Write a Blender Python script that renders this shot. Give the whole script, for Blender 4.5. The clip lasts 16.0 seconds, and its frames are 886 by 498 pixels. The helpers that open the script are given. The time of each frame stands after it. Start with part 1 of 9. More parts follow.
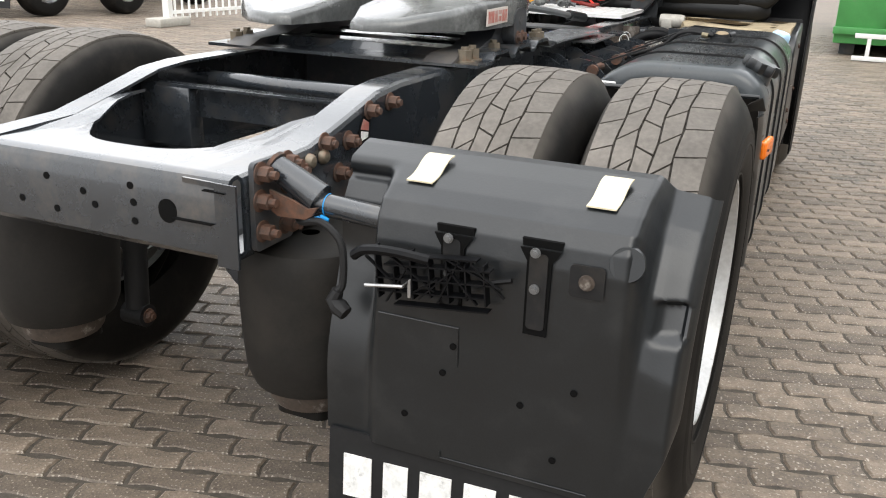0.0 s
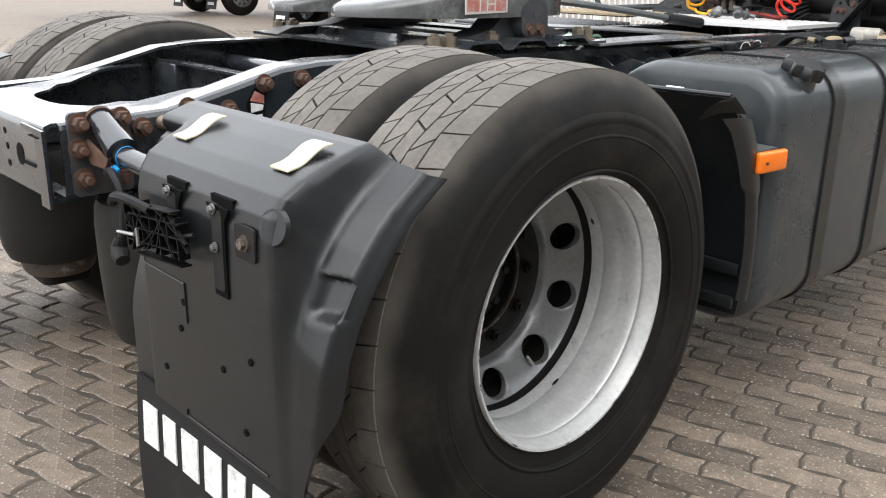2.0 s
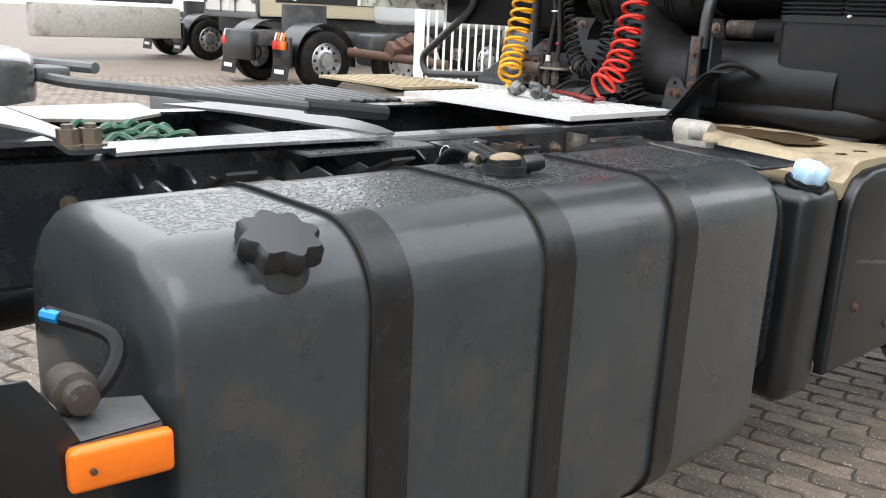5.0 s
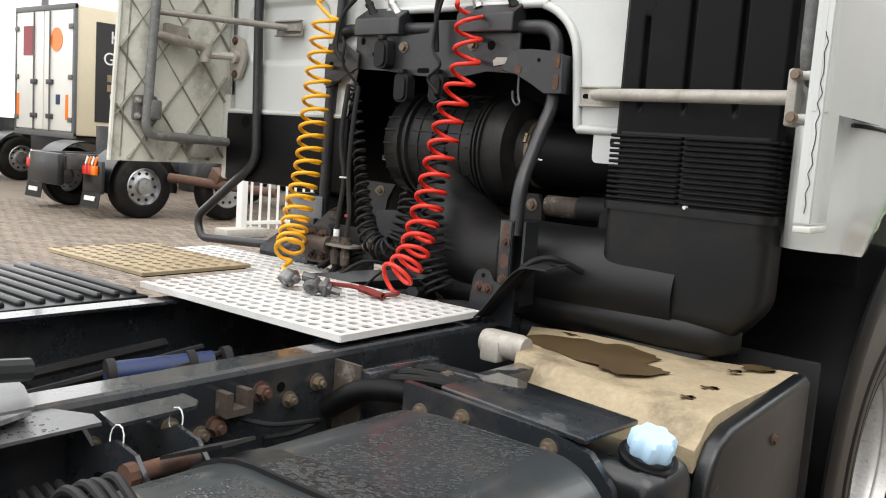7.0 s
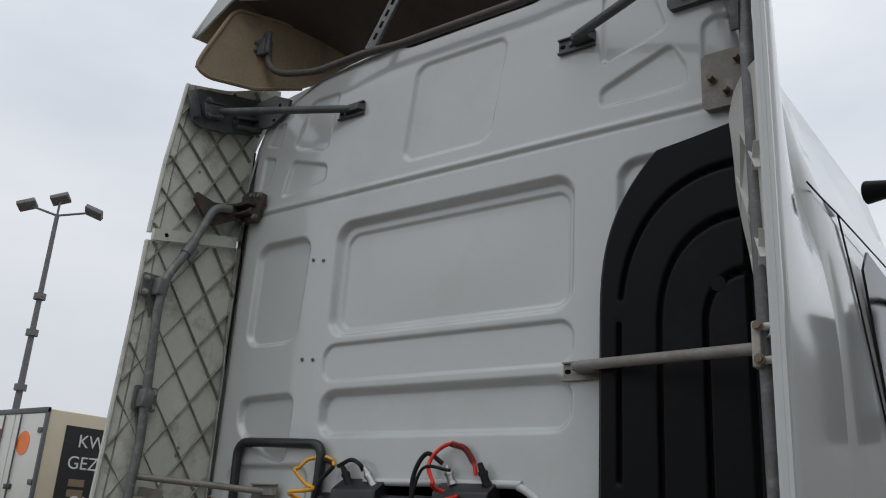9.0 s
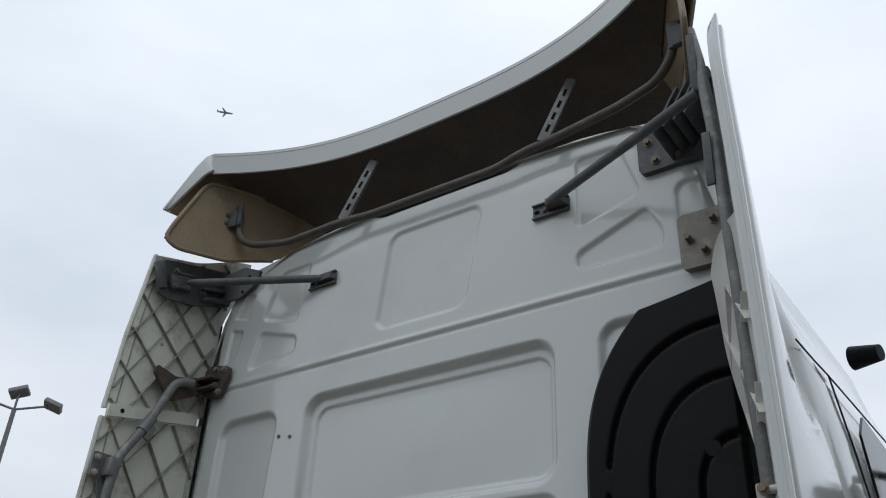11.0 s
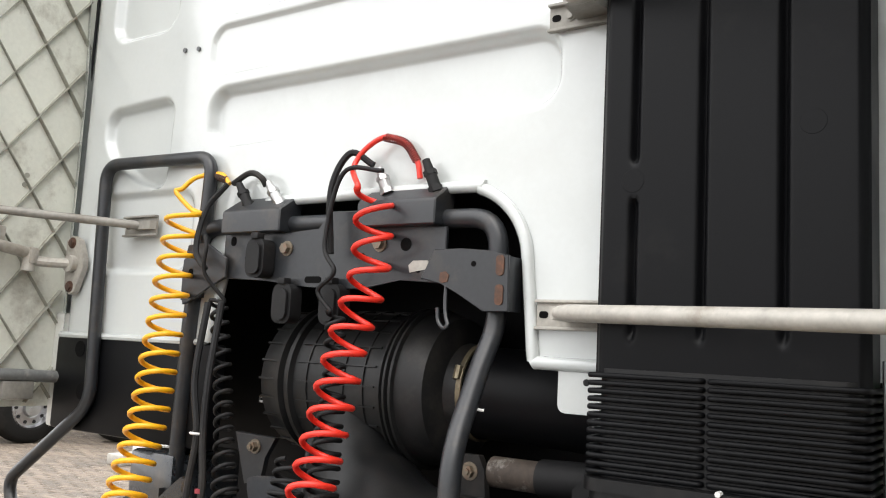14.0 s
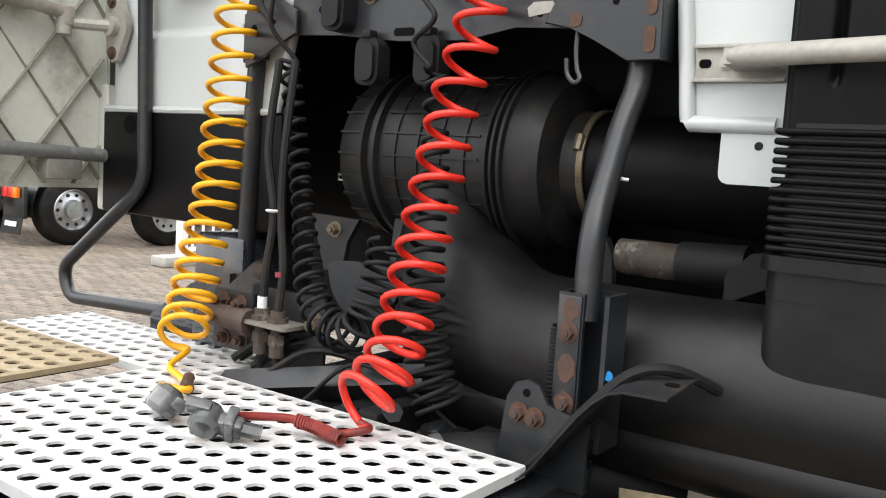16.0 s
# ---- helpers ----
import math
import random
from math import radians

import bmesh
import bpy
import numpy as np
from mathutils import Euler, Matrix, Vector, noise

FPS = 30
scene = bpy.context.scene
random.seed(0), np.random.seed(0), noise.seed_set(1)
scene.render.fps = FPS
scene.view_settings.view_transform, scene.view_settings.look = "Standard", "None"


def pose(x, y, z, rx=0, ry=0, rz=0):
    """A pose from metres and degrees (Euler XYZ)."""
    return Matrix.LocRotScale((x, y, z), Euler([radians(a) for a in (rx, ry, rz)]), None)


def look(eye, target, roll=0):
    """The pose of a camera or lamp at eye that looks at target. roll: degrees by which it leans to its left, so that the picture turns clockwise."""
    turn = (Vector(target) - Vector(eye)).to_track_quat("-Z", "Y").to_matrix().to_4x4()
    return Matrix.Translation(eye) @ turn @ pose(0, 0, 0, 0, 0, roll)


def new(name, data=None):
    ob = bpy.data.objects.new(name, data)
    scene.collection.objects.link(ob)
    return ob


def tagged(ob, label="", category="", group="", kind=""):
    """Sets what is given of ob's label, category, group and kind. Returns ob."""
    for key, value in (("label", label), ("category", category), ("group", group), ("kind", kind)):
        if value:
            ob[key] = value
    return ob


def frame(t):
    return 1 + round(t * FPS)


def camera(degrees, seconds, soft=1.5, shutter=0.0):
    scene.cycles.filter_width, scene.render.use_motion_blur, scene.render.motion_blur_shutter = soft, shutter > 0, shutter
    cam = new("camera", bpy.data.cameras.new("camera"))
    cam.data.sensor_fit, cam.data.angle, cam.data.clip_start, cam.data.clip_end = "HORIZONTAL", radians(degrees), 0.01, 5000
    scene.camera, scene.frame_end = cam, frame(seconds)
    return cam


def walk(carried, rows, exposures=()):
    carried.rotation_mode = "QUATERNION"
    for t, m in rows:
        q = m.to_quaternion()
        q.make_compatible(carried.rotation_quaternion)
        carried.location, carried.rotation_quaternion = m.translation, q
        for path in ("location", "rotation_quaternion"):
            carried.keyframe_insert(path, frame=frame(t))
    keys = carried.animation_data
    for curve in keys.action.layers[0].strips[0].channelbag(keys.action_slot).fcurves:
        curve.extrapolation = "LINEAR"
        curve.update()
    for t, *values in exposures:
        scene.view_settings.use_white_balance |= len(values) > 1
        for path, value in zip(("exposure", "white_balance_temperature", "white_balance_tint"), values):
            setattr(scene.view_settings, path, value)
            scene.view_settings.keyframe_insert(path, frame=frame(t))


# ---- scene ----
cam = camera(54.0, 16.0, soft=1.1)
PATH = [
    (0, (1.39, -2.141, 1.389), (0.643, -0.412, 0.718), 1.8),
    (0.5, (1.632, -2.099, 1.316), (0.7, -0.445, 0.69), 1.5),
    (1, (1.934, -1.969, 1.302), (0.819, -0.424, 0.695), 1.1),
    (1.5, (2.194, -1.778, 1.323), (0.935, -0.35, 0.712), 1.1),
    (2, (2.284, -1.451, 1.276), (0.893, -0.153, 0.659), 1.0),
    (2.5, (2.343, -1.162, 1.258), (0.872, 0.048, 0.649), 1.1),
    (3, (2.364, -0.873, 1.294), (0.876, 0.319, 0.689), 1.3),
    (3.5, (2.311, -0.527, 1.337), (0.83, 0.671, 0.727), 1.3),
    (4, (2.251, -0.215, 1.322), (0.779, 0.998, 0.719), 1.4),
    (4.2, (2.238, -0.105, 1.317), (0.76, 1.112, 0.738), 1.6),
    (6.3, (1.952, 0.894, 1.434), (0.638, 2.35, 1.039), 3.9),
    (6.5, (1.899, 0.952, 1.456), (0.601, 2.432, 1.1), 4.0),
    (7, (1.788, 1.027, 1.51), (0.55, 2.58, 1.269), 4.0),
    (7.5, (1.763, 0.991, 1.594), (0.551, 2.58, 1.509), 4.1),
    (8, (1.775, 0.965, 1.641), (0.557, 2.549, 1.739), 4.1),
    (8.5, (1.785, 0.904, 1.703), (0.593, 2.476, 2.032), 3.9),
    (9, (1.817, 0.928, 1.783), (0.642, 2.42, 2.41), 3.7),
    (9.5, (1.819, 0.891, 1.820), (0.736, 2.269, 2.727), 3.8),
    (9.6, (1.822, 0.892, 1.826), (0.739, 2.27, 2.79), 3.8),
    (9.7, (1.822, 0.895, 1.828), (0.739, 2.273, 2.848), 3.8),
    (11.8, (1.634, 1.172, 1.692), (0.611, 2.55, 2.72), 3.0),
    (12, (1.614, 1.207, 1.685), (0.576, 2.62, 2.648), 2.9),
    (12.5, (1.517, 1.288, 1.669), (0.444, 2.768, 2.481), 2.9),
    (13, (1.404, 1.376, 1.646), (0.304, 2.91, 2.307), 3.0),
    (13.5, (1.341, 1.52, 1.6), (0.227, 3.114, 2.068), 2.9),
    (14, (1.304, 1.734, 1.593), (0.171, 3.366, 1.825), 3.0),
    (14.5, (1.294, 1.811, 1.547), (0.168, 3.464, 1.57), 3.4),
    (15, (1.181, 1.841, 1.543), (0.055, 3.492, 1.468), 3.5),
    (15.5, (1.048, 1.878, 1.516), (-0.087, 3.523, 1.428), 3.5),
    (16, (0.991, 1.89, 1.491), (-0.176, 3.502, 1.293), 3.5),
]
EXPOSURE = [(0, 1.22, 6750, 9), (2, 1.27, 6600, 9), (4, 1.34, 6400, 9), (6.5, 1.34, 6850, 10), (7, 1.06, 6900, 10), (7.5, 0.73, 6900, 11), (8, 0.27, 6900, 12), (8.5, 0.00, 6750, 11), (9, -0.54, 6400, 9), (9.6, -0.52, 6150, 7), (12, -0.45, 6150, 7), (12.5, -0.60, 6200, 7), (13, -0.20, 6450, 8), (13.5, 0.96, 6700, 10), (14, 1.38, 6800, 10), (14.5, 1.30, 6700, 9), (15, 1.32, 6750, 10), (16, 1.32, 6700, 9)]
walk(cam, [(t, look(eye, target, roll)) for t, eye, target, roll in PATH], EXPOSURE)

# ---- sky, sun ----
world = bpy.data.worlds.new("overcast")
scene.world = world
world.use_nodes = True
wn, wl = world.node_tree.nodes, world.node_tree.links
wn.clear()
sky = wn.new("ShaderNodeTexSky")
sky.sky_type, sky.sun_disc = "NISHITA", False
sky.sun_elevation, sky.sun_rotation = radians(48), radians(200)
sky.air_density, sky.dust_density = 1.0, 3.0
pale = wn.new("ShaderNodeHueSaturation")
pale.inputs["Saturation"].default_value = 0.18
pale.inputs["Value"].default_value = 0.11
wl.new(sky.outputs[0], pale.inputs["Color"])
wtc, wcloud, wramp = wn.new("ShaderNodeTexCoord"), wn.new("ShaderNodeTexNoise"), wn.new("ShaderNodeValToRGB")
wmap = wn.new("ShaderNodeMapping")
wmap.inputs["Scale"].default_value = (1.2, 1.2, 3.0)
wl.new(wtc.outputs["Generated"], wmap.inputs[0])
wl.new(wmap.outputs[0], wcloud.inputs["Vector"])
wcloud.inputs["Scale"].default_value, wcloud.inputs["Detail"].default_value = 1.6, 5
wramp.color_ramp.elements[0].position, wramp.color_ramp.elements[1].position = 0.3, 0.7
wramp.color_ramp.elements[0].color, wramp.color_ramp.elements[1].color = (0.76, 0.80, 0.88, 1), (1.0, 1.02, 1.06, 1)
wl.new(wcloud.outputs[0], wramp.inputs[0])
wmix = wn.new("ShaderNodeMixRGB")
wmix.inputs[0].default_value = 0.85
wl.new(pale.outputs[0], wmix.inputs[1])
wl.new(wramp.outputs[0], wmix.inputs[2])
wbg, wout = wn.new("ShaderNodeBackground"), wn.new("ShaderNodeOutputWorld")
wbg.inputs["Strength"].default_value = 1.5
# an overcast sky is three times as bright overhead as at the horizon
wsep, wgrad, wmul = wn.new("ShaderNodeSeparateXYZ"), wn.new("ShaderNodeMapRange"), wn.new("ShaderNodeMixRGB")
wl.new(wtc.outputs["Generated"], wsep.inputs[0])
wl.new(wsep.outputs[2], wgrad.inputs[0])
wgrad.inputs["To Min"].default_value, wgrad.inputs["To Max"].default_value = 0.60, 1.0
wmul.blend_type = "MULTIPLY"
wmul.inputs[0].default_value = 1.0
wl.new(wmix.outputs[0], wmul.inputs[1])
wdot, waz, wboth = wn.new("ShaderNodeVectorMath"), wn.new("ShaderNodeMapRange"), wn.new("ShaderNodeMath")
wdot.operation, wboth.operation = "DOT_PRODUCT", "MULTIPLY"
wdot.inputs[1].default_value = (-0.55, 0.83, -0.10)
wl.new(wtc.outputs["Generated"], wdot.inputs[0])
wl.new(wdot.outputs["Value"], waz.inputs[0])
waz.inputs["From Min"].default_value, waz.inputs["From Max"].default_value = -1.0, 1.0
waz.inputs["To Min"].default_value, waz.inputs["To Max"].default_value = 0.86, 1.22
wl.new(wgrad.outputs[0], wboth.inputs[0])
wl.new(waz.outputs[0], wboth.inputs[1])
wl.new(wboth.outputs[0], wmul.inputs[2])
wl.new(wmul.outputs[0], wbg.inputs[0])
wl.new(wbg.outputs[0], wout.inputs[0])
sun = new("sun", bpy.data.lights.new("sun", "SUN"))
sun.data.energy, sun.data.angle, sun.data.color = 0.5, radians(40), (1, 0.97, 0.92)
sun.matrix_world = look((6, -7, 12), (0, 0, 0))


# ---- materials ----
def shade(name, color, rough=0.5, metal=0.0, scale=6.0, var=0.25, dirt=None, dirt_amount=0.0, bump=0.1, grain=90.0,
          clear=0.0, rough_var=0.12, dirt_scale=3.0, spec=0.5):
    """A surface with large and small variation, dirt patches and fine relief, in metres."""
    m = bpy.data.materials.new(name)
    m.use_nodes = True
    n, l = m.node_tree.nodes, m.node_tree.links
    b = n["Principled BSDF"]
    tc = n.new("ShaderNodeTexCoord")
    big, fine = n.new("ShaderNodeTexNoise"), n.new("ShaderNodeTexNoise")
    big.inputs["Scale"].default_value, big.inputs["Detail"].default_value = scale, 6
    big.inputs["Roughness"].default_value = 0.65
    fine.inputs["Scale"].default_value, fine.inputs["Detail"].default_value = grain, 3
    l.new(tc.outputs["Object"], big.inputs["Vector"])
    l.new(tc.outputs["Object"], fine.inputs["Vector"])
    ramp = n.new("ShaderNodeValToRGB")
    ramp.color_ramp.elements[0].position, ramp.color_ramp.elements[1].position = 0.3, 0.7
    lo, hi = 1 - var, 1 + var
    ramp.color_ramp.elements[0].color = (*[c * lo for c in color], 1)
    ramp.color_ramp.elements[1].color = (*[min(1, c * hi) for c in color], 1)
    mixn = n.new("ShaderNodeMath")
    mixn.operation = "MULTIPLY_ADD"
    mixn.inputs[1].default_value, mixn.inputs[2].default_value = 0.35, 0.0
    l.new(fine.outputs[0], mixn.inputs[0])
    add = n.new("ShaderNodeMath")
    add.operation = "MULTIPLY_ADD"
    add.inputs[1].default_value = 0.65
    l.new(big.outputs[0], add.inputs[0])
    l.new(mixn.outputs[0], add.inputs[2])
    l.new(add.outputs[0], ramp.inputs[0])
    out = ramp.outputs[0]
    if dirt:
        spot, sr, mx = n.new("ShaderNodeTexNoise"), n.new("ShaderNodeValToRGB"), n.new("ShaderNodeMixRGB")
        spot.inputs["Scale"].default_value, spot.inputs["Detail"].default_value = dirt_scale, 8
        spot.inputs["Roughness"].default_value = 0.7
        l.new(tc.outputs["Object"], spot.inputs["Vector"])
        sr.color_ramp.elements[0].position = 0.62 - 0.3 * dirt_amount
        sr.color_ramp.elements[1].position = 0.78 - 0.2 * dirt_amount
        l.new(spot.outputs[0], sr.inputs[0])
        l.new(sr.outputs[0], mx.inputs[0])
        l.new(out, mx.inputs[1])
        mx.inputs[2].default_value = (*dirt, 1)
        out = mx.outputs[0]
    l.new(out, b.inputs["Base Color"])
    b.inputs["Metallic"].default_value = metal
    b.inputs["Specular IOR Level"].default_value = spec
    rr = n.new("ShaderNodeMapRange")
    rr.inputs["To Min"].default_value, rr.inputs["To Max"].default_value = max(0.03, rough - rough_var), min(1, rough + rough_var)
    l.new(big.outputs[0], rr.inputs[0])
    l.new(rr.outputs[0], b.inputs["Roughness"])
    if clear:
        b.inputs["Coat Weight"].default_value, b.inputs["Coat Roughness"].default_value = clear, 0.08
    if bump:
        bp = n.new("ShaderNodeBump")
        bp.inputs["Strength"].default_value, bp.inputs["Distance"].default_value = bump, 0.004
        l.new(add.outputs[0], bp.inputs["Height"])
        l.new(bp.outputs[0], b.inputs["Normal"])
    return m


M = {}
M["frame"] = shade("frame_paint", (0.022, 0.026, 0.031), 0.27, dirt=(0.07, 0.06, 0.05), dirt_amount=0.3, var=0.3, dirt_scale=6, clear=0.8)
M["carrier"] = shade("dull_carrier_paint", (0.015, 0.017, 0.020), 0.42, dirt=(0.045, 0.038, 0.032), dirt_amount=0.35, var=0.3, dirt_scale=8, clear=0.15)
M["frame_dark"] = shade("frame_shadowed_paint", (0.035, 0.038, 0.043), 0.5, dirt=(0.10, 0.085, 0.07), dirt_amount=0.4)
M["plastic"] = shade("black_plastic", (0.0072, 0.0088, 0.0102), 0.32, scale=5, var=0.35, dirt=(0.019, 0.0195, 0.020), dirt_amount=0.30, bump=0.14, grain=220, spec=0.58, dirt_scale=5, rough_var=0.14)
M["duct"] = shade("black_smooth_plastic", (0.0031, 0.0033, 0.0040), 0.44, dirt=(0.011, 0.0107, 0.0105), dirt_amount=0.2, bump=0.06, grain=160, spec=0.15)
M["rubber"] = shade("black_rubber", (0.012, 0.012, 0.0125), 0.6, dirt=(0.034, 0.029, 0.024), dirt_amount=0.25, bump=0.12, spec=0.25)
M["sidewall"] = shade("tyre_sidewall", (0.0085, 0.0080, 0.0074), 0.58, scale=4, var=0.35, dirt=(0.024, 0.021, 0.018), dirt_amount=0.34, bump=0.15, spec=0.16)
M["tread"] = shade("worn_tread", (0.125, 0.112, 0.098), 0.68, scale=9, var=0.4, dirt=(0.075, 0.066, 0.056), dirt_amount=0.4, bump=0.35, spec=0.35)
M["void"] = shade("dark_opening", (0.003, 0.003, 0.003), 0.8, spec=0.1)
M["oil"] = shade("oily_black_hub", (0.006, 0.0055, 0.005), 0.55, dirt=(0.02, 0.014, 0.009), dirt_amount=0.3, dirt_scale=20, spec=0.2)
M["filter"] = shade("dusty_filter_plastic", (0.0125, 0.0127, 0.013), 0.48, dirt=(0.034, 0.031, 0.028), dirt_amount=0.3, dirt_scale=9, spec=0.4)
M["wet"] = shade("wet_grey_steel", (0.16, 0.165, 0.17), 0.22, scale=12, var=0.3, dirt=(0.30, 0.30, 0.30), dirt_amount=0.4, dirt_scale=22, bump=0.6)
M["stain"] = shade("dark_wet_stain", (0.10, 0.068, 0.034), 0.22, scale=10, var=0.3)
M["tape"] = shade("green_tape", (0.03, 0.12, 0.07), 0.6, dirt=(0.2, 0.2, 0.16), dirt_amount=0.5, dirt_scale=30)
M["rim"] = shade("silver_rim_paint", (0.51, 0.51, 0.505), 0.36, metal=0.25, dirt=(0.16, 0.15, 0.14), dirt_amount=0.10, dirt_scale=22, var=0.25, bump=0.06)
M["disc"] = shade("grimy_silver_disc", (0.165, 0.168, 0.170), 0.34, metal=0.5, dirt=(0.09, 0.086, 0.082), dirt_amount=0.12, dirt_scale=14, var=0.25, bump=0.08)
M["bellows"] = shade("dusty_bellows_rubber", (0.0115, 0.0105, 0.0092), 0.62, scale=5, var=0.35, dirt=(0.024, 0.021, 0.0175), dirt_amount=0.35, bump=0.15, spec=0.25)
M["brass"] = shade("tarnished_clamp", (0.22, 0.185, 0.12), 0.42, metal=0.6, scale=30, dirt=(0.06, 0.05, 0.04), dirt_amount=0.4, dirt_scale=30)
# paler black for the guard's folded corner: the light on its edge as colour
M["lit_corner"] = shade("scuffed_tyre_shoulder", (0.020, 0.0185, 0.0165), 0.6, scale=10, var=0.4, dirt=(0.035, 0.031, 0.027), dirt_amount=0.35, bump=0.2, spec=0.2)
M["pipe"] = shade("dusty_black_pipe", (0.0048, 0.0050, 0.0054), 0.42, dirt=(0.014, 0.013, 0.012), dirt_amount=0.30, bump=0.10, grain=160, dirt_scale=5, spec=0.36)
M["rim_dirty"] = shade("rust_stained_rim", (0.06, 0.045, 0.035), 0.75, scale=14, var=0.5, dirt=(0.30, 0.28, 0.25), dirt_amount=0.2, dirt_scale=22)
M["rust"] = shade("rusty_steel", (0.10, 0.046, 0.027), 0.8, scale=30, var=0.5, dirt=(0.045, 0.038, 0.034), dirt_amount=0.55, dirt_scale=25, bump=0.4)
M["bolt"] = shade("zinc_bolt", (0.19, 0.16, 0.12), 0.5, metal=0.5, scale=40, dirt=(0.2, 0.09, 0.05), dirt_amount=0.3, dirt_scale=40)
M["steel"] = shade("bare_steel", (0.42, 0.42, 0.42), 0.35, metal=0.8, scale=20)
M["tank"] = shade("grey_tank_paint", (0.036, 0.0425, 0.0465), 0.30, scale=4, var=0.25, dirt=(0.066, 0.063, 0.058), dirt_amount=0.34, dirt_scale=7, bump=0.16, grain=120, spec=0.45, clear=0.25, rough_var=0.16)
M["strap"] = shade("tank_strap", (0.010, 0.0105, 0.011), 0.32, scale=16, dirt=(0.034, 0.031, 0.028), dirt_amount=0.3, dirt_scale=30, bump=0.3)
M["orange"] = shade("orange_lens", (0.90, 0.19, 0.012), 0.22, var=0.08, bump=0.03)
M["white"] = shade("white_cab_paint", (0.545, 0.570, 0.560), 0.16, scale=1.4, var=0.03, dirt=(0.50, 0.52, 0.505), dirt_amount=0.22, bump=0.006, clear=0.8, dirt_scale=1.3)
M["white_dirty"] = shade("grimy_white_paint", (0.60, 0.60, 0.565), 0.42, scale=5, var=0.10, dirt=(0.40, 0.37, 0.31), dirt_amount=0.25)
M["fair_in"] = shade("grey_moulded_plastic", (0.63, 0.64, 0.57), 0.6, scale=6, var=0.10, dirt=(0.30, 0.28, 0.23), dirt_amount=0.30, dirt_scale=5)
M["galv"] = shade("galvanised_tube", (0.12, 0.127, 0.13), 0.5, metal=0.2, scale=14, dirt=(0.12, 0.11, 0.10), dirt_amount=0.35)
M["galv_mid"] = shade("weathered_tube", (0.24, 0.23, 0.205), 0.55, metal=0.1, scale=14, dirt=(0.13, 0.10, 0.075), dirt_amount=0.35)
M["galv_pale"] = shade("pale_galvanised_tube", (0.40, 0.38, 0.34), 0.5, metal=0.15, scale=14, dirt=(0.2, 0.17, 0.13), dirt_amount=0.3)
M["galv_dark"] = shade("dull_dark_galvanised", (0.085, 0.092, 0.096), 0.55, metal=0.2, scale=18, var=0.3, dirt=(0.15, 0.145, 0.13), dirt_amount=0.3, dirt_scale=18, bump=0.2)
M["galv_old"] = shade("weathered_frame_tube", (0.155, 0.160, 0.158), 0.5, metal=0.15, scale=16, var=0.3, dirt=(0.30, 0.29, 0.27), dirt_amount=0.3, dirt_scale=24, bump=0.15)
M["rust_brown"] = shade("rusty_brown_steel", (0.060, 0.045, 0.038), 0.65, scale=22, var=0.4, dirt=(0.11, 0.065, 0.042), dirt_amount=0.4, dirt_scale=25, bump=0.3)
M["plate_brown"] = shade("stained_steel_plate", (0.20, 0.185, 0.160), 0.5, metal=0.2, scale=14, var=0.25, dirt=(0.30, 0.28, 0.25), dirt_amount=0.35, dirt_scale=16)
M["tube_brown"] = shade("dusty_brown_tube", (0.075, 0.066, 0.057), 0.55, scale=14, var=0.3, dirt=(0.12, 0.10, 0.085), dirt_amount=0.35, dirt_scale=20)
# darker than the panel: the ribs' shade lines in colour, plus grime patches
M["rib_shade"] = shade("grimy_moulded_rib", (0.30, 0.30, 0.255), 0.65, scale=12, var=0.3, dirt=(0.15, 0.14, 0.11), dirt_amount=0.4, dirt_scale=15)
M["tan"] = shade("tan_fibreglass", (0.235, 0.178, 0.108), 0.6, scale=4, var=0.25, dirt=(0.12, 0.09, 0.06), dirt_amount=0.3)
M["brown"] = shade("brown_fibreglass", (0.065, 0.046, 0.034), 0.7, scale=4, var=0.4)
M["alu"] = shade("aluminium_plate", (0.75, 0.75, 0.74), 0.32, metal=0.15, scale=10, var=0.10, dirt=(0.62, 0.57, 0.54), dirt_amount=0.3, bump=0.05)
M["tanplate"] = shade("dirty_tan_plate", (0.42, 0.335, 0.215), 0.6, scale=8, var=0.2, dirt=(0.25, 0.2, 0.13), dirt_amount=0.3, metal=0.2)
M["board"] = shade("muddy_board", (0.37, 0.30, 0.195), 0.7, scale=7, var=0.25, dirt=(0.045, 0.03, 0.018), dirt_amount=0.36, dirt_scale=2.6, bump=0.4)
M["yellow"] = shade("yellow_hose", (0.85, 0.42, 0.015), 0.35, scale=25, var=0.12, bump=0.02)
M["red"] = shade("red_hose", (0.75, 0.035, 0.02), 0.33, scale=25, var=0.12, bump=0.02)
M["red_worn"] = shade("worn_red_hose", (0.22, 0.022, 0.016), 0.5, scale=40, var=0.3, dirt=(0.06, 0.03, 0.025), dirt_amount=0.4, dirt_scale=30)
M["blue"] = shade("blue_plastic", (0.005, 0.02, 0.08), 0.4)
M["tie_blue"] = shade("bright_blue_plastic", (0.01, 0.26, 0.62), 0.4, var=0.1)
M["capblue"] = shade("pale_blue_cap", (0.45, 0.66, 0.86), 0.5, var=0.1, dirt=(0.5, 0.5, 0.48), dirt_amount=0.2, dirt_scale=30)
M["cream"] = shade("cream_metal_strip", (0.62, 0.56, 0.40), 0.5, var=0.12, scale=20, dirt=(0.4, 0.34, 0.22), dirt_amount=0.3, dirt_scale=25)
M["letter"] = shade("white_print", (0.72, 0.72, 0.70), 0.6, scale=30, dirt=(0.3, 0.3, 0.3), dirt_amount=0.25, dirt_scale=40)
M["label"] = shade("faded_label", (0.55, 0.50, 0.46), 0.5, scale=30, var=0.1)
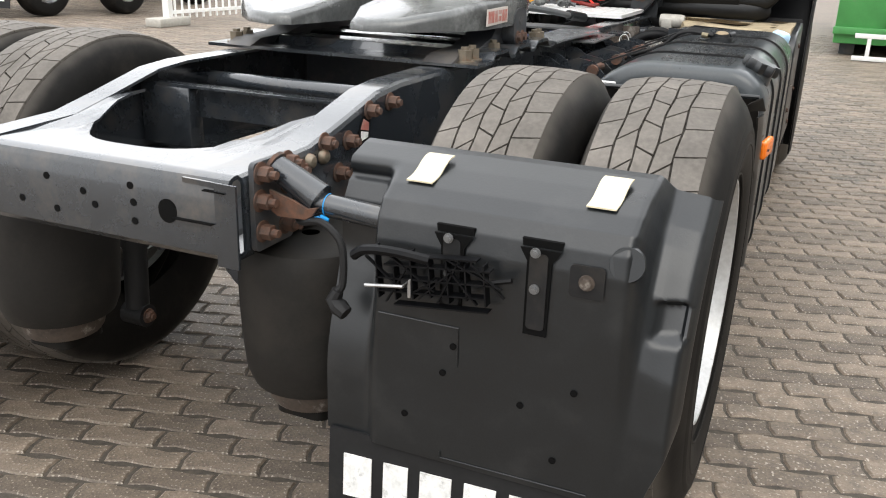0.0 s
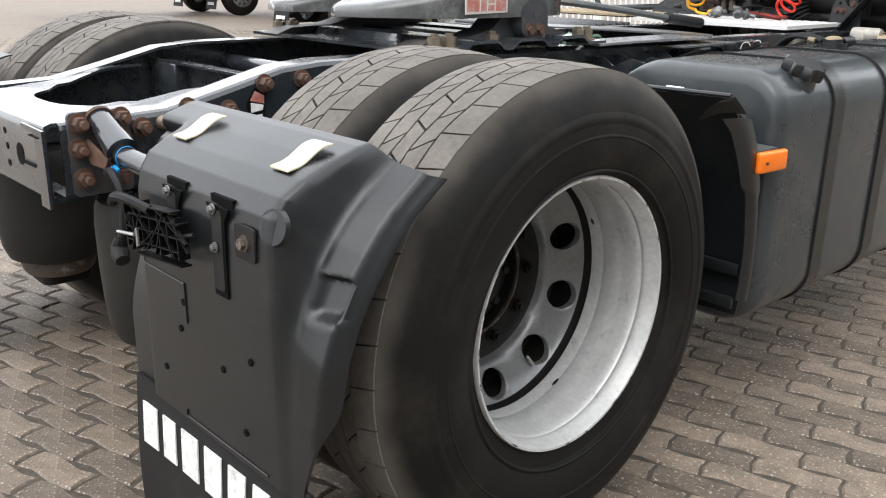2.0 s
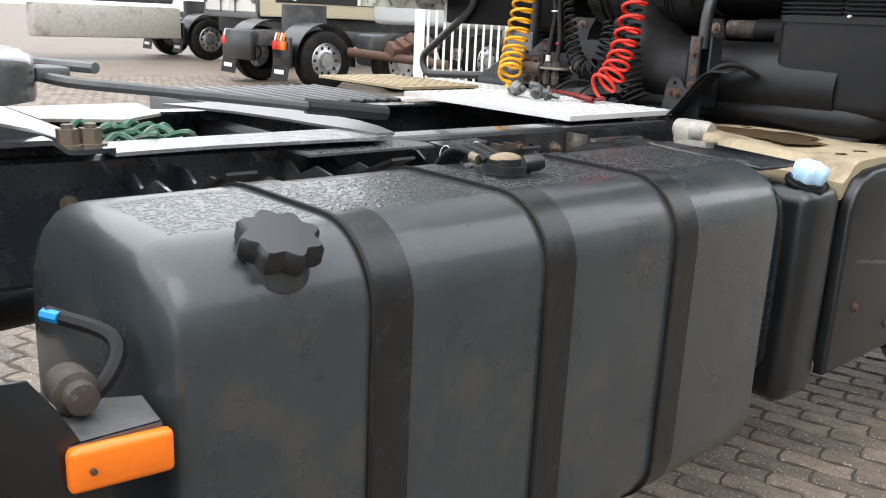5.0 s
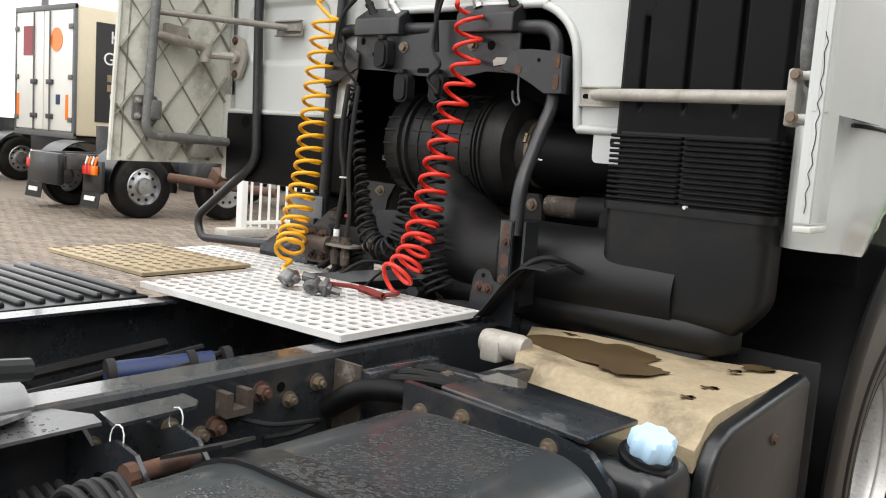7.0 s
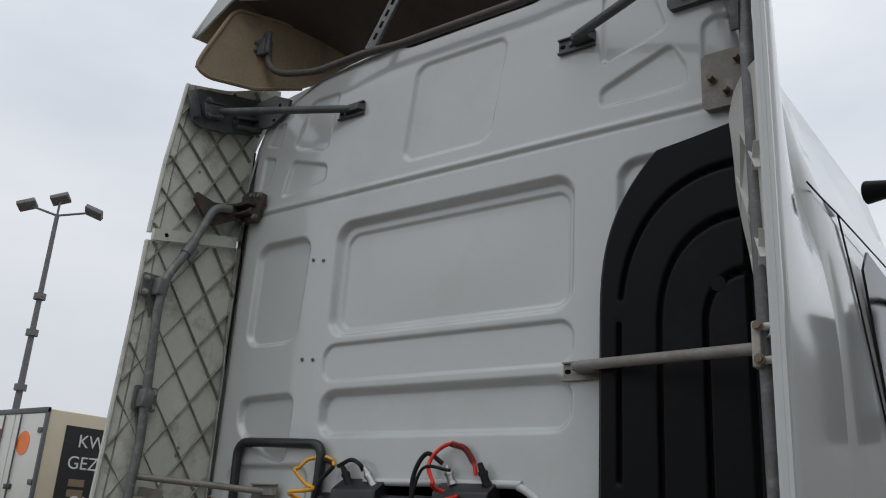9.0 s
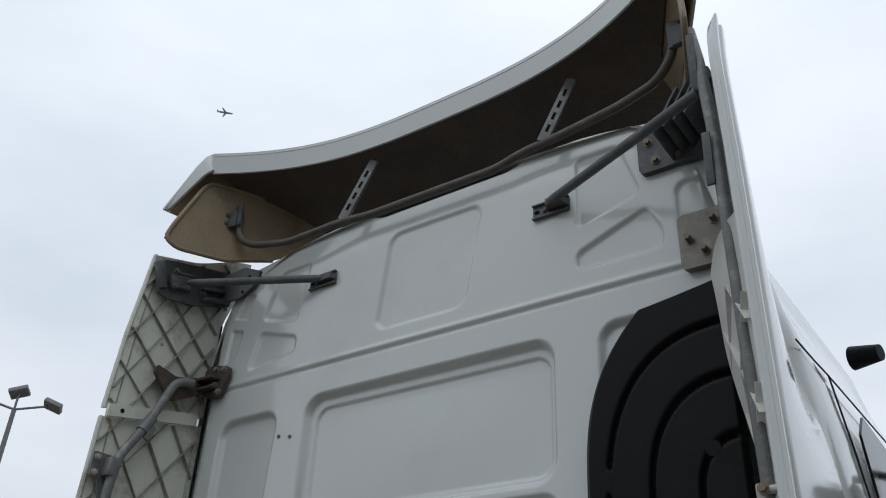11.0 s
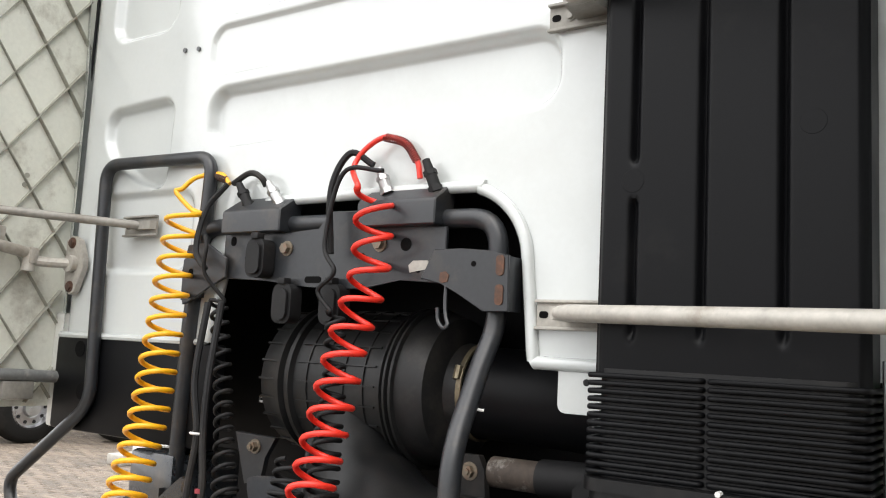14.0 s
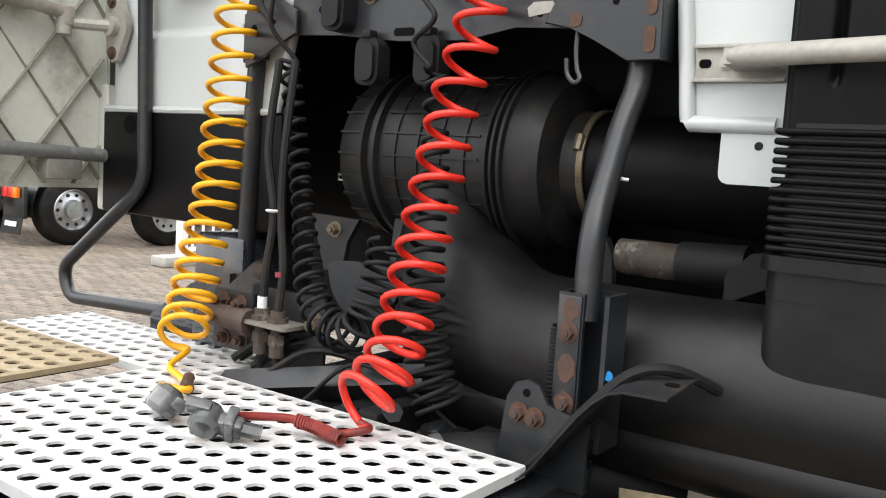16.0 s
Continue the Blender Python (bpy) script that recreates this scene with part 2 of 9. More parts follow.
M["label_red"] = shade("faded_red_print", (0.42, 0.14, 0.11), 0.6, scale=40, var=0.3, dirt=(0.42, 0.36, 0.33), dirt_amount=0.55, dirt_scale=35)
M["grease"] = shade("greasy_casting", (0.075, 0.078, 0.077), 0.24, scale=9, var=0.35, dirt=(0.19, 0.195, 0.19), dirt_amount=0.3, dirt_scale=5, bump=0.3, clear=0.4)
M["paver"] = shade("concrete_paver", (0.152, 0.119, 0.089), 0.66, scale=16, var=0.55, dirt=(0.085, 0.075, 0.062), dirt_amount=0.32, dirt_scale=1.6, bump=0.9, grain=130)
M["joint"] = shade("sandy_joint", (0.062, 0.052, 0.041), 0.9, scale=30, var=0.5, bump=0.8)
M["green"] = shade("green_container_paint", (0.055, 0.25, 0.065), 0.5, scale=3, dirt=(0.1, 0.2, 0.09), dirt_amount=0.2)
M["fence"] = shade("white_fence_paint", (0.78, 0.78, 0.76), 0.5, var=0.06)
M["van"] = shade("pale_box_panel", (0.72, 0.72, 0.68), 0.45, scale=2, var=0.05)
M["cream_panel"] = shade("cream_box_side", (0.62, 0.55, 0.40), 0.5, scale=2, var=0.06)
M["redlens"] = shade("red_lens", (0.6, 0.03, 0.02), 0.25, bump=0)
M["darkglass"] = shade("dark_window", (0.008, 0.009, 0.01), 0.06, bump=0, var=0.0)
M["mast"] = shade("mast_steel", (0.16, 0.16, 0.165), 0.5)
M["poster"] = shade("dark_poster", (0.018, 0.017, 0.017), 0.5)
M["maroon"] = shade("maroon_sticker", (0.25, 0.03, 0.04), 0.5)
M["chrome"] = shade("chrome_ring", (0.42, 0.42, 0.43), 0.3, metal=0.9, bump=0)


# the rear tyres: dusty grey tread edge running out into the dark sidewall
def tyre_dust(m):
    n, l = m.node_tree.nodes, m.node_tree.links
    b = n["Principled BSDF"]
    src = b.inputs["Base Color"].links[0].from_socket
    tc, sep, comb, ln = n.new("ShaderNodeTexCoord"), n.new("ShaderNodeSeparateXYZ"), n.new("ShaderNodeCombineXYZ"), n.new("ShaderNodeVectorMath")
    l.new(tc.outputs["Object"], sep.inputs[0])
    for k, off in ((1, 0.06), (2, -0.555)):
        ad = n.new("ShaderNodeMath")
        ad.inputs[1].default_value = off
        l.new(sep.outputs[k], ad.inputs[0])
        l.new(ad.outputs[0], comb.inputs[k])
    ln.operation = "LENGTH"
    l.new(comb.outputs[0], ln.inputs[0])
    noise, nm, mr, mx = n.new("ShaderNodeTexNoise"), n.new("ShaderNodeMath"), n.new("ShaderNodeMapRange"), n.new("ShaderNodeMixRGB")
    noise.inputs["Scale"].default_value, noise.inputs["Detail"].default_value = 9, 6
    l.new(tc.outputs["Object"], noise.inputs["Vector"])
    nm.operation = "MULTIPLY_ADD"
    nm.inputs[1].default_value = 0.045
    l.new(noise.outputs[0], nm.inputs[0])
    l.new(ln.outputs["Value"], nm.inputs[2])
    mr.interpolation_type = "SMOOTHSTEP"
    mr.inputs["From Min"].default_value, mr.inputs["From Max"].default_value = 0.515, 0.562
    l.new(nm.outputs[0], mr.inputs[0])
    l.new(mr.outputs[0], mx.inputs[0])
    l.new(src, mx.inputs[1])
    mx.inputs[2].default_value = (0.075, 0.067, 0.058, 1)
    l.new(mx.outputs[0], b.inputs["Base Color"])
    return m


M["tyre"] = tyre_dust(M["sidewall"].copy())


# random tint from piece to piece for the pavers
def vary(m, socket):
    n, l = m.node_tree.nodes, m.node_tree.links
    b = n["Principled BSDF"]
    src = b.inputs["Base Color"].links[0].from_socket
    info = n.new("ShaderNodeObjectInfo" if socket == "object" else "ShaderNodeNewGeometry")
    hv, mr = n.new("ShaderNodeHueSaturation"), n.new("ShaderNodeMapRange")
    mr.inputs["To Min"].default_value, mr.inputs["To Max"].default_value = 0.66, 1.32
    l.new(info.outputs["Random" if socket == "object" else "Random Per Island"], mr.inputs[0])
    l.new(mr.outputs[0], hv.inputs["Value"])
    l.new(src, hv.inputs["Color"])
    # pale grit in the concrete
    tc = n.new("ShaderNodeTexCoord")
    grit, gr, gm = n.new("ShaderNodeTexNoise"), n.new("ShaderNodeValToRGB"), n.new("ShaderNodeMixRGB")
    grit.inputs["Scale"].default_value, grit.inputs["Detail"].default_value = 95, 2
    l.new(tc.outputs["Object"], grit.inputs["Vector"])
    gr.color_ramp.elements[0].position, gr.color_ramp.elements[1].position = 0.60, 0.72
    l.new(grit.outputs[0], gr.inputs[0])
    l.new(gr.outputs[0], gm.inputs[0])
    l.new(hv.outputs[0], gm.inputs[1])
    gm.inputs[2].default_value = (0.42, 0.37, 0.31, 1)
    l.new(gm.outputs[0], b.inputs["Base Color"])
    return m


M["paver_piece"] = vary(M["paver"].copy(), "object")
M["paver_rest"] = vary(M["paver"].copy(), "island")


# ---- mesh helpers ----
def thing(name, label, category, base=(0, 0, 0), group="", kind=""):
    ob = new(name)
    ob.location = base
    ob.empty_display_size = 0.1
    return tagged(ob, label, category, group, kind)


def part(name, bm, material, parent=None, label="", smooth=35, tags=None):
    me = bpy.data.meshes.new(name)
    bmesh.ops.recalc_face_normals(bm, faces=bm.faces[:])
    bm.to_mesh(me)
    bm.free()
    me.materials.append(M[material] if isinstance(material, str) else material)
    if smooth:
        me.shade_smooth()
        me.set_sharp_from_angle(angle=radians(smooth))
    ob = new(name, me)
    if parent is not None:
        if parent.parent is not None and parent.parent.parent is not None:
            parent = parent.parent
        ob.parent = parent
        if parent.type == "EMPTY":
            ob.matrix_parent_inverse = Matrix.Translation(parent.location).inverted()
    if label:
        ob["label"] = label
    if tags:
        tagged(ob, *tags)
    return ob


def assembly(name, label, base, owner):
    """A part made of several pieces: a wheel under its frame."""
    ob = new(name)
    ob.location, ob.parent = base, owner
    ob.matrix_parent_inverse = Matrix.Translation(owner.location).inverted()
    ob["label"] = label
    return ob


def B():
    return bmesh.new()


def box(bm, x0, x1, y0, y1, z0, z1, bev=0.0, seg=2, m=None):
    vs = [bm.verts.new((x, y, z)) for x in (x0, x1) for y in (y0, y1) for z in (z0, z1)]
    fs = [bm.faces.new([vs[i] for i in f]) for f in ((0, 1, 3, 2), (4, 6, 7, 5), (0, 4, 5, 1), (2, 3, 7, 6), (0, 2, 6, 4), (1, 5, 7, 3))]
    if bev:
        es = list({e for f in fs for e in f.edges})
        r = bmesh.ops.bevel(bm, geom=es, offset=bev, segments=seg, profile=0.5, affect="EDGES")
        vs = list({v for f in r["faces"] for v in f.verts} | {v for v in vs if v.is_valid})
    if m is not None:
        bmesh.ops.transform(bm, matrix=m, verts=[v for v in vs if v.is_valid])
    return vs


def obox(bm, m, sx, sy, sz, bev=0.0, seg=2):
    """A box of the given size about the pose m."""
    return box(bm, -sx / 2, sx / 2, -sy / 2, sy / 2, -sz / 2, sz / 2, bev, seg, m)


def prism(bm, pts, axis, a, b, m=None):
    """A polygon given in the two other axes, swept along an axis from a to b."""
    def at(p, h):
        return {"x": (h, p[0], p[1]), "y": (p[0], h, p[1]), "z": (p[0], p[1], h)}[axis]
    lo, hi = [bm.verts.new(at(p, a)) for p in pts], [bm.verts.new(at(p, b)) for p in pts]
    n = len(pts)
    bm.faces.new(lo)
    bm.faces.new(hi[::-1])
    for i in range(n):
        bm.faces.new((lo[i], hi[i], hi[(i + 1) % n], lo[(i + 1) % n]))
    if m is not None:
        bmesh.ops.transform(bm, matrix=m, verts=lo + hi)
    return lo + hi


def rounded(x0, x1, z0, z1, r, n=5):
    pts = []
    for cx, cz, a0 in ((x1 - r, z1 - r, 0), (x0 + r, z1 - r, 90), (x0 + r, z0 + r, 180), (x1 - r, z0 + r, 270)):
        for k in range(n + 1):
            a = radians(a0 + 90 * k / n)
            pts.append((cx + r * math.cos(a), cz + r * math.sin(a)))
    return pts


def side_axes(d):
    d = Vector(d).normalized()
    u = d.cross(Vector((0, 0, 1)))
    if u.length < 0.05:
        u = d.cross(Vector((0, 1, 0)))
    u.normalize()
    return d, u, d.cross(u)


def cyl(bm, p0, p1, r0, r1=None, seg=16, caps=True):
    p0, p1 = Vector(p0), Vector(p1)
    r1 = r0 if r1 is None else r1
    _, u, v = side_axes(p1 - p0)
    ring = [[bm.verts.new(p + r * (math.cos(a) * u + math.sin(a) * v)) for a in (2 * math.pi * k / seg for k in range(seg))] for p, r in ((p0, r0), (p1, r1))]
    for k in range(seg):
        bm.faces.new((ring[0][k], ring[0][(k + 1) % seg], ring[1][(k + 1) % seg], ring[1][k]))
    if caps:
        bm.faces.new(ring[0][::-1])
        bm.faces.new(ring[1])


def fillet(pts, rad, n=5):
    pts = [Vector(p) for p in pts]
    out = [pts[0]]
    for a, b, c in zip(pts, pts[1:], pts[2:]):
        r = min(rad, (a - b).length * 0.49, (c - b).length * 0.49)
        p, q = b + (a - b).normalized() * r, b + (c - b).normalized() * r
        out += [(1 - t) ** 2 * p + 2 * t * (1 - t) * b + t * t * q for t in (k / n for k in range(n + 1))]
    return out + [pts[-1]]


def spline(pts, n=8):
    pts = [Vector(p) for p in pts]
    ext = [2 * pts[0] - pts[1]] + pts + [2 * pts[-1] - pts[-2]]
    out = []
    for a, b, c, d in zip(ext, ext[1:], ext[2:], ext[3:]):
        for k in range(n):
            t = k / n
            out.append(0.5 * (2 * b + (c - a) * t + (2 * a - 5 * b + 4 * c - d) * t * t + (3 * b - a - 3 * c + d) * t ** 3))
    return out + [pts[-1]]


def tube(bm, pts, r, seg=10, caps=True, flat=1.0):
    pts = [Vector(p) for p in pts]
    n = len(pts)
    _, u, v = side_axes(pts[1] - pts[0])
    rings = []
    for i, p in enumerate(pts):
        d = (pts[min(i + 1, n - 1)] - pts[max(i - 1, 0)]).normalized()
        u = (u - d * u.dot(d)).normalized()
        v = d.cross(u)
        rr = r[i] if isinstance(r, (list, tuple)) else r
        rings.append([bm.verts.new(p + rr * (math.cos(a) * u + flat * math.sin(a) * v)) for a in (2 * math.pi * k / seg for k in range(seg))])
    for a, b in zip(rings, rings[1:]):
        for k in range(seg):
            bm.faces.new((a[k], a[(k + 1) % seg], b[(k + 1) % seg], b[k]))
    if caps:
        bm.faces.new(rings[0][::-1])
        bm.faces.new(rings[-1])


def coil(path, radius, turns, n=14, sag=0.0):
    """Points of a coiled line round a smooth path."""
    path = spline(path, 12)
    lens = [0.0]
    for a, b in zip(path, path[1:]):
        lens.append(lens[-1] + (b - a).length)
    total, out = int(turns * n), []
    _, u, v = side_axes(path[1] - path[0])
    j = 0
    for i in range(total + 1):
        s = lens[-1] * (i / total) * (1 + sag - sag * i / total)
        while j < len(lens) - 2 and lens[j + 1] < s:
            j += 1
        t = (s - lens[j]) / max(1e-9, lens[j + 1] - lens[j])
        p, d = path[j].lerp(path[j + 1], t), (path[j + 1] - path[j]).normalized()
        u = (u - d * u.dot(d)).normalized()
        v = d.cross(u)
        rr = radius(i / total) if callable(radius) else radius
        a = 2 * math.pi * i / n
        out.append(p + rr * (math.cos(a) * u + math.sin(a) * v))
    return out


def lathe(bm, prof, centre, axis="x", seg=64, close=False):
    """Revolves (radius, height) pairs about an axis through centre."""
    c = Vector(centre)
    def at(r, h, a):
        ca, sa = r * math.cos(a), r * math.sin(a)
        return c + Vector({"x": (h, ca, sa), "y": (ca, h, sa), "z": (ca, sa, h)}[axis])
    rings = [[bm.verts.new(at(r, h, 2 * math.pi * k / seg)) for k in range(seg)] for r, h in prof]
    pairs = list(zip(rings, rings[1:])) + ([(rings[-1], rings[0])] if close else [])
    for a, b in pairs:
        for k in range(seg):
            bm.faces.new((a[k], a[(k + 1) % seg], b[(k + 1) % seg], b[k]))
    return rings


def surface(bm, f, nu, nv, thick=None):
    """A grid sheet f(u, v) with u and v from 0 to 1; thick gives it a back."""
    g = [[bm.verts.new(f(i / nu, j / nv)) for j in range(nv + 1)] for i in range(nu + 1)]
    for i in range(nu):
        for j in range(nv):
            bm.faces.new((g[i][j], g[i + 1][j], g[i + 1][j + 1], g[i][j + 1]))
    if thick:
        t = Vector(thick)
        h = [[bm.verts.new(v.co + t) for v in row] for row in g]
        for i in range(nu):
            for j in range(nv):
                bm.faces.new((h[i][j], h[i][j + 1], h[i + 1][j + 1], h[i + 1][j]))
        for i in range(nu):
            bm.faces.new((g[i][0], h[i][0], h[i + 1][0], g[i + 1][0]))
            bm.faces.new((g[i][nv], g[i + 1][nv], h[i + 1][nv], h[i][nv]))
        for j in range(nv):
            bm.faces.new((g[0][j], g[0][j + 1], h[0][j + 1], h[0][j]))
            bm.faces.new((g[nu][j], h[nu][j], h[nu][j + 1], g[nu][j + 1]))
    return g


def hexbolt(bm, p, d, r=0.013, h=0.012, washer=True, stud=0.0):
    p, d = Vector(p), Vector(d).normalized()
    if washer:
        cyl(bm, p, p + d * 0.003, r * 1.45, seg=14)
    cyl(bm, p + d * 0.003, p + d * (0.003 + h), r, seg=6)
    if stud:
        cyl(bm, p + d * h, p + d * (h + stud), r * 0.55, seg=8)


def smooth01(a, b, x):
    t = min(1.0, max(0.0, (x - a) / (b - a)))
    return t * t * (3 - 2 * t)


def bolts(parent, places, d, r=0.013, h=0.012, material="bolt", stud=0.0, name="bolt"):
    """Separate bolts on one shared mesh."""
    first = None
    for p in places:
        if first is None:
            bm = B()
            hexbolt(bm, (0, 0, 0), d, r, h, True, stud)
            first = part(name, bm, material, parent)
            ob = first
        else:
            ob = new(name, first.data)
            ob.parent, ob.matrix_parent_inverse = parent, first.matrix_parent_inverse.copy()
        ob.location = p


# ---- ground ----
bm = B()
box(bm, -160, 160, -160, 160, -0.4, -0.006)
ground = part("ground", bm, "joint", None, tags=("sandy ground between and below the concrete pavers of the yard", "ground", "", "structure"))

# ---- chassis ----
chassis = thing("truck_chassis", "dark grey steel ladder frame with wheels and rusty bolts", "truck frame", (0, 0, 0.5))


def rail(sgn):
    """A C-section side rail, dropping towards the rear end."""
    ys = [-0.80, -0.55, -0.42, -0.24, -0.12, 0.2, 1.5, 5.6]
    top = [0.945, 0.955, 0.985, 1.03, 1.040, 1.040, 1.022, 1.0]
    bot = [0.775, 0.775, 0.775, 0.77, 0.77, 0.77, 0.75, 0.73]
    xo, t, fl = 0.385, 0.008, 0.085
    bm = B()
    sec = []
    for y, z1, z0 in zip(ys, top, bot):
        r = 0.014
        outer = [(xo - fl, z1), (xo - r, z1), (xo - r * 0.3, z1 - r * 0.3), (xo, z1 - r), (xo, z0 + r), (xo - r * 0.3, z0 + r * 0.3), (xo - r, z0), (xo - fl, z0)]
        inner = [(xo - fl, z0 + t), (xo - r, z0 + t), (xo - t, z0 + r), (xo - t, z1 - r), (xo - r, z1 - t), (xo - fl, z1 - t)]
        sec.append([bm.verts.new((sgn * x, y, z)) for x, z in outer + inner])
    n = len(sec[0])
    for a, b in zip(sec, sec[1:]):
        for k in range(n):
            bm.faces.new((a[k], a[(k + 1) % n], b[(k + 1) % n], b[k]))
    bm.faces.new(sec[0])
    bm.faces.new(sec[-1][::-1])
    return part("frame_rail", bm, "frame", chassis, smooth=12)


for s in (1, -1):
    rail(s)

# closing crossmember at the rear with an arched top flange
bm = B()
arc = [(-0.385 + 0.77 * k / 24) for k in range(25)]
def arch_y(x):
    return -0.70 + 0.40 * (abs(x) / 0.30) ** 3.2 if abs(x) < 0.30 else -0.30
outline = [(x, -0.82 + 0.02 * (abs(x) / 0.385) ** 6) for x in arc]
inner = [(0.30 * (1 - 2 * k / 24), 0) for k in range(25)]
lo = 0.0
def top_z(y):
    return 0.945 + (0.01 if y > -0.6 else 0) + max(0, min(0.03, (y + 0.55) * 0.24))
g = []
for x in [-0.30 + 0.6 * k / 30 for k in range(31)]:
    y1 = arch_y(x)
    g.append([bm.verts.new((x, -0.815 + (y1 + 0.815) * j / 4, top_z(-0.815 + (y1 + 0.815) * j / 4) - 0.002)) for j in range(5)])
for a, b in zip(g, g[1:]):
    for j in range(4):
        bm.faces.new((a[j], b[j], b[j + 1], a[j + 1]))
ext = bmesh.ops.extrude_face_region(bm, geom=bm.faces[:])
bmesh.ops.translate(bm, vec=(0, 0, -0.007), verts=[v for v in ext["geom"] if isinstance(v, bmesh.types.BMVert)])
part("top_flange", bm, "frame", chassis)
bm = B()
prism(bm, [(-0.835, 0.785), (-0.835, 0.925), (-0.828, 0.940), (-0.812, 0.946), (-0.80, 0.946), (-0.80, 0.938), (-0.815, 0.936), (-0.825, 0.925), (-0.825, 0.785), (-0.815, 0.778), (-0.76, 0.777), (-0.76, 0.770), (-0.82, 0.770)], "x", -0.372, 0.372)
rear_member = part("rear_crossmember", bm, "frame", chassis)
bm = B()
prism(bm, [(0.345, 0.765), (0.395, 0.765), (0.395, 0.935), (0.27, 0.938), (0.27, 0.928), (0.345, 0.925)], "y", -0.842, -0.836)
part("corner_bracket", bm, "frame", chassis)
# punched holes along the rear face
hole_at = [(-0.30, 0.86), (-0.25, 0.90), (-0.18, 0.83), (-0.10, 0.89), (-0.08, 0.82), (0.0, 0.87), (0.13, 0.90), (0.135, 0.865), (0.135, 0.825), (0.03, 0.845)]
for x, z in hole_at:
    bm = B()
    cyl(bm, (x, -0.8365, z), (x, -0.8348, z), 0.008, seg=12)
    part("hole", bm, "void", rear_member)
bm = B()
prism(bm, rounded(0.20, 0.245, 0.835, 0.885, 0.022), "y", -0.8365, -0.8348)
part("slot", bm, "void", rear_member)

# torn sticker on the rail
bm = B()
prism(bm, [(-0.345, 0.895), (-0.300, 0.905), (-0.292, 0.975), (-0.325, 0.985), (-0.348, 0.95)], "x", 0.386, 0.3875)
sticker = part("sticker", bm, "void", chassis, "torn black sticker with red and white print", smooth=0)
for mat, pts in (("label_red", [(-0.340, 0.955), (-0.300, 0.945), (-0.300, 0.965), (-0.325, 0.978)]), ("letter", [(-0.338, 0.925), (-0.305, 0.93), (-0.302, 0.942), (-0.338, 0.95)]), ("letter", [(-0.33, 0.905), (-0.31, 0.907), (-0.305, 0.92), (-0.325, 0.918)])):
    bm = B()
    prism(bm, pts, "x", 0.3873, 0.3885)
    part("print_block", bm, mat, sticker, smooth=0)
# rusty bracket, hook and plate further along the near rail
bm = B()
prism(bm, [(2.085, 0.935), (2.15, 0.935), (2.15, 0.985), (2.135, 0.985), (2.135, 0.95), (2.10, 0.95), (2.10, 0.985), (2.085, 0.985)], "x", 0.386, 0.425)
part("rail_bracket", bm, "rim_dirty", chassis, "small rusty channel bracket")
bolts(chassis, [(0.386, 2.20, 0.962), (0.386, 2.085, 0.91)], (1, 0, 0), 0.016, 0.018, "rust", 0.012)
bm = B()
cyl(bm, (0.3855, 2.256, 0.962), (0.3875, 2.256, 0.962), 0.011, seg=14)
part("hole", bm, "void", chassis)
bm = B()
prism(bm, [(2.415, 0.80), (2.423, 0.80), (2.423, 1.0), (2.415, 1.0)], "x", 0.386, 0.47)
part("rail_plate", bm, "rim_dirty", chassis, "rust edged plate")
bm = B()
tube(bm, spline([(0.39, 2.13, 0.92), (0.44, 2.19, 0.905), (0.46, 2.27, 0.90), (0.44, 2.32, 0.885), (0.42, 2.27, 0.865), (0.40, 2.20, 0.862)], 8), 0.006, 8)
part("cable", bm, "rubber", chassis)
# slit running out from the slot, and the torn corner
for q in ((0.24, 0.335, 0.848, 0.8505), (0.318, 0.372, 0.9165, 0.919)):
    bm = B()
    box(bm, q[0], q[1], -0.8445, -0.8348, q[2], q[3])
    part("slit", bm, "void", rear_member)
# inner crossmembers
bm = B()
prism(bm, [(-0.20, 0.90), (-0.12, 0.90), (-0.12, 0.907), (-0.19, 0.907), (-0.19, 0.985), (-0.20, 0.992), (-0.24, 0.992), (-0.24, 0.985), (-0.20, 0.98)], "x", -0.37, 0.37)
box(bm, -0.37, -0.20, -0.245, -0.19, 0.82, 0.985, 0.006)
part("crossmember", bm, "frame", chassis)
bm = B()
tube(bm, [(-0.375, 0.03, 0.965), (0.375, 0.03, 0.965)], 0.026, 14)
part("cross_tube", bm, "frame", chassis)
for y in (0.62, 1.55, 3.3, 4.4):
    bm = B()
    prism(bm, [(y, 0.80), (y + 0.09, 0.80), (y + 0.09, 0.81), (y + 0.01, 0.81), (y + 0.01, 0.97), (y + 0.09, 0.97), (y + 0.09, 0.98), (y, 0.98)], "x", -0.37, 0.37)
    part("crossmember", bm, "frame_dark", chassis)
for y, z in ((-0.568, 0.925), (-0.512, 0.925)):
    bm = B()
    lathe(bm, [(0.018, 0.0), (0.017, 0.008), (0.012, 0.014), (0.0, 0.017)], (0.386, y, z), "x", 14)
    part("rivet", bm, "bolt", chassis, "dull domed rivet")
bolts(chassis, [(0.386, -0.505, 0.955), (0.386, -0.297, 0.995), (0.386, -0.399, 0.94), (0.386, -0.444, 0.873), (0.386, -0.619, 0.92), (0.386, -0.187, 0.999), (0.386, -0.36, 0.86), (0.386, -0.56, 0.83), (0.386, -0.38, 0.80)], (1, 0, 0), 0.016, 0.022, "rust", 0.012)
bolts(chassis, [(0.386, 0.9 + 0.23 * k, 0.93 - 0.03 * (k % 2)) for k in range(9)], (1, 0, 0), 0.013, 0.014, "bolt", 0.01)
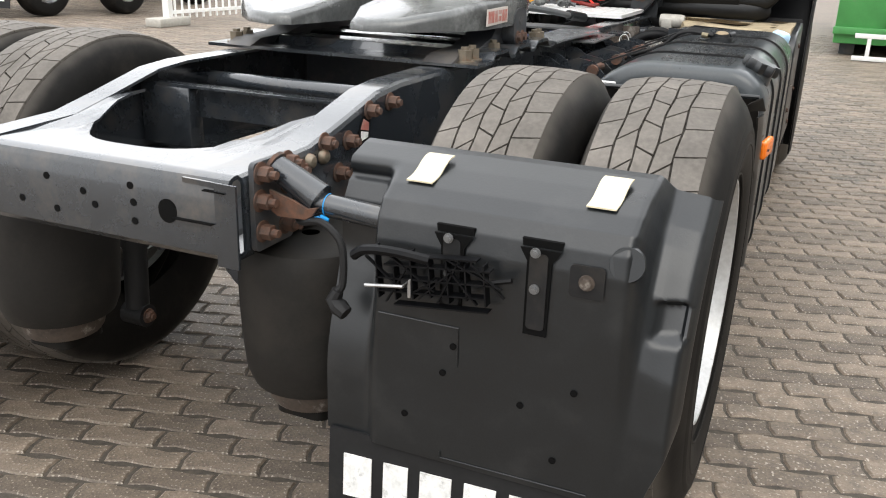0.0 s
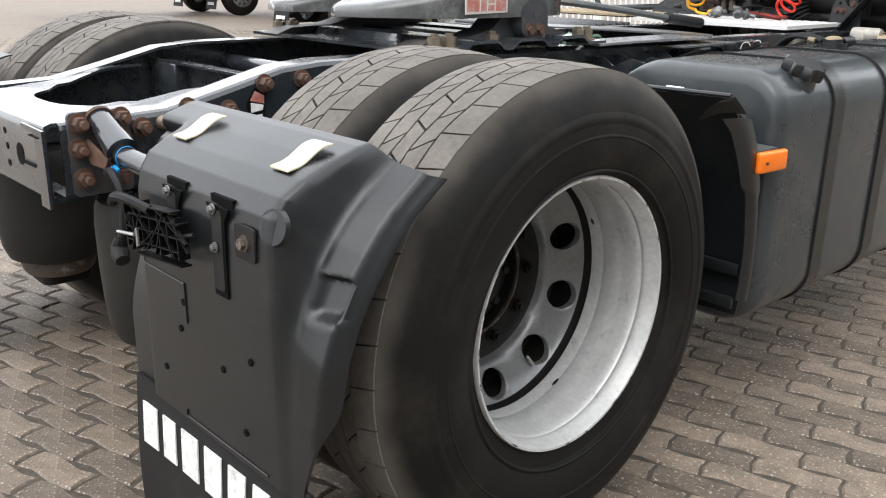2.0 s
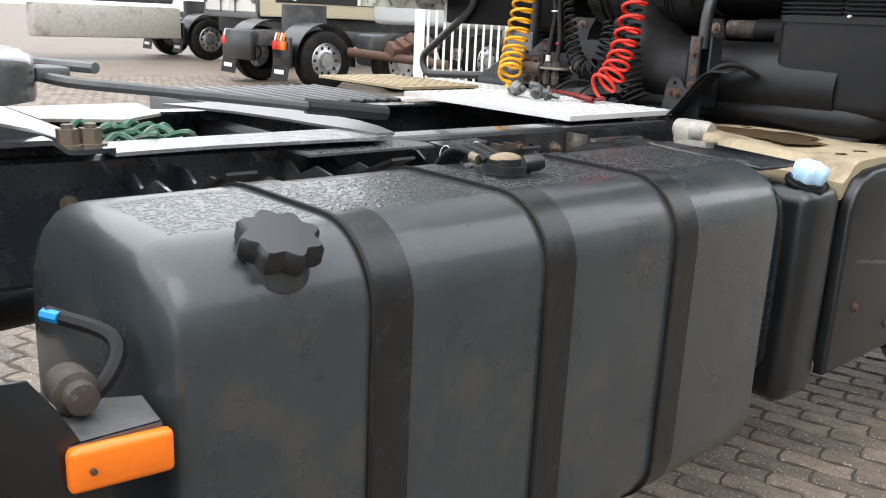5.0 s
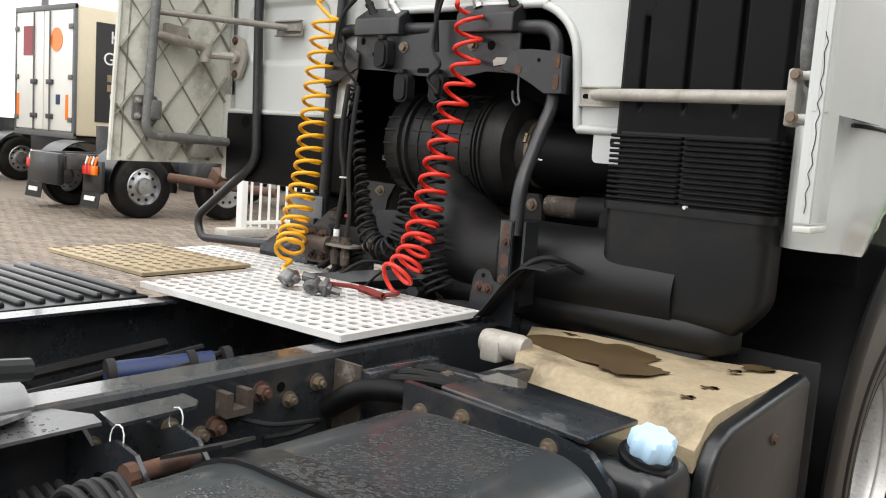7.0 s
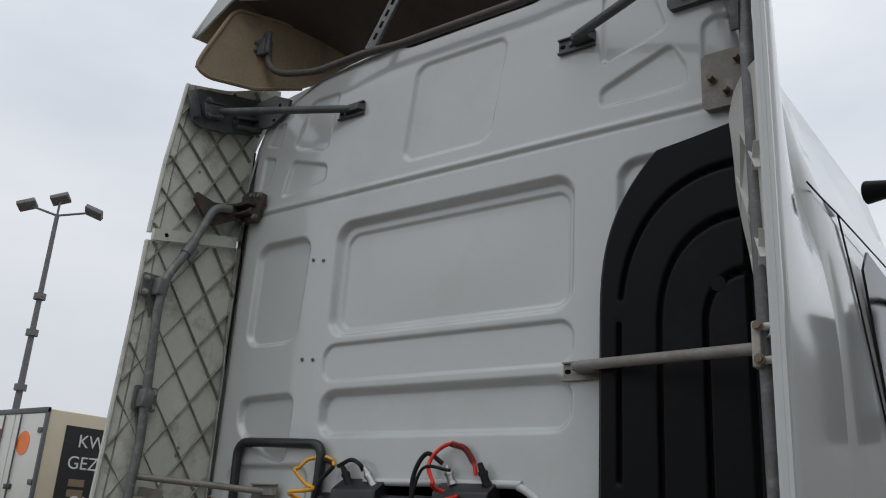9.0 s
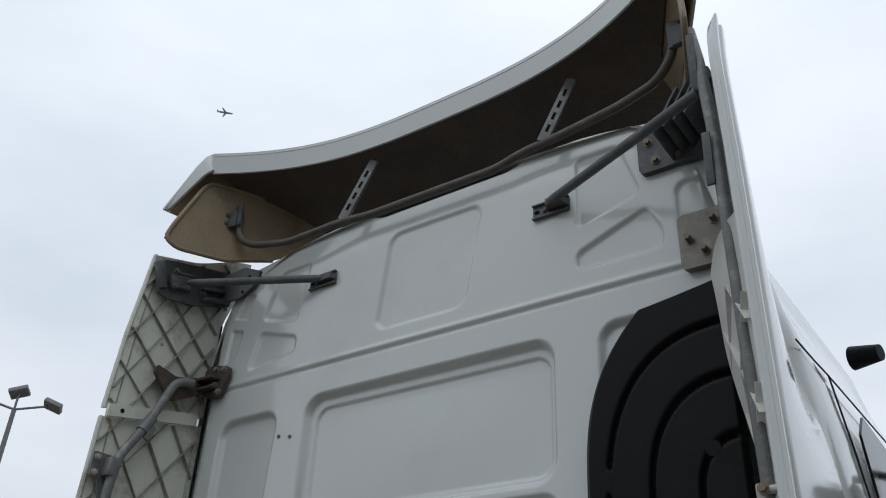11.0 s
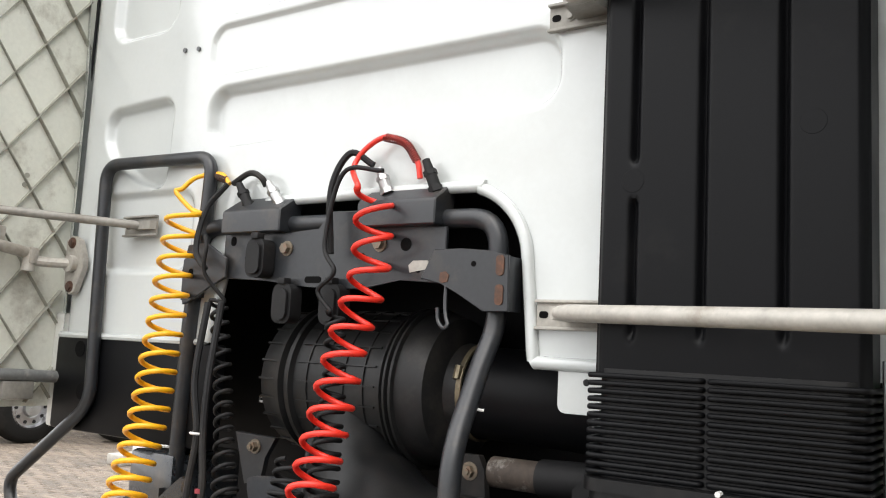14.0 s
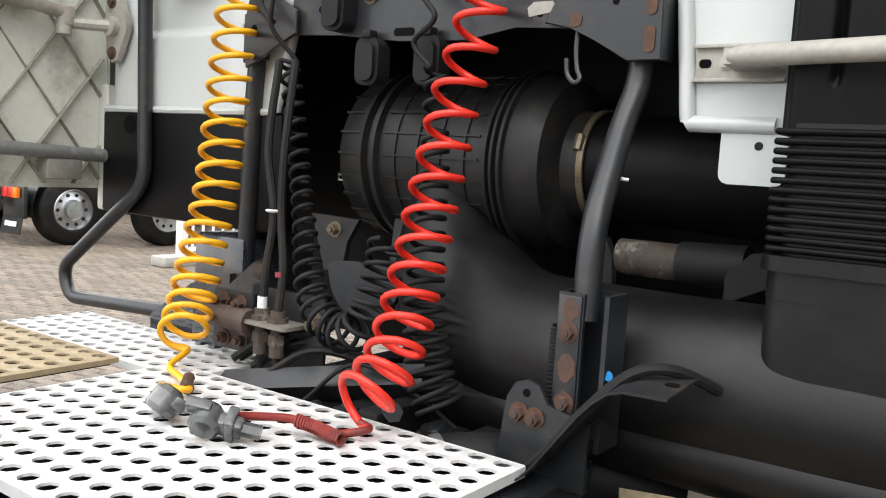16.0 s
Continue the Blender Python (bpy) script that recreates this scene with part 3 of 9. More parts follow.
bolts(chassis, [(0.386, 2.40, 0.89), (0.386, 2.36, 0.955), (0.386, 1.98, 0.93)], (1, 0, 0), 0.014, 0.016, "bolt", 0.012)

# mudguard carrier: plate, cone and tube
carrier = thing("mudguard_support", "rusty bolted bracket with a grey tube that carries the mudguard", "bracket", (0.40, -0.74, 0.77))
bm = B()
prism(bm, rounded(-0.787, -0.655, 0.785, 0.968, 0.012), "x", 0.387, 0.399)
part("plate", bm, "frame_dark", carrier)
bolts(carrier, [(0.399, -0.765, 0.945), (0.399, -0.672, 0.950), (0.399, -0.77, 0.89), (0.399, -0.765, 0.825), (0.399, -0.675, 0.905), (0.399, -0.685, 0.82)], (1, 0, 0), 0.016, 0.022, "rust", 0.018)
bm = B()
tube(bm, [(0.399, -0.722, 0.955), (0.425, -0.722, 0.942), (0.508, -0.720, 0.896)], [0.025, 0.027, 0.034], 18)
part("cone", bm, "frame", carrier)
bm = B()
lathe(bm, [(0.021, -0.004), (0.030, -0.004), (0.030, 0.004), (0.021, 0.004)], (0, 0, 0), "x", 18)
bmesh.ops.transform(bm, matrix=pose(0.404, -0.722, 0.953, 0, 28, 0), verts=bm.verts[:])
part("weld", bm, "rust", carrier, "rusty weld ring")
bm = B()
prism(bm, [(0.414, 0.912), (0.418, 0.868), (0.432, 0.860), (0.495, 0.862), (0.512, 0.872), (0.524, 0.890), (0.500, 0.884), (0.470, 0.896)], "y", -0.758, -0.751)
part("gusset", bm, "rust", carrier, "rusty gusset plate")
bm = B()
tube(bm, fillet([(0.480, -0.720, 0.902), (0.515, -0.720, 0.887), (0.72, -0.70, 0.866)], 0.04), 0.0235, 16)
part("tube", bm, "frame", carrier)
bm = B()
tube(bm, spline([(0.43, -0.69, 0.85), (0.48, -0.745, 0.852), (0.535, -0.758, 0.862), (0.578, -0.760, 0.826), (0.584, -0.765, 0.75), (0.572, -0.768, 0.728)], 8), 0.008, 8)
tube(bm, [(0.574, -0.768, 0.732), (0.566, -0.770, 0.712), (0.580, -0.775, 0.700), (0.598, -0.778, 0.690)], [0.012, 0.017, 0.019, 0.015], 10)
cable = part("cable", bm, "rubber", carrier, "black cable with a hanging plug")
bm = B()
lathe(bm, [(0.0236, -0.0015), (0.0246, 0), (0.0236, 0.0015)], (0.527, -0.7195, 0.886), "x", 16)
obox(bm, pose(0.532, -0.746, 0.866, 0, 20, 0), 0.020, 0.008, 0.011, 0.002)
cyl(bm, (0.522, -0.748, 0.868), (0.506, -0.758, 0.862), 0.004, seg=6)
part("cable_tie", bm, "tie_blue", carrier, "bright blue cable tie")

# ---- air springs, damper, axle ----
for s in (1, -1):
    air = thing("air_spring", "black rubber suspension bellows on a pale worn piston", "air spring", (0.395 * s, -0.58, 0.33), "rear suspension")
    bm = B()
    lathe(bm, [(0.02, 0.768), (0.136, 0.768), (0.152, 0.760), (0.160, 0.742), (0.163, 0.70), (0.162, 0.60), (0.158, 0.52), (0.152, 0.46), (0.138, 0.424), (0.110, 0.412)], (0.395 * s, -0.58, 0), "z", 40)
    part("bellows", bm, "bellows", air)
    bm = B()
    lathe(bm, [(0.09, 0.45), (0.112, 0.428), (0.114, 0.415), (0.104, 0.378), (0.095, 0.366), (0.02, 0.365)], (0.395 * s, -0.58, 0), "z", 28)
    part("piston", bm, "rim_dirty", air, "pale scuffed piston")
    bm = B()
    prism(bm, rounded(0.395 * s - 0.07, 0.395 * s + 0.07, -0.65, -0.50, 0.03), "z", 0.338, 0.364)
    part("saddle", bm, "oil", air, "greasy lower saddle")
damper = thing("shock_absorber", "dusty black telescopic damper with a rusty lower bolt", "shock absorber", (-0.45, -0.25, 0.26), "rear suspension")
bm = B()
cyl(bm, (-0.45, -0.25, 0.29), (-0.46, -0.225, 0.52), 0.036, seg=18)
cyl(bm, (-0.4585, -0.229, 0.48), (-0.465, -0.21, 0.80), 0.042, seg=18)
part("body", bm, "rubber", damper)
bm = B()
cyl(bm, (-0.49, -0.25, 0.268), (-0.41, -0.25, 0.268), 0.036, seg=16)
part("bushing", bm, "rubber", damper)
bolts(damper, [(-0.41, -0.25, 0.268)], (1, 0, 0), 0.016, 0.014, "rust", 0.01)
axle = thing("rear_axle", "grimy cast steel drive axle with its differential", "axle", (0, 0, 0.4), "rear suspension")
bm = B()
lathe(bm, [(0.0, -0.86), (0.10, -0.86), (0.10, -0.45), (0.09, -0.30), (0.20, -0.17), (0.235, -0.02), (0.20, 0.14), (0.09, 0.28), (0.10, 0.45), (0.10, 0.86), (0, 0.86)], (0, 0, 0.545), "x", 28)
part("housing", bm, "frame_dark", axle)
bm = B()
lathe(bm, [(0.0, -0.30), (0.09, -0.30), (0.13, -0.26), (0.17, -0.20), (0.20, -0.08)], (0.02, 0, 0.545), "y", 24)
part("cover", bm, "frame_dark", axle)


# ---- wheels ----
def make_wheel(name, xo, sgn, y, group, z=0.555, dual_outer=True, label="worn truck tyre on a silver steel rim"):
    """A tyre with cut tread blocks on a dished disc rim; xo is the outer face, sgn the side it faces."""
    w = assembly(name, label, (xo, y, 0.01), chassis)
    c = (xo, y, z)
    def X(h):
        return -sgn * h
    R = 0.542
    bm = B()
    prof = [(0.3125, 0.040), (0.3145, 0.014), (0.321, 0.006), (0.330, 0.000), (0.347, -0.009), (0.385, -0.016), (0.42, -0.017), (0.465, -0.008), (0.492, 0.006), (0.512, 0.022), (0.524, 0.0295), (R - 0.010, 0.0355), (R - 0.0078, 0.044), (R - 0.012, 0.090),
            (R - 0.012, 0.11), (R - 0.011, 0.15), (R - 0.012, 0.22), (R - 0.014, 0.266), (0.513, 0.285), (0.46, 0.306), (0.40, 0.31), (0.33, 0.30), (0.30, 0.285)]
    lathe(bm, [(r, X(h)) for r, h in prof], c, "x", 96)
    tyre = part("tyre", bm, "tyre", w, "black tyre with a dusty sidewall")
    bm = B()
    lathe(bm, [(0.430, X(-0.0150)), (0.437, X(-0.0165)), (0.444, X(-0.0155)), (0.454, X(-0.0100))], c, "x", 96)
    part("moulded_ring", bm, "sidewall", tyre)
    for r in (0.332, 0.405):
        bm = B()
        h = -0.0055 if r < 0.35 else -0.0168
        lathe(bm, [(r - 0.004, X(h + 0.001)), (r - 0.001, X(h - 0.0015)), (r + 0.001, X(h - 0.0015)), (r + 0.004, X(h + 0.0002))], c, "x", 96)
        part("moulded_ring", bm, "sidewall", tyre)
    # tread blocks with zigzag grooves
    bm = B()
    rnd = random.Random(5)
    edges = [0.036, 0.096, 0.138, 0.180, 0.222, 0.272]
    n = 40
    def edge(i, a):
        if i in (0, 5):
            return edges[i]
        return edges[i] + 0.0028 * (2 / math.pi) * math.asin(math.sin(a * n / 2 + i * 1.3)) * (1 if i % 2 else -1)
    def rad(h):
        d = abs(h - 0.152) / 0.13
        return R - 0.0045 * d * d - (0.014 * max(0, d - 0.86) / 0.14)
    for i in range(5):
        for k in range(n):
            skew = (0.16, 0.42, -0.22, 0.42, 0.16)[i]
            a0 = 2 * math.pi * (k + 0.5 * (i % 2)) / n
            da = 2 * math.pi / n
            gap = 0.05 if i in (0, 4) else (0.085 if (k + i) % 2 else 0.05)
            loop = []
            for f, sd in ((gap / 2, 0), (0.5, 0), (1 - gap / 2, 0), (1 - gap / 2, 1), (0.5, 1), (gap / 2, 1)):
                a = a0 + da * (f + skew * (sd - 0.5))
                h = edge(i + sd, a) + (0.0024 if sd == 0 else -0.0024) * (0 if (i + sd) in (0, 5) else 1)
                loop.append((h, a))
            top = [bm.verts.new((c[0] + X(h), c[1] + rad(h) * math.cos(a), c[2] + rad(h) * math.sin(a))) for h, a in loop]
            low = [bm.verts.new((c[0] + X(h), c[1] + (rad(h) - 0.007) * math.cos(a), c[2] + (rad(h) - 0.007) * math.sin(a))) for h, a in loop]
            bm.faces.new((top[0], top[1], top[4], top[5]))
            bm.faces.new((top[1], top[2], top[3], top[4]))
            for q in range(6):
                bm.faces.new((top[q], low[q], low[(q + 1) % 6], top[(q + 1) % 6]))
    t = part("tread", bm, "tread", tyre, "worn grey tread blocks")
    t["kind"] = "stuff"
    # rim
    bm = B()
    c = (xo, y - 0.007, z + 0.017)  # the sagging tyre sits a little below the rim's axis
    rp = [(0.304, 0.020), (0.3055, 0.006), (0.303, 0.000), (0.298, 0.001), (0.294, 0.012), (0.2905, 0.024), (0.287, 0.034), (0.2868, 0.040), (0.2895, 0.045), (0.2868, 0.050), (0.285, 0.066), (0.2845, 0.092), (0.2852, 0.098), (0.2842, 0.104),
          (0.2835, 0.118), (0.2845, 0.150), (0.2875, 0.156), (0.286, 0.162), (0.2865, 0.190), (0.2865, 0.236)]
    lathe(bm, [(r, X(h)) for r, h in rp], c, "x", 96)
    rim = part("rim", bm, "rim", w, "dished silver steel rim with chipped paint")
    bm = B()
    lathe(bm, [(0.300, X(0.030)), (0.304, X(0.012)), (0.312, X(0.0075)), (0.324, X(0.004)), (0.338, X(0.002))], c, "x", 96)
    part("bead", bm, "sidewall", tyre)
    # disc with ten hand holes
    bm = B()
    DISH = [(0.190, 0.292), (0.196, 0.286), (0.200, 0.275), (0.206, 0.264), (0.214, 0.2575), (0.232, 0.2475), (0.250, 0.2375), (0.266, 0.2275), (0.277, 0.2185), (0.285, 0.2085)]
    def disc_h(r):
        for (a, p), (b, o) in zip(DISH, DISH[1:]):
            if r <= b:
                return p + (o - p) * (r - a) / (b - a)
        return DISH[-1][1]
    r1, rm, nh, q = 0.2848, 0.2465, 10, 32
    for kh in range(nh):
        ac = 2 * math.pi * (kh + 0.5) / nh
        hw = math.pi / nh
        outer, ring, ring2 = [], [], []
        for k in range(q):
            a = 2 * math.pi * k / q
            ca, sa = math.cos(a), math.sin(a)
            m = max(abs(ca), abs(sa))
            du, dv = ca / m, sa / m
            rr = rm + (du * (r1 - rm) if du > 0 else du * (rm - 0.198))
            outer.append((rr, ac + dv * hw))
            ring.append((rm + 0.0325 * ca, ac + 0.0365 * sa / rm))
        def mk(loop, dh=0):
            return [bm.verts.new((c[0] + X(disc_h(r) + dh), c[1] + r * math.cos(a), c[2] + r * math.sin(a))) for r, a in loop]
        def between(f):
            return [(a[0] + (b[0] - a[0]) * f, a[1] + (b[1] - a[1]) * f) for a, b in zip(outer, ring)]
        L = [mk(outer)] + [mk(between(f)) for f in (0.2, 0.4, 0.6, 0.8, 0.93)] + [mk(ring, 0.002), mk(ring, 0.016)]
        for a, b in zip(L, L[1:]):
            for k in range(q):
                bm.faces.new((a[k], a[(k + 1) % q], b[(k + 1) % q], b[k]))
    bmesh.ops.remove_doubles(bm, verts=bm.verts[:], dist=0.0008)
    lathe(bm, [(0.1983, X(disc_h(0.198))), (0.195, X(0.288)), (0.190, X(0.293)), (0.184, X(0.297)), (0.1785, X(0.300))], c, "x", 120)
    part("disc", bm, "disc", rim, "grimy silver disc with ten round holes", smooth=50)
    bm = B()
    lathe(bm, [(0.2818, X(disc_h(0.2818) - 0.0012)), (0.2846, X(0.2050)), (0.2857, X(0.190))], c, "x", 96)
    part("grime_ring", bm, "oil", rim, "black grime in the joint of rim and disc")
    bm = B()
    lathe(bm, [(0.1955, X(0.2845)), (0.190, X(0.2905)), (0.184, X(0.2950)), (0.168, X(0.2985)), (0.146, X(0.302)), (0.141, X(0.311)), (0.141, X(0.36))], c, "x", 120)
    part("bolt_flange", bm, "oil", rim, "oily rust stained bolting flange")
    bm = B()
    lathe(bm, [(0.1415, X(0.316)), (0.1395, X(0.305)), (0.1420, X(0.3005)), (0.1440, X(0.3025))], c, "x", 64)
    part("centre_ring", bm, "rim_dirty", rim)
    for k in range(10):
        a = 2 * math.pi * k / 10
        p = Vector((c[0] + X(0.300), c[1] + 0.158 * math.cos(a), c[2] + 0.158 * math.sin(a)))
        bm = B()
        hexbolt(bm, p, (sgn, 0, 0), 0.0135, 0.016, True, 0.012)
        part("wheel_nut", bm, "oil", rim)
    bm = B()
    lathe(bm, [(0.15, X(0.374)), (0.128, X(0.369)), (0.118, X(0.324)), (0.085, X(0.314)), (0.075, X(0.296)), (0.0, X(0.292))], c, "x", 48)
    hub = part("hub", bm, "oil", w, "black oily axle hub")
    for k in range(8):
        a = 2 * math.pi * k / 8
        bm = B()
        hexbolt(bm, (c[0] + X(0.323), c[1] + 0.10 * math.cos(a), c[2] + 0.10 * math.sin(a)), (sgn, 0, 0), 0.011, 0.014)
        part("bolt", bm, "oil", hub)
    # barrel end and drum in near black: the shade behind the hand holes as colour
    bm = B()
    lathe(bm, [(0.2868, X(0.234)), (0.285, X(0.30)), (0.255, X(0.325)), (0.25, X(0.39)), (0.0, X(0.39))], c, "x", 48)
    part("drum", bm, "oil", w)
    bm = B()
    a = radians(-62)
    cyl(bm, (c[0] + X(0.222), c[1] + 0.262 * math.cos(a), c[2] + 0.262 * math.sin(a)), (c[0] + X(0.235), c[1] + 0.235 * math.cos(a), c[2] + 0.235 * math.sin(a)), 0.004, seg=8)
    part("valve", bm, "steel", w)
    # paint knocked off along the lip and rust spots in the joint
    rc = random.Random(21)
    for k in range(34):
        a, ln = rc.uniform(0, 2 * math.pi), rc.uniform(0.006, 0.030)
        r, h, wd = ((0.3005, -0.0004, 0.0016) if k < 20 else (rc.uniform(0.2838, 0.2846), rc.uniform(0.155, 0.195), 0.0))
        bm = B()
        n = 5
        lo, hi = [], []
        for q in range(n + 1):
            b = a + ln / 0.3 * (q / n - 0.5)
            t = math.sin(math.pi * q / n) * rc.uniform(0.5, 1.0)
            if k < 20:
                e = [(r - wd * t, h), (r + wd * t, h - 0.0002)]
            else:
                e = [(r - 0.0008, h - 0.007 * t), (r - 0.0008, h + 0.007 * t)]
            for line, (rr, hh) in zip((lo, hi), e):
                line.append(bm.verts.new((c[0] + X(hh), c[1] + rr * math.cos(b), c[2] + rr * math.sin(b))))
        for q in range(n):
            bm.faces.new((lo[q], lo[q + 1], hi[q + 1], hi[q]))
        part("paint_chip", bm, "rust" if k % 3 == 0 else "oil", rim, smooth=0)
    return w


outer = make_wheel("rear_wheel", 1.228, 1, -0.06, "")
inner = assembly("rear_wheel", "worn inner twin tyre on a steel rim", (0.88, -0.06, 0.0), chassis)
def add_tyre(parent, src, dx, mirror=False):
    """The tyre and rim of src again, set over by dx; turned to face the other way if asked."""
    m = Matrix.Translation((dx, 0, 0))
    if mirror:
        m = Matrix.Translation((dx, -0.12, 0)) @ Matrix.Rotation(math.pi, 4, "Z")
    for o in src.children:
        if o.name.startswith(("tyre", "rim", "tread", "disc")):
            a = new(o.name.split(".")[0], o.data)
            a.parent, a.matrix_parent_inverse = parent, Matrix.Translation(parent.location).inverted()
            a.matrix_basis = m
            if o.name.startswith("tread"):
                a["kind"] = "stuff"
add_tyre(inner, outer, -0.348)
for dx in (0.0, 0.348):
    lw = assembly("rear_wheel", "worn truck tyre on the far side of the axle", (-1.228 + dx, -0.06, 0.0), chassis)
    add_tyre(lw, outer, dx, True)


# ---- rear mudguard ----
guard = thing("rear_mudguard", "scuffed black plastic mudguard with a rubber flap behind the rear wheel", "mudguard", (0.9, -0.75, 0.08))
PROF = [(-0.555, 0.992), (-0.575, 0.988), (-0.63, 0.970), (-0.69, 0.945), (-0.728, 0.922), (-0.748, 0.890), (-0.756, 0.85), (-0.758, 0.75), (-0.758, 0.58), (-0.758, 0.40)]
WING = [(-0.515, 0.952), (-0.545, 0.928), (-0.58, 0.90), (-0.61, 0.868), (-0.64, 0.83), (-0.672, 0.785), (-0.702, 0.73), (-0.728, 0.66), (-0.748, 0.55), (-0.752, 0.40)]
def along(line, s):
    k = min(len(line) - 2, int(s * (len(line) - 1)))
    t = s * (len(line) - 1) - k
    return [line[k][i] * (1 - t) + line[k + 1][i] * t for i in (0, 1)]
def guard_f(u, v):
    x = 0.53 + 0.72 * u * (1 - 0.07 * smooth01(0.80, 1.0, v) ** 2)
    (y, z), (wy, wz) = along(PROF, v), along(WING, v)
    s = smooth01(1.135, 1.170, x) * 0.75 + 0.25 * smooth01(1.135, 1.25, x)
    y, z = y + (wy - y) * s, z + (wz - z) * s
    left = (1 - smooth01(0.618, 0.655, x)) * smooth01(0.20, 0.42, v)
    y += 0.085 * left * (1 - 0.8 * smooth01(0.72, 0.92, v))
    y += 0.022 * math.exp(-((x - 1.152) / 0.013) ** 2) * smooth01(0.12, 0.3, v) * (1 - smooth01(0.6, 0.95, v))
    edge = smooth01(1.222, 1.25, x)
    y += 0.024 * smooth01(1.166, 1.188, x) * (1 - smooth01(1.222, 1.238, x)) * smooth01(0.720, 0.742, z) * (1 - smooth01(0.785, 0.800, z))
    return Vector((x - 0.004 * edge, y + 0.035 * edge * edge, z - 0.012 * edge * (1 - v)))
bm = B()
surface(bm, guard_f, 110, 110, (0, 0.006, -0.003))
shell = part("shell", bm, "plastic", guard, smooth=50)
# rubber flap with a row of plain white letter blocks
bm = B()
def flap_f(u, v):
    x = 0.540 + 0.675 * u
    return Vector((x, -0.750 - 0.012 * math.sin(v * 2.2) + 0.008 * math.sin(5 * u) * v, 0.425 - 0.33 * v - 0.02 * (1 - u)))
surface(bm, flap_f, 24, 10, (0, 0.008, 0))
flap = part("flap", bm, "rubber", guard, "black rubber flap with white block print")
xs = 0.578
for wdt in (0.066, 0.056, 0.070, 0.068, 0.064, 0.056, 0.058):
    bm = B()
    for q0, q1, v0, v1 in ((0.0, 1.0, 0.0, 1.0),):
        u0, u1 = (xs + wdt * q0 - 0.540) / 0.675, (xs + wdt * q1 - 0.540) / 0.675
        surface(bm, lambda u, v: flap_f(u0 + (u1 - u0) * u, 0.155 + 0.30 * (v0 + (v1 - v0) * v)) + Vector((0, -0.004, 0)), 2, 4, (0, 0.003, 0))
    part("letter_block", bm, "letter", flap, smooth=0)
    xs += wdt + 0.028
# the twin guard behind the far wheels
guard_far = thing("rear_mudguard", "black plastic mudguard with a rubber flap behind the far rear wheels", "mudguard", (-0.9, -0.75, 0.08))
def mirrored(f):
    return lambda u, v: Vector((-1, 1, 1)) * f(u, v) - Vector((0.15, 0, 0))
bm = B()
surface(bm, mirrored(guard_f), 60, 60, (0, 0.006, -0.003))
part("shell", bm, "plastic", guard_far, smooth=50)
bm = B()
surface(bm, mirrored(flap_f), 24, 10, (0, 0.008, 0))
part("flap", bm, "rubber", guard_far)
# cream strips
for x in (0.718, 1.072):
    bm = B()
    surface(bm, lambda u, v: Vector((x - 0.027 + 0.054 * u - 0.010 * v, -0.602 - 0.085 * v, 0.987 - 0.030 * v - 0.009 * v * v + 0.004 * math.sin(7 * v))), 4, 10, (0, 0, 0.003))
    part("strip", bm, "cream", guard, "bent cream metal strip")
# bracket slots with bolts
for x, zt, zb in ((0.812, 0.920, 0.735), (0.978, 0.925, 0.719)):
    bm = B()
    prism(bm, [(x - 0.036, 0.884), (x + 0.040, 0.884), (x + 0.024, 0.86), (x + 0.022, zb), (x - 0.022, zb), (x - 0.022, 0.86)], "y", -0.7615, -0.7575)
    part("slot", bm, "void", shell)
    bm = B()
    prism(bm, [(x - 0.034, 0.884), (x + 0.038, 0.884), (x + 0.039, 0.898), (x - 0.036, 0.898)], "y", -0.7515, -0.735)
    part("slot", bm, "void", shell)
    bm = B()
    prism(bm, rounded(x - 0.017, x + 0.017, zb + 0.012, 0.876, 0.008), "y", -0.7635, -0.7610)
    part("bracket", bm, "rubber", guard, "dark steel bracket")
    bolts(guard, [(x - 0.006, -0.765, 0.878), (x - 0.004, -0.765, 0.81)], (0, -1, 0), 0.0065, 0.006, "disc", 0.004)
bm = B()
prism(bm, rounded(1.035, 1.097, 0.808, 0.868, 0.008), "y", -0.7615, -0.7575)
part("recess", bm, "rubber", shell)
bolts(guard, [(1.066, -0.7615, 0.838)], (0, -1, 0), 0.010, 0.008, "rim_dirty")
# moulded seams and ribs on the face
for pts in ([(0.66, -0.7595, 0.70), (0.83, -0.7595, 0.70), (0.83, -0.7595, 0.62)], [(0.80, -0.7595, 0.425), (0.80, -0.7595, 0.41), (1.10, -0.7595, 0.413)]):
    bm = B()
    tube(bm, pts, 0.0018, 6)
    part("seam", bm, "plastic", shell)
bm = B()
lathe(bm, [(0.0, -0.004), (0.030, -0.004), (0.033, 0.004)], (0, 0, 0), "y", 24)
bmesh.ops.transform(bm, matrix=pose(1.128, -0.742, 0.876, -14, 0, 12), verts=bm.verts[:])
part("blind_plug", bm, "plastic", shell)
for x, z in ((0.80, 0.60), (0.96, 0.57), (0.72, 0.49), (1.03, 0.47), (0.82, 0.66), (1.06, 0.62)):
    bm = B()
    cyl(bm, (x, -0.7605, z), (x, -0.757, z), 0.007, seg=12)
    part("hole", bm, "void", shell)
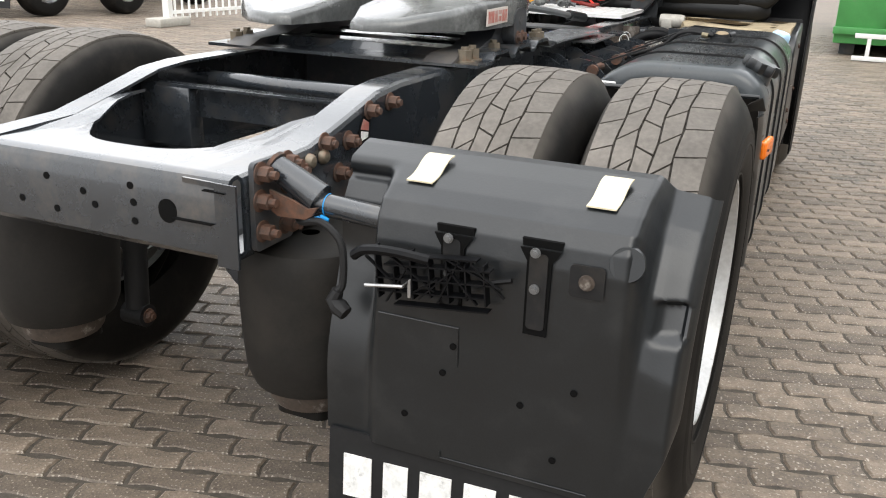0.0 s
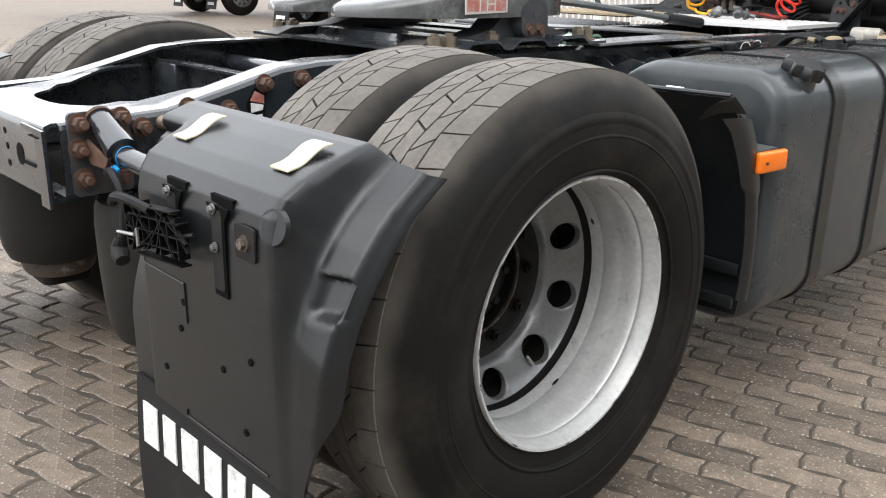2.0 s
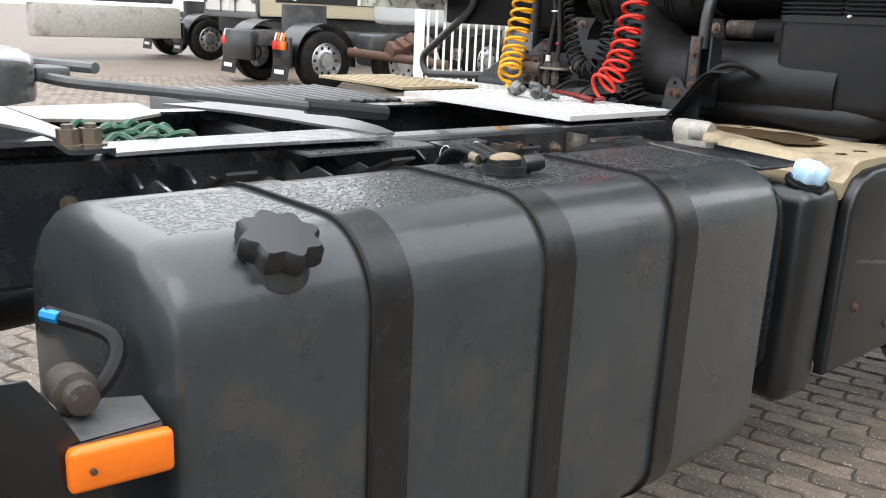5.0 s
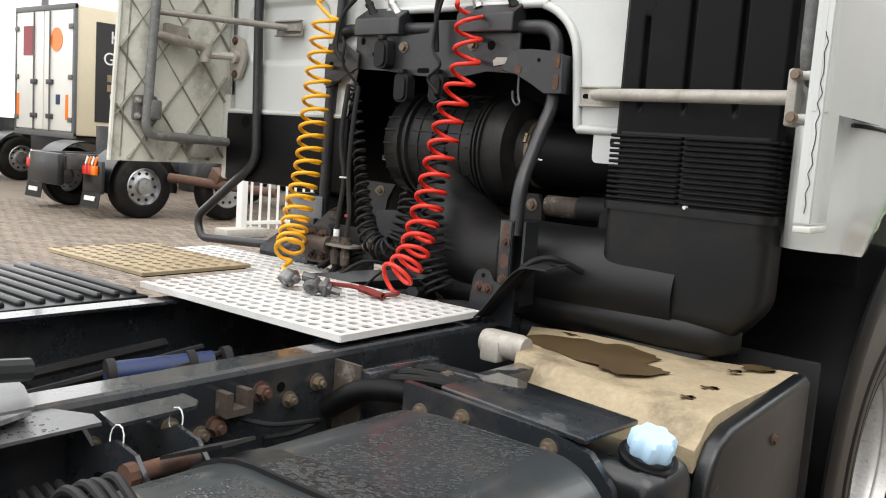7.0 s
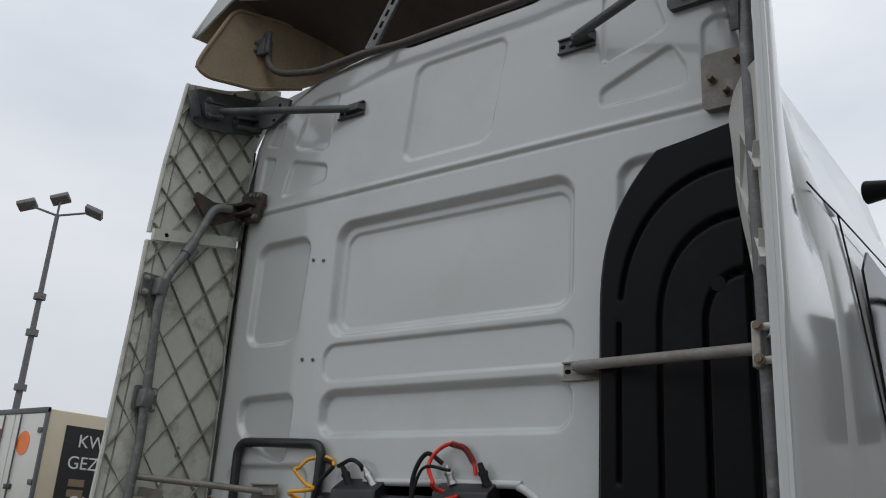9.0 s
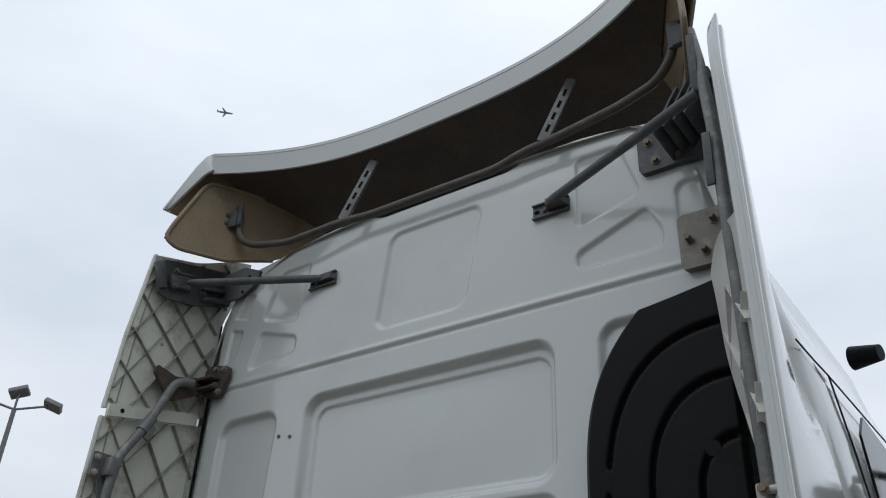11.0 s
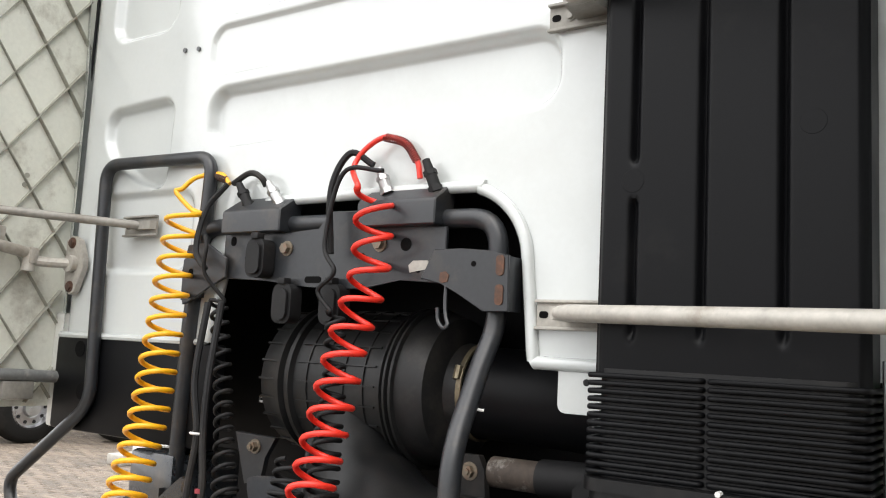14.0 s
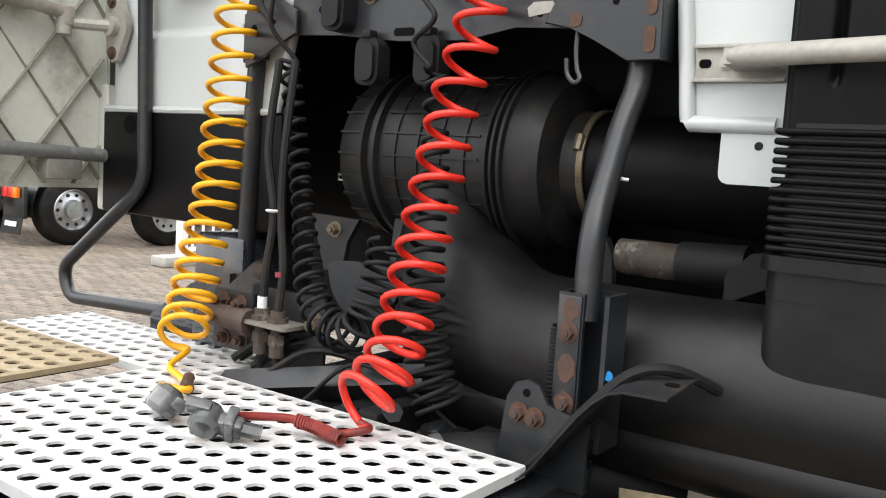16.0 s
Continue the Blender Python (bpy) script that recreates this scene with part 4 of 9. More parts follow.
# broken lamp carrier: lattice of thin ribs
lamp = thing("broken_lamp_carrier", "broken black plastic lamp carrier lattice with a bent wire", "lamp carrier", (0.78, -0.79, 0.70))
LM = pose(0.79, -0.785, 0.80, 0, -6, 0)
bm = B()
for z in (-0.052, -0.026, 0.0, 0.026, 0.045):
    obox(bm, LM @ pose(0.01 * math.sin(z * 90), 0, z), 0.235 - 0.9 * abs(z), 0.022, 0.003)
rl = random.Random(2)
for k in range(7):
    obox(bm, LM @ pose(-0.115 + 0.036 * k, 0, rl.uniform(-0.012, 0.012)), 0.003, 0.022, rl.uniform(0.06, 0.105))
for k in range(9):
    obox(bm, LM @ pose(-0.10 + 0.026 * k, -0.008, rl.uniform(-0.02, 0.02), 0, rl.choice((-1, 1)) * rl.uniform(20, 60), 0), rl.uniform(0.07, 0.13), 0.008, 0.0028)
part("lattice", bm, "duct", lamp, smooth=0)
bm = B()
tube(bm, spline([(0.628, -0.80, 0.825), (0.655, -0.803, 0.842), (0.71, -0.80, 0.846), (0.78, -0.79, 0.838)], 6), 0.010, 8)
part("arm", bm, "duct", lamp)
bm = B()
tube(bm, [(0.90, -0.785, 0.815), (0.938, -0.785, 0.826)], 0.005, 6)
part("pin", bm, "duct", lamp)
bm = B()
tube(bm, [(0.655, -0.805, 0.772), (0.735, -0.806, 0.784), (0.748, -0.806, 0.80), (0.748, -0.806, 0.765)], 0.0035, 6)
part("wire", bm, "steel", lamp, "bent bare wire")

# ---- front half of the wheel guard ----
fguard = thing("wheel_guard", "black plastic wheel guard ahead of the rear wheel", "mudguard", (0.9, 0.6, 0.25))
def fg(u, v):
    a = radians(43 - 57 * v)
    r = 0.648 + 0.01 * math.sin(v * 3)
    x = 0.555 + 0.665 * u
    return Vector((x, r * math.cos(a), 0.545 + r * math.sin(a) - 0.01 * (1 - u)))
bm = B()
surface(bm, fg, 10, 26, (0, 0.006, 0.003))
part("shell", bm, "plastic", fguard, smooth=50)
bm = B()
def lip(u, v):
    a = radians(42 - 52 * v - 8 * u * (1 - v))
    fold = 0.25 * (1 - smooth01(0.0, 0.10, v))
    w = 0.090 - 0.030 * smooth01(0.40, 0.46, v)
    r = 0.692 - 0.012 * fold * (1 - u) - w * (1 - u) - 0.012 * smooth01(0.40, 0.46, v)
    return Vector((1.222 + 0.012 * math.sin(u * 3) - 0.03 * fold * (1 - u) * u, r * math.cos(a) - 0.035 * fold * (1 - u), 0.545 + r * math.sin(a) - 0.012 * fold))
surface(bm, lip, 8, 36, (0.005, 0, 0))
part("lip", bm, "plastic", fguard, smooth=50)
bm = B()
def crease(u, v):
    """The guard's upper outer corner, bent over inwards."""
    a, b, c = Vector((1.226, 0.476, 0.990)), Vector((1.236, 0.520, 0.948)), Vector((1.150, 0.452, 0.930))
    p = a.lerp(b, u).lerp(c, v * (1 - 0.15 * u))
    return p + Vector((0, -0.012, 0.010)) * math.sin(math.pi * v)
# paler than the shell, so the colour carries the light on this edge
surface(bm, crease, 6, 10, (0.003, 0.003, 0.003))
part("folded_corner", bm, "lit_corner", fguard, "bent corner, coloured paler as if its edge caught light", smooth=60)
for off in (0.0, 0.022):
    bm = B()
    tube(bm, [fg(u, 0.0) + Vector((0, off, 0.008 - off * 0.9)) for u in (0, 0.25, 0.5, 0.75, 1.0)], 0.006, 8)
    part("top_bead", bm, "plastic", fguard)
for z, y in ((0.515, 0.632), (0.425, 0.618)):
    bm = B()
    obox(bm, pose(0.95, y, z), 0.53, 0.012, 0.034, 0.004)
    part("stay", bm, "plastic", fguard)
for x in (0.78, 1.06):
    bm = B()
    obox(bm, pose(x, 0.486, 0.992, -45, 0, 0), 0.05, 0.018, 0.006)
    part("clip", bm, "letter", fguard, "white clip")

# ---- side marker lamp ----
marker = thing("side_marker_lamp", "orange rectangular side marker lamp on a bent bracket", "marker lamp", (1.225, 0.66, 0.79))
bm = B()
obox(bm, pose(1.248, 0.664, 0.815, 0, 0, -6), 0.022, 0.122, 0.056, 0.009, 3)
part("lens", bm, "orange", marker)
for y in (0.628, 0.700):
    bm = B()
    cyl(bm, (1.252, y, 0.815), (1.2605, y, 0.815), 0.004, seg=10)
    part("screw", bm, "rust", marker)
bm = B()
prism(bm, [(1.09, 0.60), (1.234, 0.605), (1.234, 0.72), (1.15, 0.73)], "z", 0.838, 0.842)
prism(bm, [(0.61, 0.79), (0.72, 0.79), (0.72, 0.842), (0.61, 0.842)], "x", 1.230, 1.235)
part("bracket", bm, "disc", marker)
bm = B()
tube(bm, spline([(1.14, 0.62, 0.83), (1.16, 0.68, 0.875), (1.12, 0.71, 0.915), (1.02, 0.66, 0.93)], 8), 0.011, 8)
part("cable", bm, "rubber", marker)
bm = B()
lathe(bm, [(0.0, -0.045), (0.026, -0.045), (0.028, -0.038), (0.028, 0.0), (0.020, 0.004), (0.020, 0.022), (0.012, 0.024), (0.0, 0.024)], (1.165, 0.645, 0.872), "x", 18)
part("boss", bm, "rim_dirty", marker, "dirty brown rubber boss")
bm = B()
cyl(bm, (1.02, 0.655, 0.93), (1.045, 0.668, 0.929), 0.009, seg=8)
part("plug", bm, "tie_blue", marker, "bright blue cable tie")

# ---- fuel tank ----
tank = thing("fuel_tank", "dark grey fuel tank with black straps, wet on top", "fuel tank", (0.92, 1.45, 0.36))
bm = B()
Z0 = 0.305
def tank_section(o):
    """The tank's outline grown by o; the top edge next to the frame is rounder."""
    pts = []
    for cx, cz, r, a0 in ((1.222, 1.035, 0.125, 0), (0.62, 1.035, 0.24, 90), (0.62, Z0, 0.125, 180), (1.222, Z0, 0.125, 270)):
        mx, mz = cx - r if cx > 1 else cx + r, cz - r if cz > 0.9 else cz + r
        for k in range(11):
            a = radians(a0 + 9 * k)
            pts.append((mx + (r + o) * math.cos(a), mz + (r + o) * math.sin(a)))
    return pts
ys = [(0.742, 0.045), (0.748, 0.02), (0.762, 0.006), (0.79, 0.0), (2.19, 0.0), (2.215, 0.008), (2.228, 0.03)]
rings = []
for y, ins in ys:
    s2 = tank_section(-ins)
    rings.append([bm.verts.new((x, y, z)) for x, z in s2])
for a, b in zip(rings, rings[1:]):
    for k in range(len(a)):
        bm.faces.new((a[k], a[(k + 1) % len(a)], b[(k + 1) % len(a)], b[k]))
bm.faces.new(rings[0])
bm.faces.new(rings[-1][::-1])
part("body", bm, "tank", tank)
def band(y0, y1, off, mat, name):
    bm = B()
    s2 = tank_section(off)
    a, b = [[bm.verts.new((x, y, z)) for x, z in s2] for y in (y0, y1)]
    s1 = tank_section(0)
    c, d = [[bm.verts.new((x, y, z)) for x, z in s1] for y in (y0, y1)]
    n = len(a)
    for k in range(n):
        j = (k + 1) % n
        for p, q in ((a, b), (c, a), (b, d)):
            bm.faces.new((p[k], p[j], q[j], q[k]))
    return part(name, bm, mat, tank, smooth=30)
for y in (1.045, 1.418, 1.80):
    band(y + 0.002, y + 0.074, 0.004, "strap", "strap")
    band(y - 0.005, y + 0.002, 0.007, "rubber", "strap_edge")
for y in (1.078, 1.45, 1.835):
    for yy in (y - 0.058, y + 0.058):
        bm = B()
        prism(bm, [(0.386, 0.80), (0.64, 0.80), (0.66, 0.88), (0.64, 0.945), (0.60, 0.985), (0.54, 0.995), (0.47, 0.965), (0.43, 0.99), (0.386, 0.992)], "y", yy - 0.004, yy + 0.004)
        part("bracket", bm, "frame", tank)
        bm = B()
        cyl(bm, (0.50, yy - 0.0048, 0.905), (0.50, yy + 0.0048, 0.905), 0.024, seg=16)
        part("hole", bm, "void", tank)
    bm = B()
    cyl(bm, (0.60, y - 0.06, 0.955), (0.60, y + 0.06, 0.955), 0.016, seg=12)
    cyl(bm, (0.60, y - 0.080, 0.955), (0.60, y - 0.06, 0.955), 0.021, seg=10)
    part("pin", bm, "rust", tank, "rusty strap pin")
    bm = B()
    obox(bm, pose(0.70, y, 1.012, 0, -22, 0), 0.17, 0.062, 0.006)
    part("strap_end", bm, "strap", tank)
# filler cap with its neck
bm = B()
n = Vector((0.36, 0, 0.93)).normalized()
cc = Vector((1.165, 0.915, 0.985))
cyl(bm, cc, cc + n * 0.035, 0.052, 0.046, 20)
part("filler_neck", bm, "tank", tank)
bm = B()
rings = []
for h, s in ((0.030, 1.0), (0.036, 1.06), (0.058, 1.06), (0.064, 0.98)):
    _, u, v = side_axes(n)
    rings.append([bm.verts.new(cc + n * h + s * (0.052 + 0.006 * math.cos(8 * a)) * (math.cos(a) * u + math.sin(a) * v)) for a in (2 * math.pi * k / 48 for k in range(48))])
for a, b in zip(rings, rings[1:]):
    for k in range(48):
        bm.faces.new((a[k], a[(k + 1) % 48], b[(k + 1) % 48], b[k]))
bm.faces.new(rings[-1])
part("filler_cap", bm, "plastic", tank, "ribbed black filler cap")
# level sender with hoses
bm = B()
cyl(bm, (0.97, 1.55, 1.033), (0.97, 1.55, 1.041), 0.056, seg=28)
prism(bm, rounded(0.928, 1.018, 1.512, 1.588, 0.03), "z", 1.041, 1.055)
prism(bm, rounded(0.938, 1.004, 1.52, 1.58, 0.025), "z", 1.055, 1.068)
part("sender", bm, "plastic", tank, "black level sender")
bm = B()
lathe(bm, [(0.0, 0.0), (0.022, 0.0), (0.024, 0.006), (0.024, 0.034), (0.020, 0.045), (0, 0.047)], (0, 0, 0), "z", 12)
bmesh.ops.transform(bm, matrix=pose(0.992, 1.585, 1.055, -82, 0, -25) @ Matrix.Diagonal((0.75, 0.75, 0.9, 1)), verts=bm.verts[:])
part("plug", bm, "plastic", tank)
for k in range(4):
    bm = B()
    tube(bm, spline([(0.945, 1.528 + 0.014 * k, 1.060), (0.895, 1.533 + 0.016 * k, 1.066 + 0.004 * (k % 2)), (0.845, 1.540 + 0.018 * k, 1.068 + 0.004 * (k % 2)), (0.80, 1.548 + 0.018 * k, 1.052), (0.74, 1.56 + 0.02 * k, 1.005), (0.62, 1.60 + 0.02 * k, 0.955), (0.50, 1.64 + 0.02 * k, 0.93)], 6), 0.0066, 8)
    part("hose", bm, "rubber", tank)
for y in (1.526, 1.580):
    bm = B()
    cyl(bm, (0.925, y, 1.058), (0.900, y + 0.004, 1.061), 0.011, seg=10)
    part("hose_nut", bm, "brass", tank)
bm = B()
def lump(u, v):
    return Vector((0.972 + 0.027 * math.cos(6.283 * u) * math.sin(1.57 * v) * (1 + 0.15 * math.sin(9 * u)), 1.552 + 0.036 * math.sin(6.283 * u) * math.sin(1.57 * v), 1.066 + 0.012 * math.cos(1.57 * v)))
surface(bm, lump, 20, 6)
part("foam_lump", bm, "tan", tank, "lump of tan foam")
# beaded water on the top
bm = B()
rnd = random.Random(9)
for _ in range(9000):
    x, y = rnd.uniform(0.865, 1.097), rnd.uniform(0.80, 2.18)
    if min(abs(y - q) for q in (1.068, 1.434, 1.811)) < 0.042 or (abs(y - 1.55) < 0.075 and abs(x - 0.97) < 0.075):
        continue
    r = 0.0012 + 0.0040 * rnd.random() ** 2.5
    vs = [bm.verts.new((x + r * math.cos(a) * rnd.uniform(0.7, 1.3), y + r * math.sin(a), 1.0352)) for a in (2 * math.pi * k / 7 for k in range(7))]
    tip = bm.verts.new((x, y, 1.0352 + r * 0.36))
    for k in range(7):
        bm.faces.new((vs[k], vs[(k + 1) % 7], tip))
WATER = bpy.data.materials.new("water_drop")
WATER.use_nodes = True
wb = WATER.node_tree.nodes["Principled BSDF"]
wb.inputs["Base Color"].default_value = (0.035, 0.037, 0.039, 1)
wb.inputs["Roughness"].default_value = 0.06
# beads and wet folds on the straps
for q in (1.083, 1.456, 1.838):
    for _ in range(420):
        x, y = rnd.uniform(0.865, 1.097), q + rnd.uniform(-0.034, 0.034)
        r = 0.0012 + 0.0046 * rnd.random() ** 2
        vs = [bm.verts.new((x + r * 1.4 * math.cos(a) * rnd.uniform(0.7, 1.3), y + r * math.sin(a), 1.0392)) for a in (2 * math.pi * k / 7 for k in range(7))]
        tip = bm.verts.new((x, y, 1.0392 + r * 0.4))
        for k in range(7):
            bm.faces.new((vs[k], vs[(k + 1) % 7], tip))
drops = part("rain_water", bm, WATER, tank, "beads of rain water", smooth=80)
drops["kind"] = "stuff"


# ---- cab ----
cab = thing("truck_cab", "white sleeper cab of a tractor truck, seen from behind, lightly soiled", "truck cab", (0, 4.2, 1.3))
PY = 3.295
def rect(x0, x1, z0, z1):
    return [(x0, z0), (x1, z0), (x1, z1), (x0, z1)]
RECESS = [  # outline (counter-clockwise), corner radius, depth, width of the slope
    (rect(-0.605, 0.497, 2.488, 2.975), 0.085, 0.032, 0.026), (rect(-0.562, 0.465, 2.522, 2.925), 0.06, 0.010, 0.010),
    (rect(-0.610, 0.500, 2.316, 2.467), 0.06, 0.011, 0.010), (rect(-0.605, 0.500, 2.104, 2.290), 0.075, 0.032, 0.026),
    ([(-1.085, 2.484), (-0.770, 2.484), (-0.742, 2.952), (-1.080, 2.952)], 0.075, 0.026, 0.024),
    ([(-0.84, 2.0), (-0.755, 2.0), (-0.742, 2.292), (-1.075, 2.280), (-1.075, 2.140)], 0.06, 0.026, 0.024),
    ([(-0.980, 3.146), (-0.700, 3.184), (-0.700, 3.264), (-0.930, 3.332)], 0.03, 0.013, 0.016),
    ([(-0.935, 3.378), (-0.715, 3.315), (-0.665, 3.605), (-0.850, 3.605)], 0.035, 0.013, 0.016),
    ([(-1.135, 3.205), (-1.065, 3.225), (-1.035, 3.362), (-1.120, 3.388)], 0.02, 0.010, 0.014),
    ([(-1.12, 3.43), (-1.02, 3.40), (-0.99, 3.53), (-1.05, 3.55)], 0.02, 0.010, 0.014),
    ([(-0.290, 3.166), (0.140, 3.166), (0.212, 3.602), (-0.245, 3.602)], 0.06, 0.013, 0.020),
    ([(0.583, 3.333), (0.838, 3.412), (0.762, 3.650), (0.583, 3.650)], 0.035, 0.014, 0.018),
    ([(0.580, 3.178), (0.890, 3.178), (0.905, 3.245), (0.845, 3.360), (0.576, 3.255)], 0.03, 0.014, 0.018),
    (rect(0.935, 1.100, 3.180, 3.412), 0.05, 0.012, 0.018), (rect(0.642, 1.05, 2.50, 2.978), 0.075, 0.026, 0.024),
    (rect(-1.10, -0.62, 1.765, 2.015), 0.07, 0.016, 0.026)]
def in_arch(x, z):
    """The opening over the air filter: flared sides, rounded top."""
    t = (z - 1.58) / 0.37
    x0, x1 = -0.525 + 0.10 * t, 0.458 - 0.040 * t
    if z > 1.95 or x < x0 or x > x1:
        return False
    r = 0.15
    if z > 1.95 - r:
        for cx, sg in ((x0 + r, -1), (x1 - r, 1)):
            if (x - cx) * sg > 0 and math.hypot(x - cx, z - 1.95 + r) > r:
                return False
    return True
def sd(x, z, q):
    """Distance to a convex outline with rounded corners, negative inside."""
    pts, r = q[0], q[1]
    out, most = 0.0, -1.0
    for (ax, az), (bx, bz) in zip(pts, pts[1:] + pts[:1]):
        ex, ez = bx - ax, bz - az
        d = ((x - ax) * ez - (z - az) * ex) / math.hypot(ex, ez) + r
        most = max(most, d)
        out += max(d, 0.0) ** 2
    return math.sqrt(out) + min(most, 0.0) - r
SPAN = [(min(p[0] for p in q[0]), max(p[0] for p in q[0]), min(p[1] for p in q[0]), max(p[1] for p in q[0])) for q in RECESS]
def half_width(z, s=1):
    """The far side of the cab stays wider towards the roof than the near one shows."""
    if s < 0:
        return 1.245 - 0.11 * smooth01(3.4, 3.75, z)
    return 1.245 - 0.155 * smooth01(2.25, 3.35, z) - 0.03 * smooth01(3.3, 3.75, z)
def panel_y(x, z):
    hw = half_width(z, x)
    y = PY + 0.05 * smooth01(hw - 0.12, hw, abs(x)) ** 2 + 0.03 * smooth01(3.55, 3.8, z)
    for q, b in zip(RECESS, SPAN):
        if b[0] < x < b[1] and b[2] < z < b[3]:
            y += q[2] * smooth01(0.0, q[3], -sd(x, z, q))
    y -= 0.010 * max(0.0, 1 - ((x + 0.055) / 0.5) ** 2) * max(0.0, 1 - ((z - 2.71) / 0.18) ** 2)
    y += 0.008 * math.exp(-((z - 3.088) / 0.006) ** 2) - 0.005 * math.exp(-((z - 3.106) / 0.009) ** 2)
    return y
def panel_top(x):
    return 3.708 + 0.036 * smooth01(0.28, 0.42, abs(x)) - 0.080 * smooth01(0.55, 1.1, abs(x))
step = 0.0055
xs = np.arange(-1.24, 1.2401, step)
zs = np.arange(1.49, 3.7501, step)
bm = B()
grid = {}
def pv(i, j):
    if (i, j) not in grid:
        x, z = float(xs[i]), float(zs[j])
        zz = min(z, panel_top(x))
        x = max(-half_width(zz, -1), min(half_width(zz), x))
        grid[i, j] = bm.verts.new((x, panel_y(x, zz), zz))
    return grid[i, j]
for i in range(len(xs) - 1):
    for j in range(len(zs) - 1):
        x, z = float(xs[i]) + step / 2, float(zs[j]) + step / 2
        low = 1.582 if x < -0.4 else (1.58 if x < 0.53 else (1.49 if x < 0.60 else 1.58))
        if z < low or in_arch(x, z) or z - step > panel_top(x) or abs(x) - step > half_width(z, x):
            continue
        bm.faces.new((pv(i, j), pv(i + 1, j), pv(i + 1, j + 1), pv(i, j + 1)))
back = part("rear_wall", bm, "white", cab, "white pressed steel rear wall with shallow recesses", smooth=60)
# rolled flange round the opening
def arch_edge(z, s):
    """x of the opening's edge at a height, s: -1 left, 1 right."""
    t = (z - 1.58) / 0.37
    k = max(0.0, z - 1.80)
    return (-0.525 + 0.10 * t, 0.458 - 0.040 * t)[s > 0] - s * (0.15 - math.sqrt(max(0.0, 0.15 ** 2 - k * k)))
heights = [1.585, 1.66, 1.74, 1.80, 1.83, 1.86, 1.885, 1.91, 1.93, 1.943, 1.95]
arch_pts = [(arch_edge(z, -1), z) for z in heights] + [(arch_edge(z, 1), z) for z in heights[::-1]] + [(0.47, 1.579), (0.60, 1.578)]
bm = B()
tube(bm, spline([(x, PY - 0.002, z) for x, z in arch_pts], 5), 0.014, 12, True, 1.0)
part("flange", bm, "white", back, "white rolled flange", smooth=70)
bm = B()
tube(bm, [(-1.2, PY, 1.582), (-0.53, PY, 1.582)], 0.010, 8)
part("edge", bm, "white", back)
bm = B()
prism(bm, rounded(0.515, 0.62, 1.484, 1.60, 0.016, 3), "y", PY - 0.004, PY + 0.004)
part("tab", bm, "white", back, "white bolting tab")
for x, z in ((-0.66, 2.82), (-0.72, 2.83), (-0.66, 2.41), (-0.72, 2.415)):
    bm = B()
    cyl(bm, (x, PY - 0.006, z), (x, PY + 0.002, z), 0.007, seg=10)
    part("rivet", bm, "galv", back)
bm = B()
cyl(bm, (0.576, PY - 0.0048, 1.546), (0.576, PY + 0.001, 1.546), 0.007, seg=12)
part("hole", bm, "rubber", back)
for x, z in ((-1.084, 1.542), (-1.058, 1.417)):
    bm = B()
    cyl(bm, (x, PY - 0.0065, z), (x, PY - 0.004, z), 0.024, seg=16)
    part("hole", bm, "void", cab)
# black panel under the rear wall
bm = B()
box(bm, -1.21, -0.50, PY - 0.005, PY + 0.05, 1.30, 1.578, 0.01)
part("lower_panel", bm, "duct", cab)
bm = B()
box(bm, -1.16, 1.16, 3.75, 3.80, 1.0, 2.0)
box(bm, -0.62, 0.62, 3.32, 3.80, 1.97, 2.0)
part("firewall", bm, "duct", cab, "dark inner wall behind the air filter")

# outer shell: cross-section swept forward
def shell_section(y):
    k = smooth01(3.9, 5.3, y)
    top = 3.74 - 0.25 * k
    n = 0.07 * smooth01(3.32, 3.75, y)
    return [(1.245, 1.60), (1.25, 2.0), (1.245, 2.4), (1.238, 2.60), (1.225, 2.75), (1.195 - 0.3 * n, 2.90), (1.165 - 0.6 * n, 3.05), (1.12 - n, 3.25), (1.07 - n, 3.45), (1.0 - n, 3.60), (0.85, top - 0.04), (0.5, top - 0.01), (0.0, top)]
bm = B()
ys = [3.30, 3.31, 3.36, 3.6, 4.0, 4.5, 5.0, 5.3, 5.36]
rows = []
for y in ys:
    s = shell_section(y)
    ins = 0.05 if y in (3.30, 5.36) else (0.02 if y == 3.31 else 0)
    full = [(x - ins, z) for x, z in s] + [(-x + ins - 0.14 * smooth01(2.25, 3.35, z) * (1 - smooth01(3.45, 3.74, z)), z) for x, z in s[-2::-1]]
    rows.append([bm.verts.new((x, y, z)) for x, z in full])
for a, b in zip(rows, rows[1:]):
    for k in range(len(a) - 1):
        bm.faces.new((a[k], a[k + 1], b[k + 1], b[k]))
bm.faces.new(rows[-1])
part("shell", bm, "white", cab, "glossy white side walls and roof", smooth=50)
# side details: seams, window, door, mirror
for nm, pts in (("seam", [(1.2535, 3.30, 1.62), (1.2535, 3.62, 1.622), (1.2535, 3.70, 1.685), (1.2535, 5.3, 1.685)]), ("seam", [(1.2525, 3.95, 1.69), (1.2525, 3.97, 2.12), (1.244, 3.70, 2.58), (1.226, 3.63, 2.80)]), ("seam", [(1.226, 3.30, 2.785), (1.226, 3.47, 2.790), (1.226, 3.63, 2.80), (1.226, 4.6, 2.83)])):
    bm = B()
    tube(bm, pts, 0.003, 6)
    part(nm, bm, "rubber", cab)
bm = B()
prism(bm, [(4.02, 2.14), (4.75, 2.04), (4.95, 2.25), (4.70, 2.70), (3.86, 2.74), (3.78, 2.66)], "x", 1.248, 1.256)
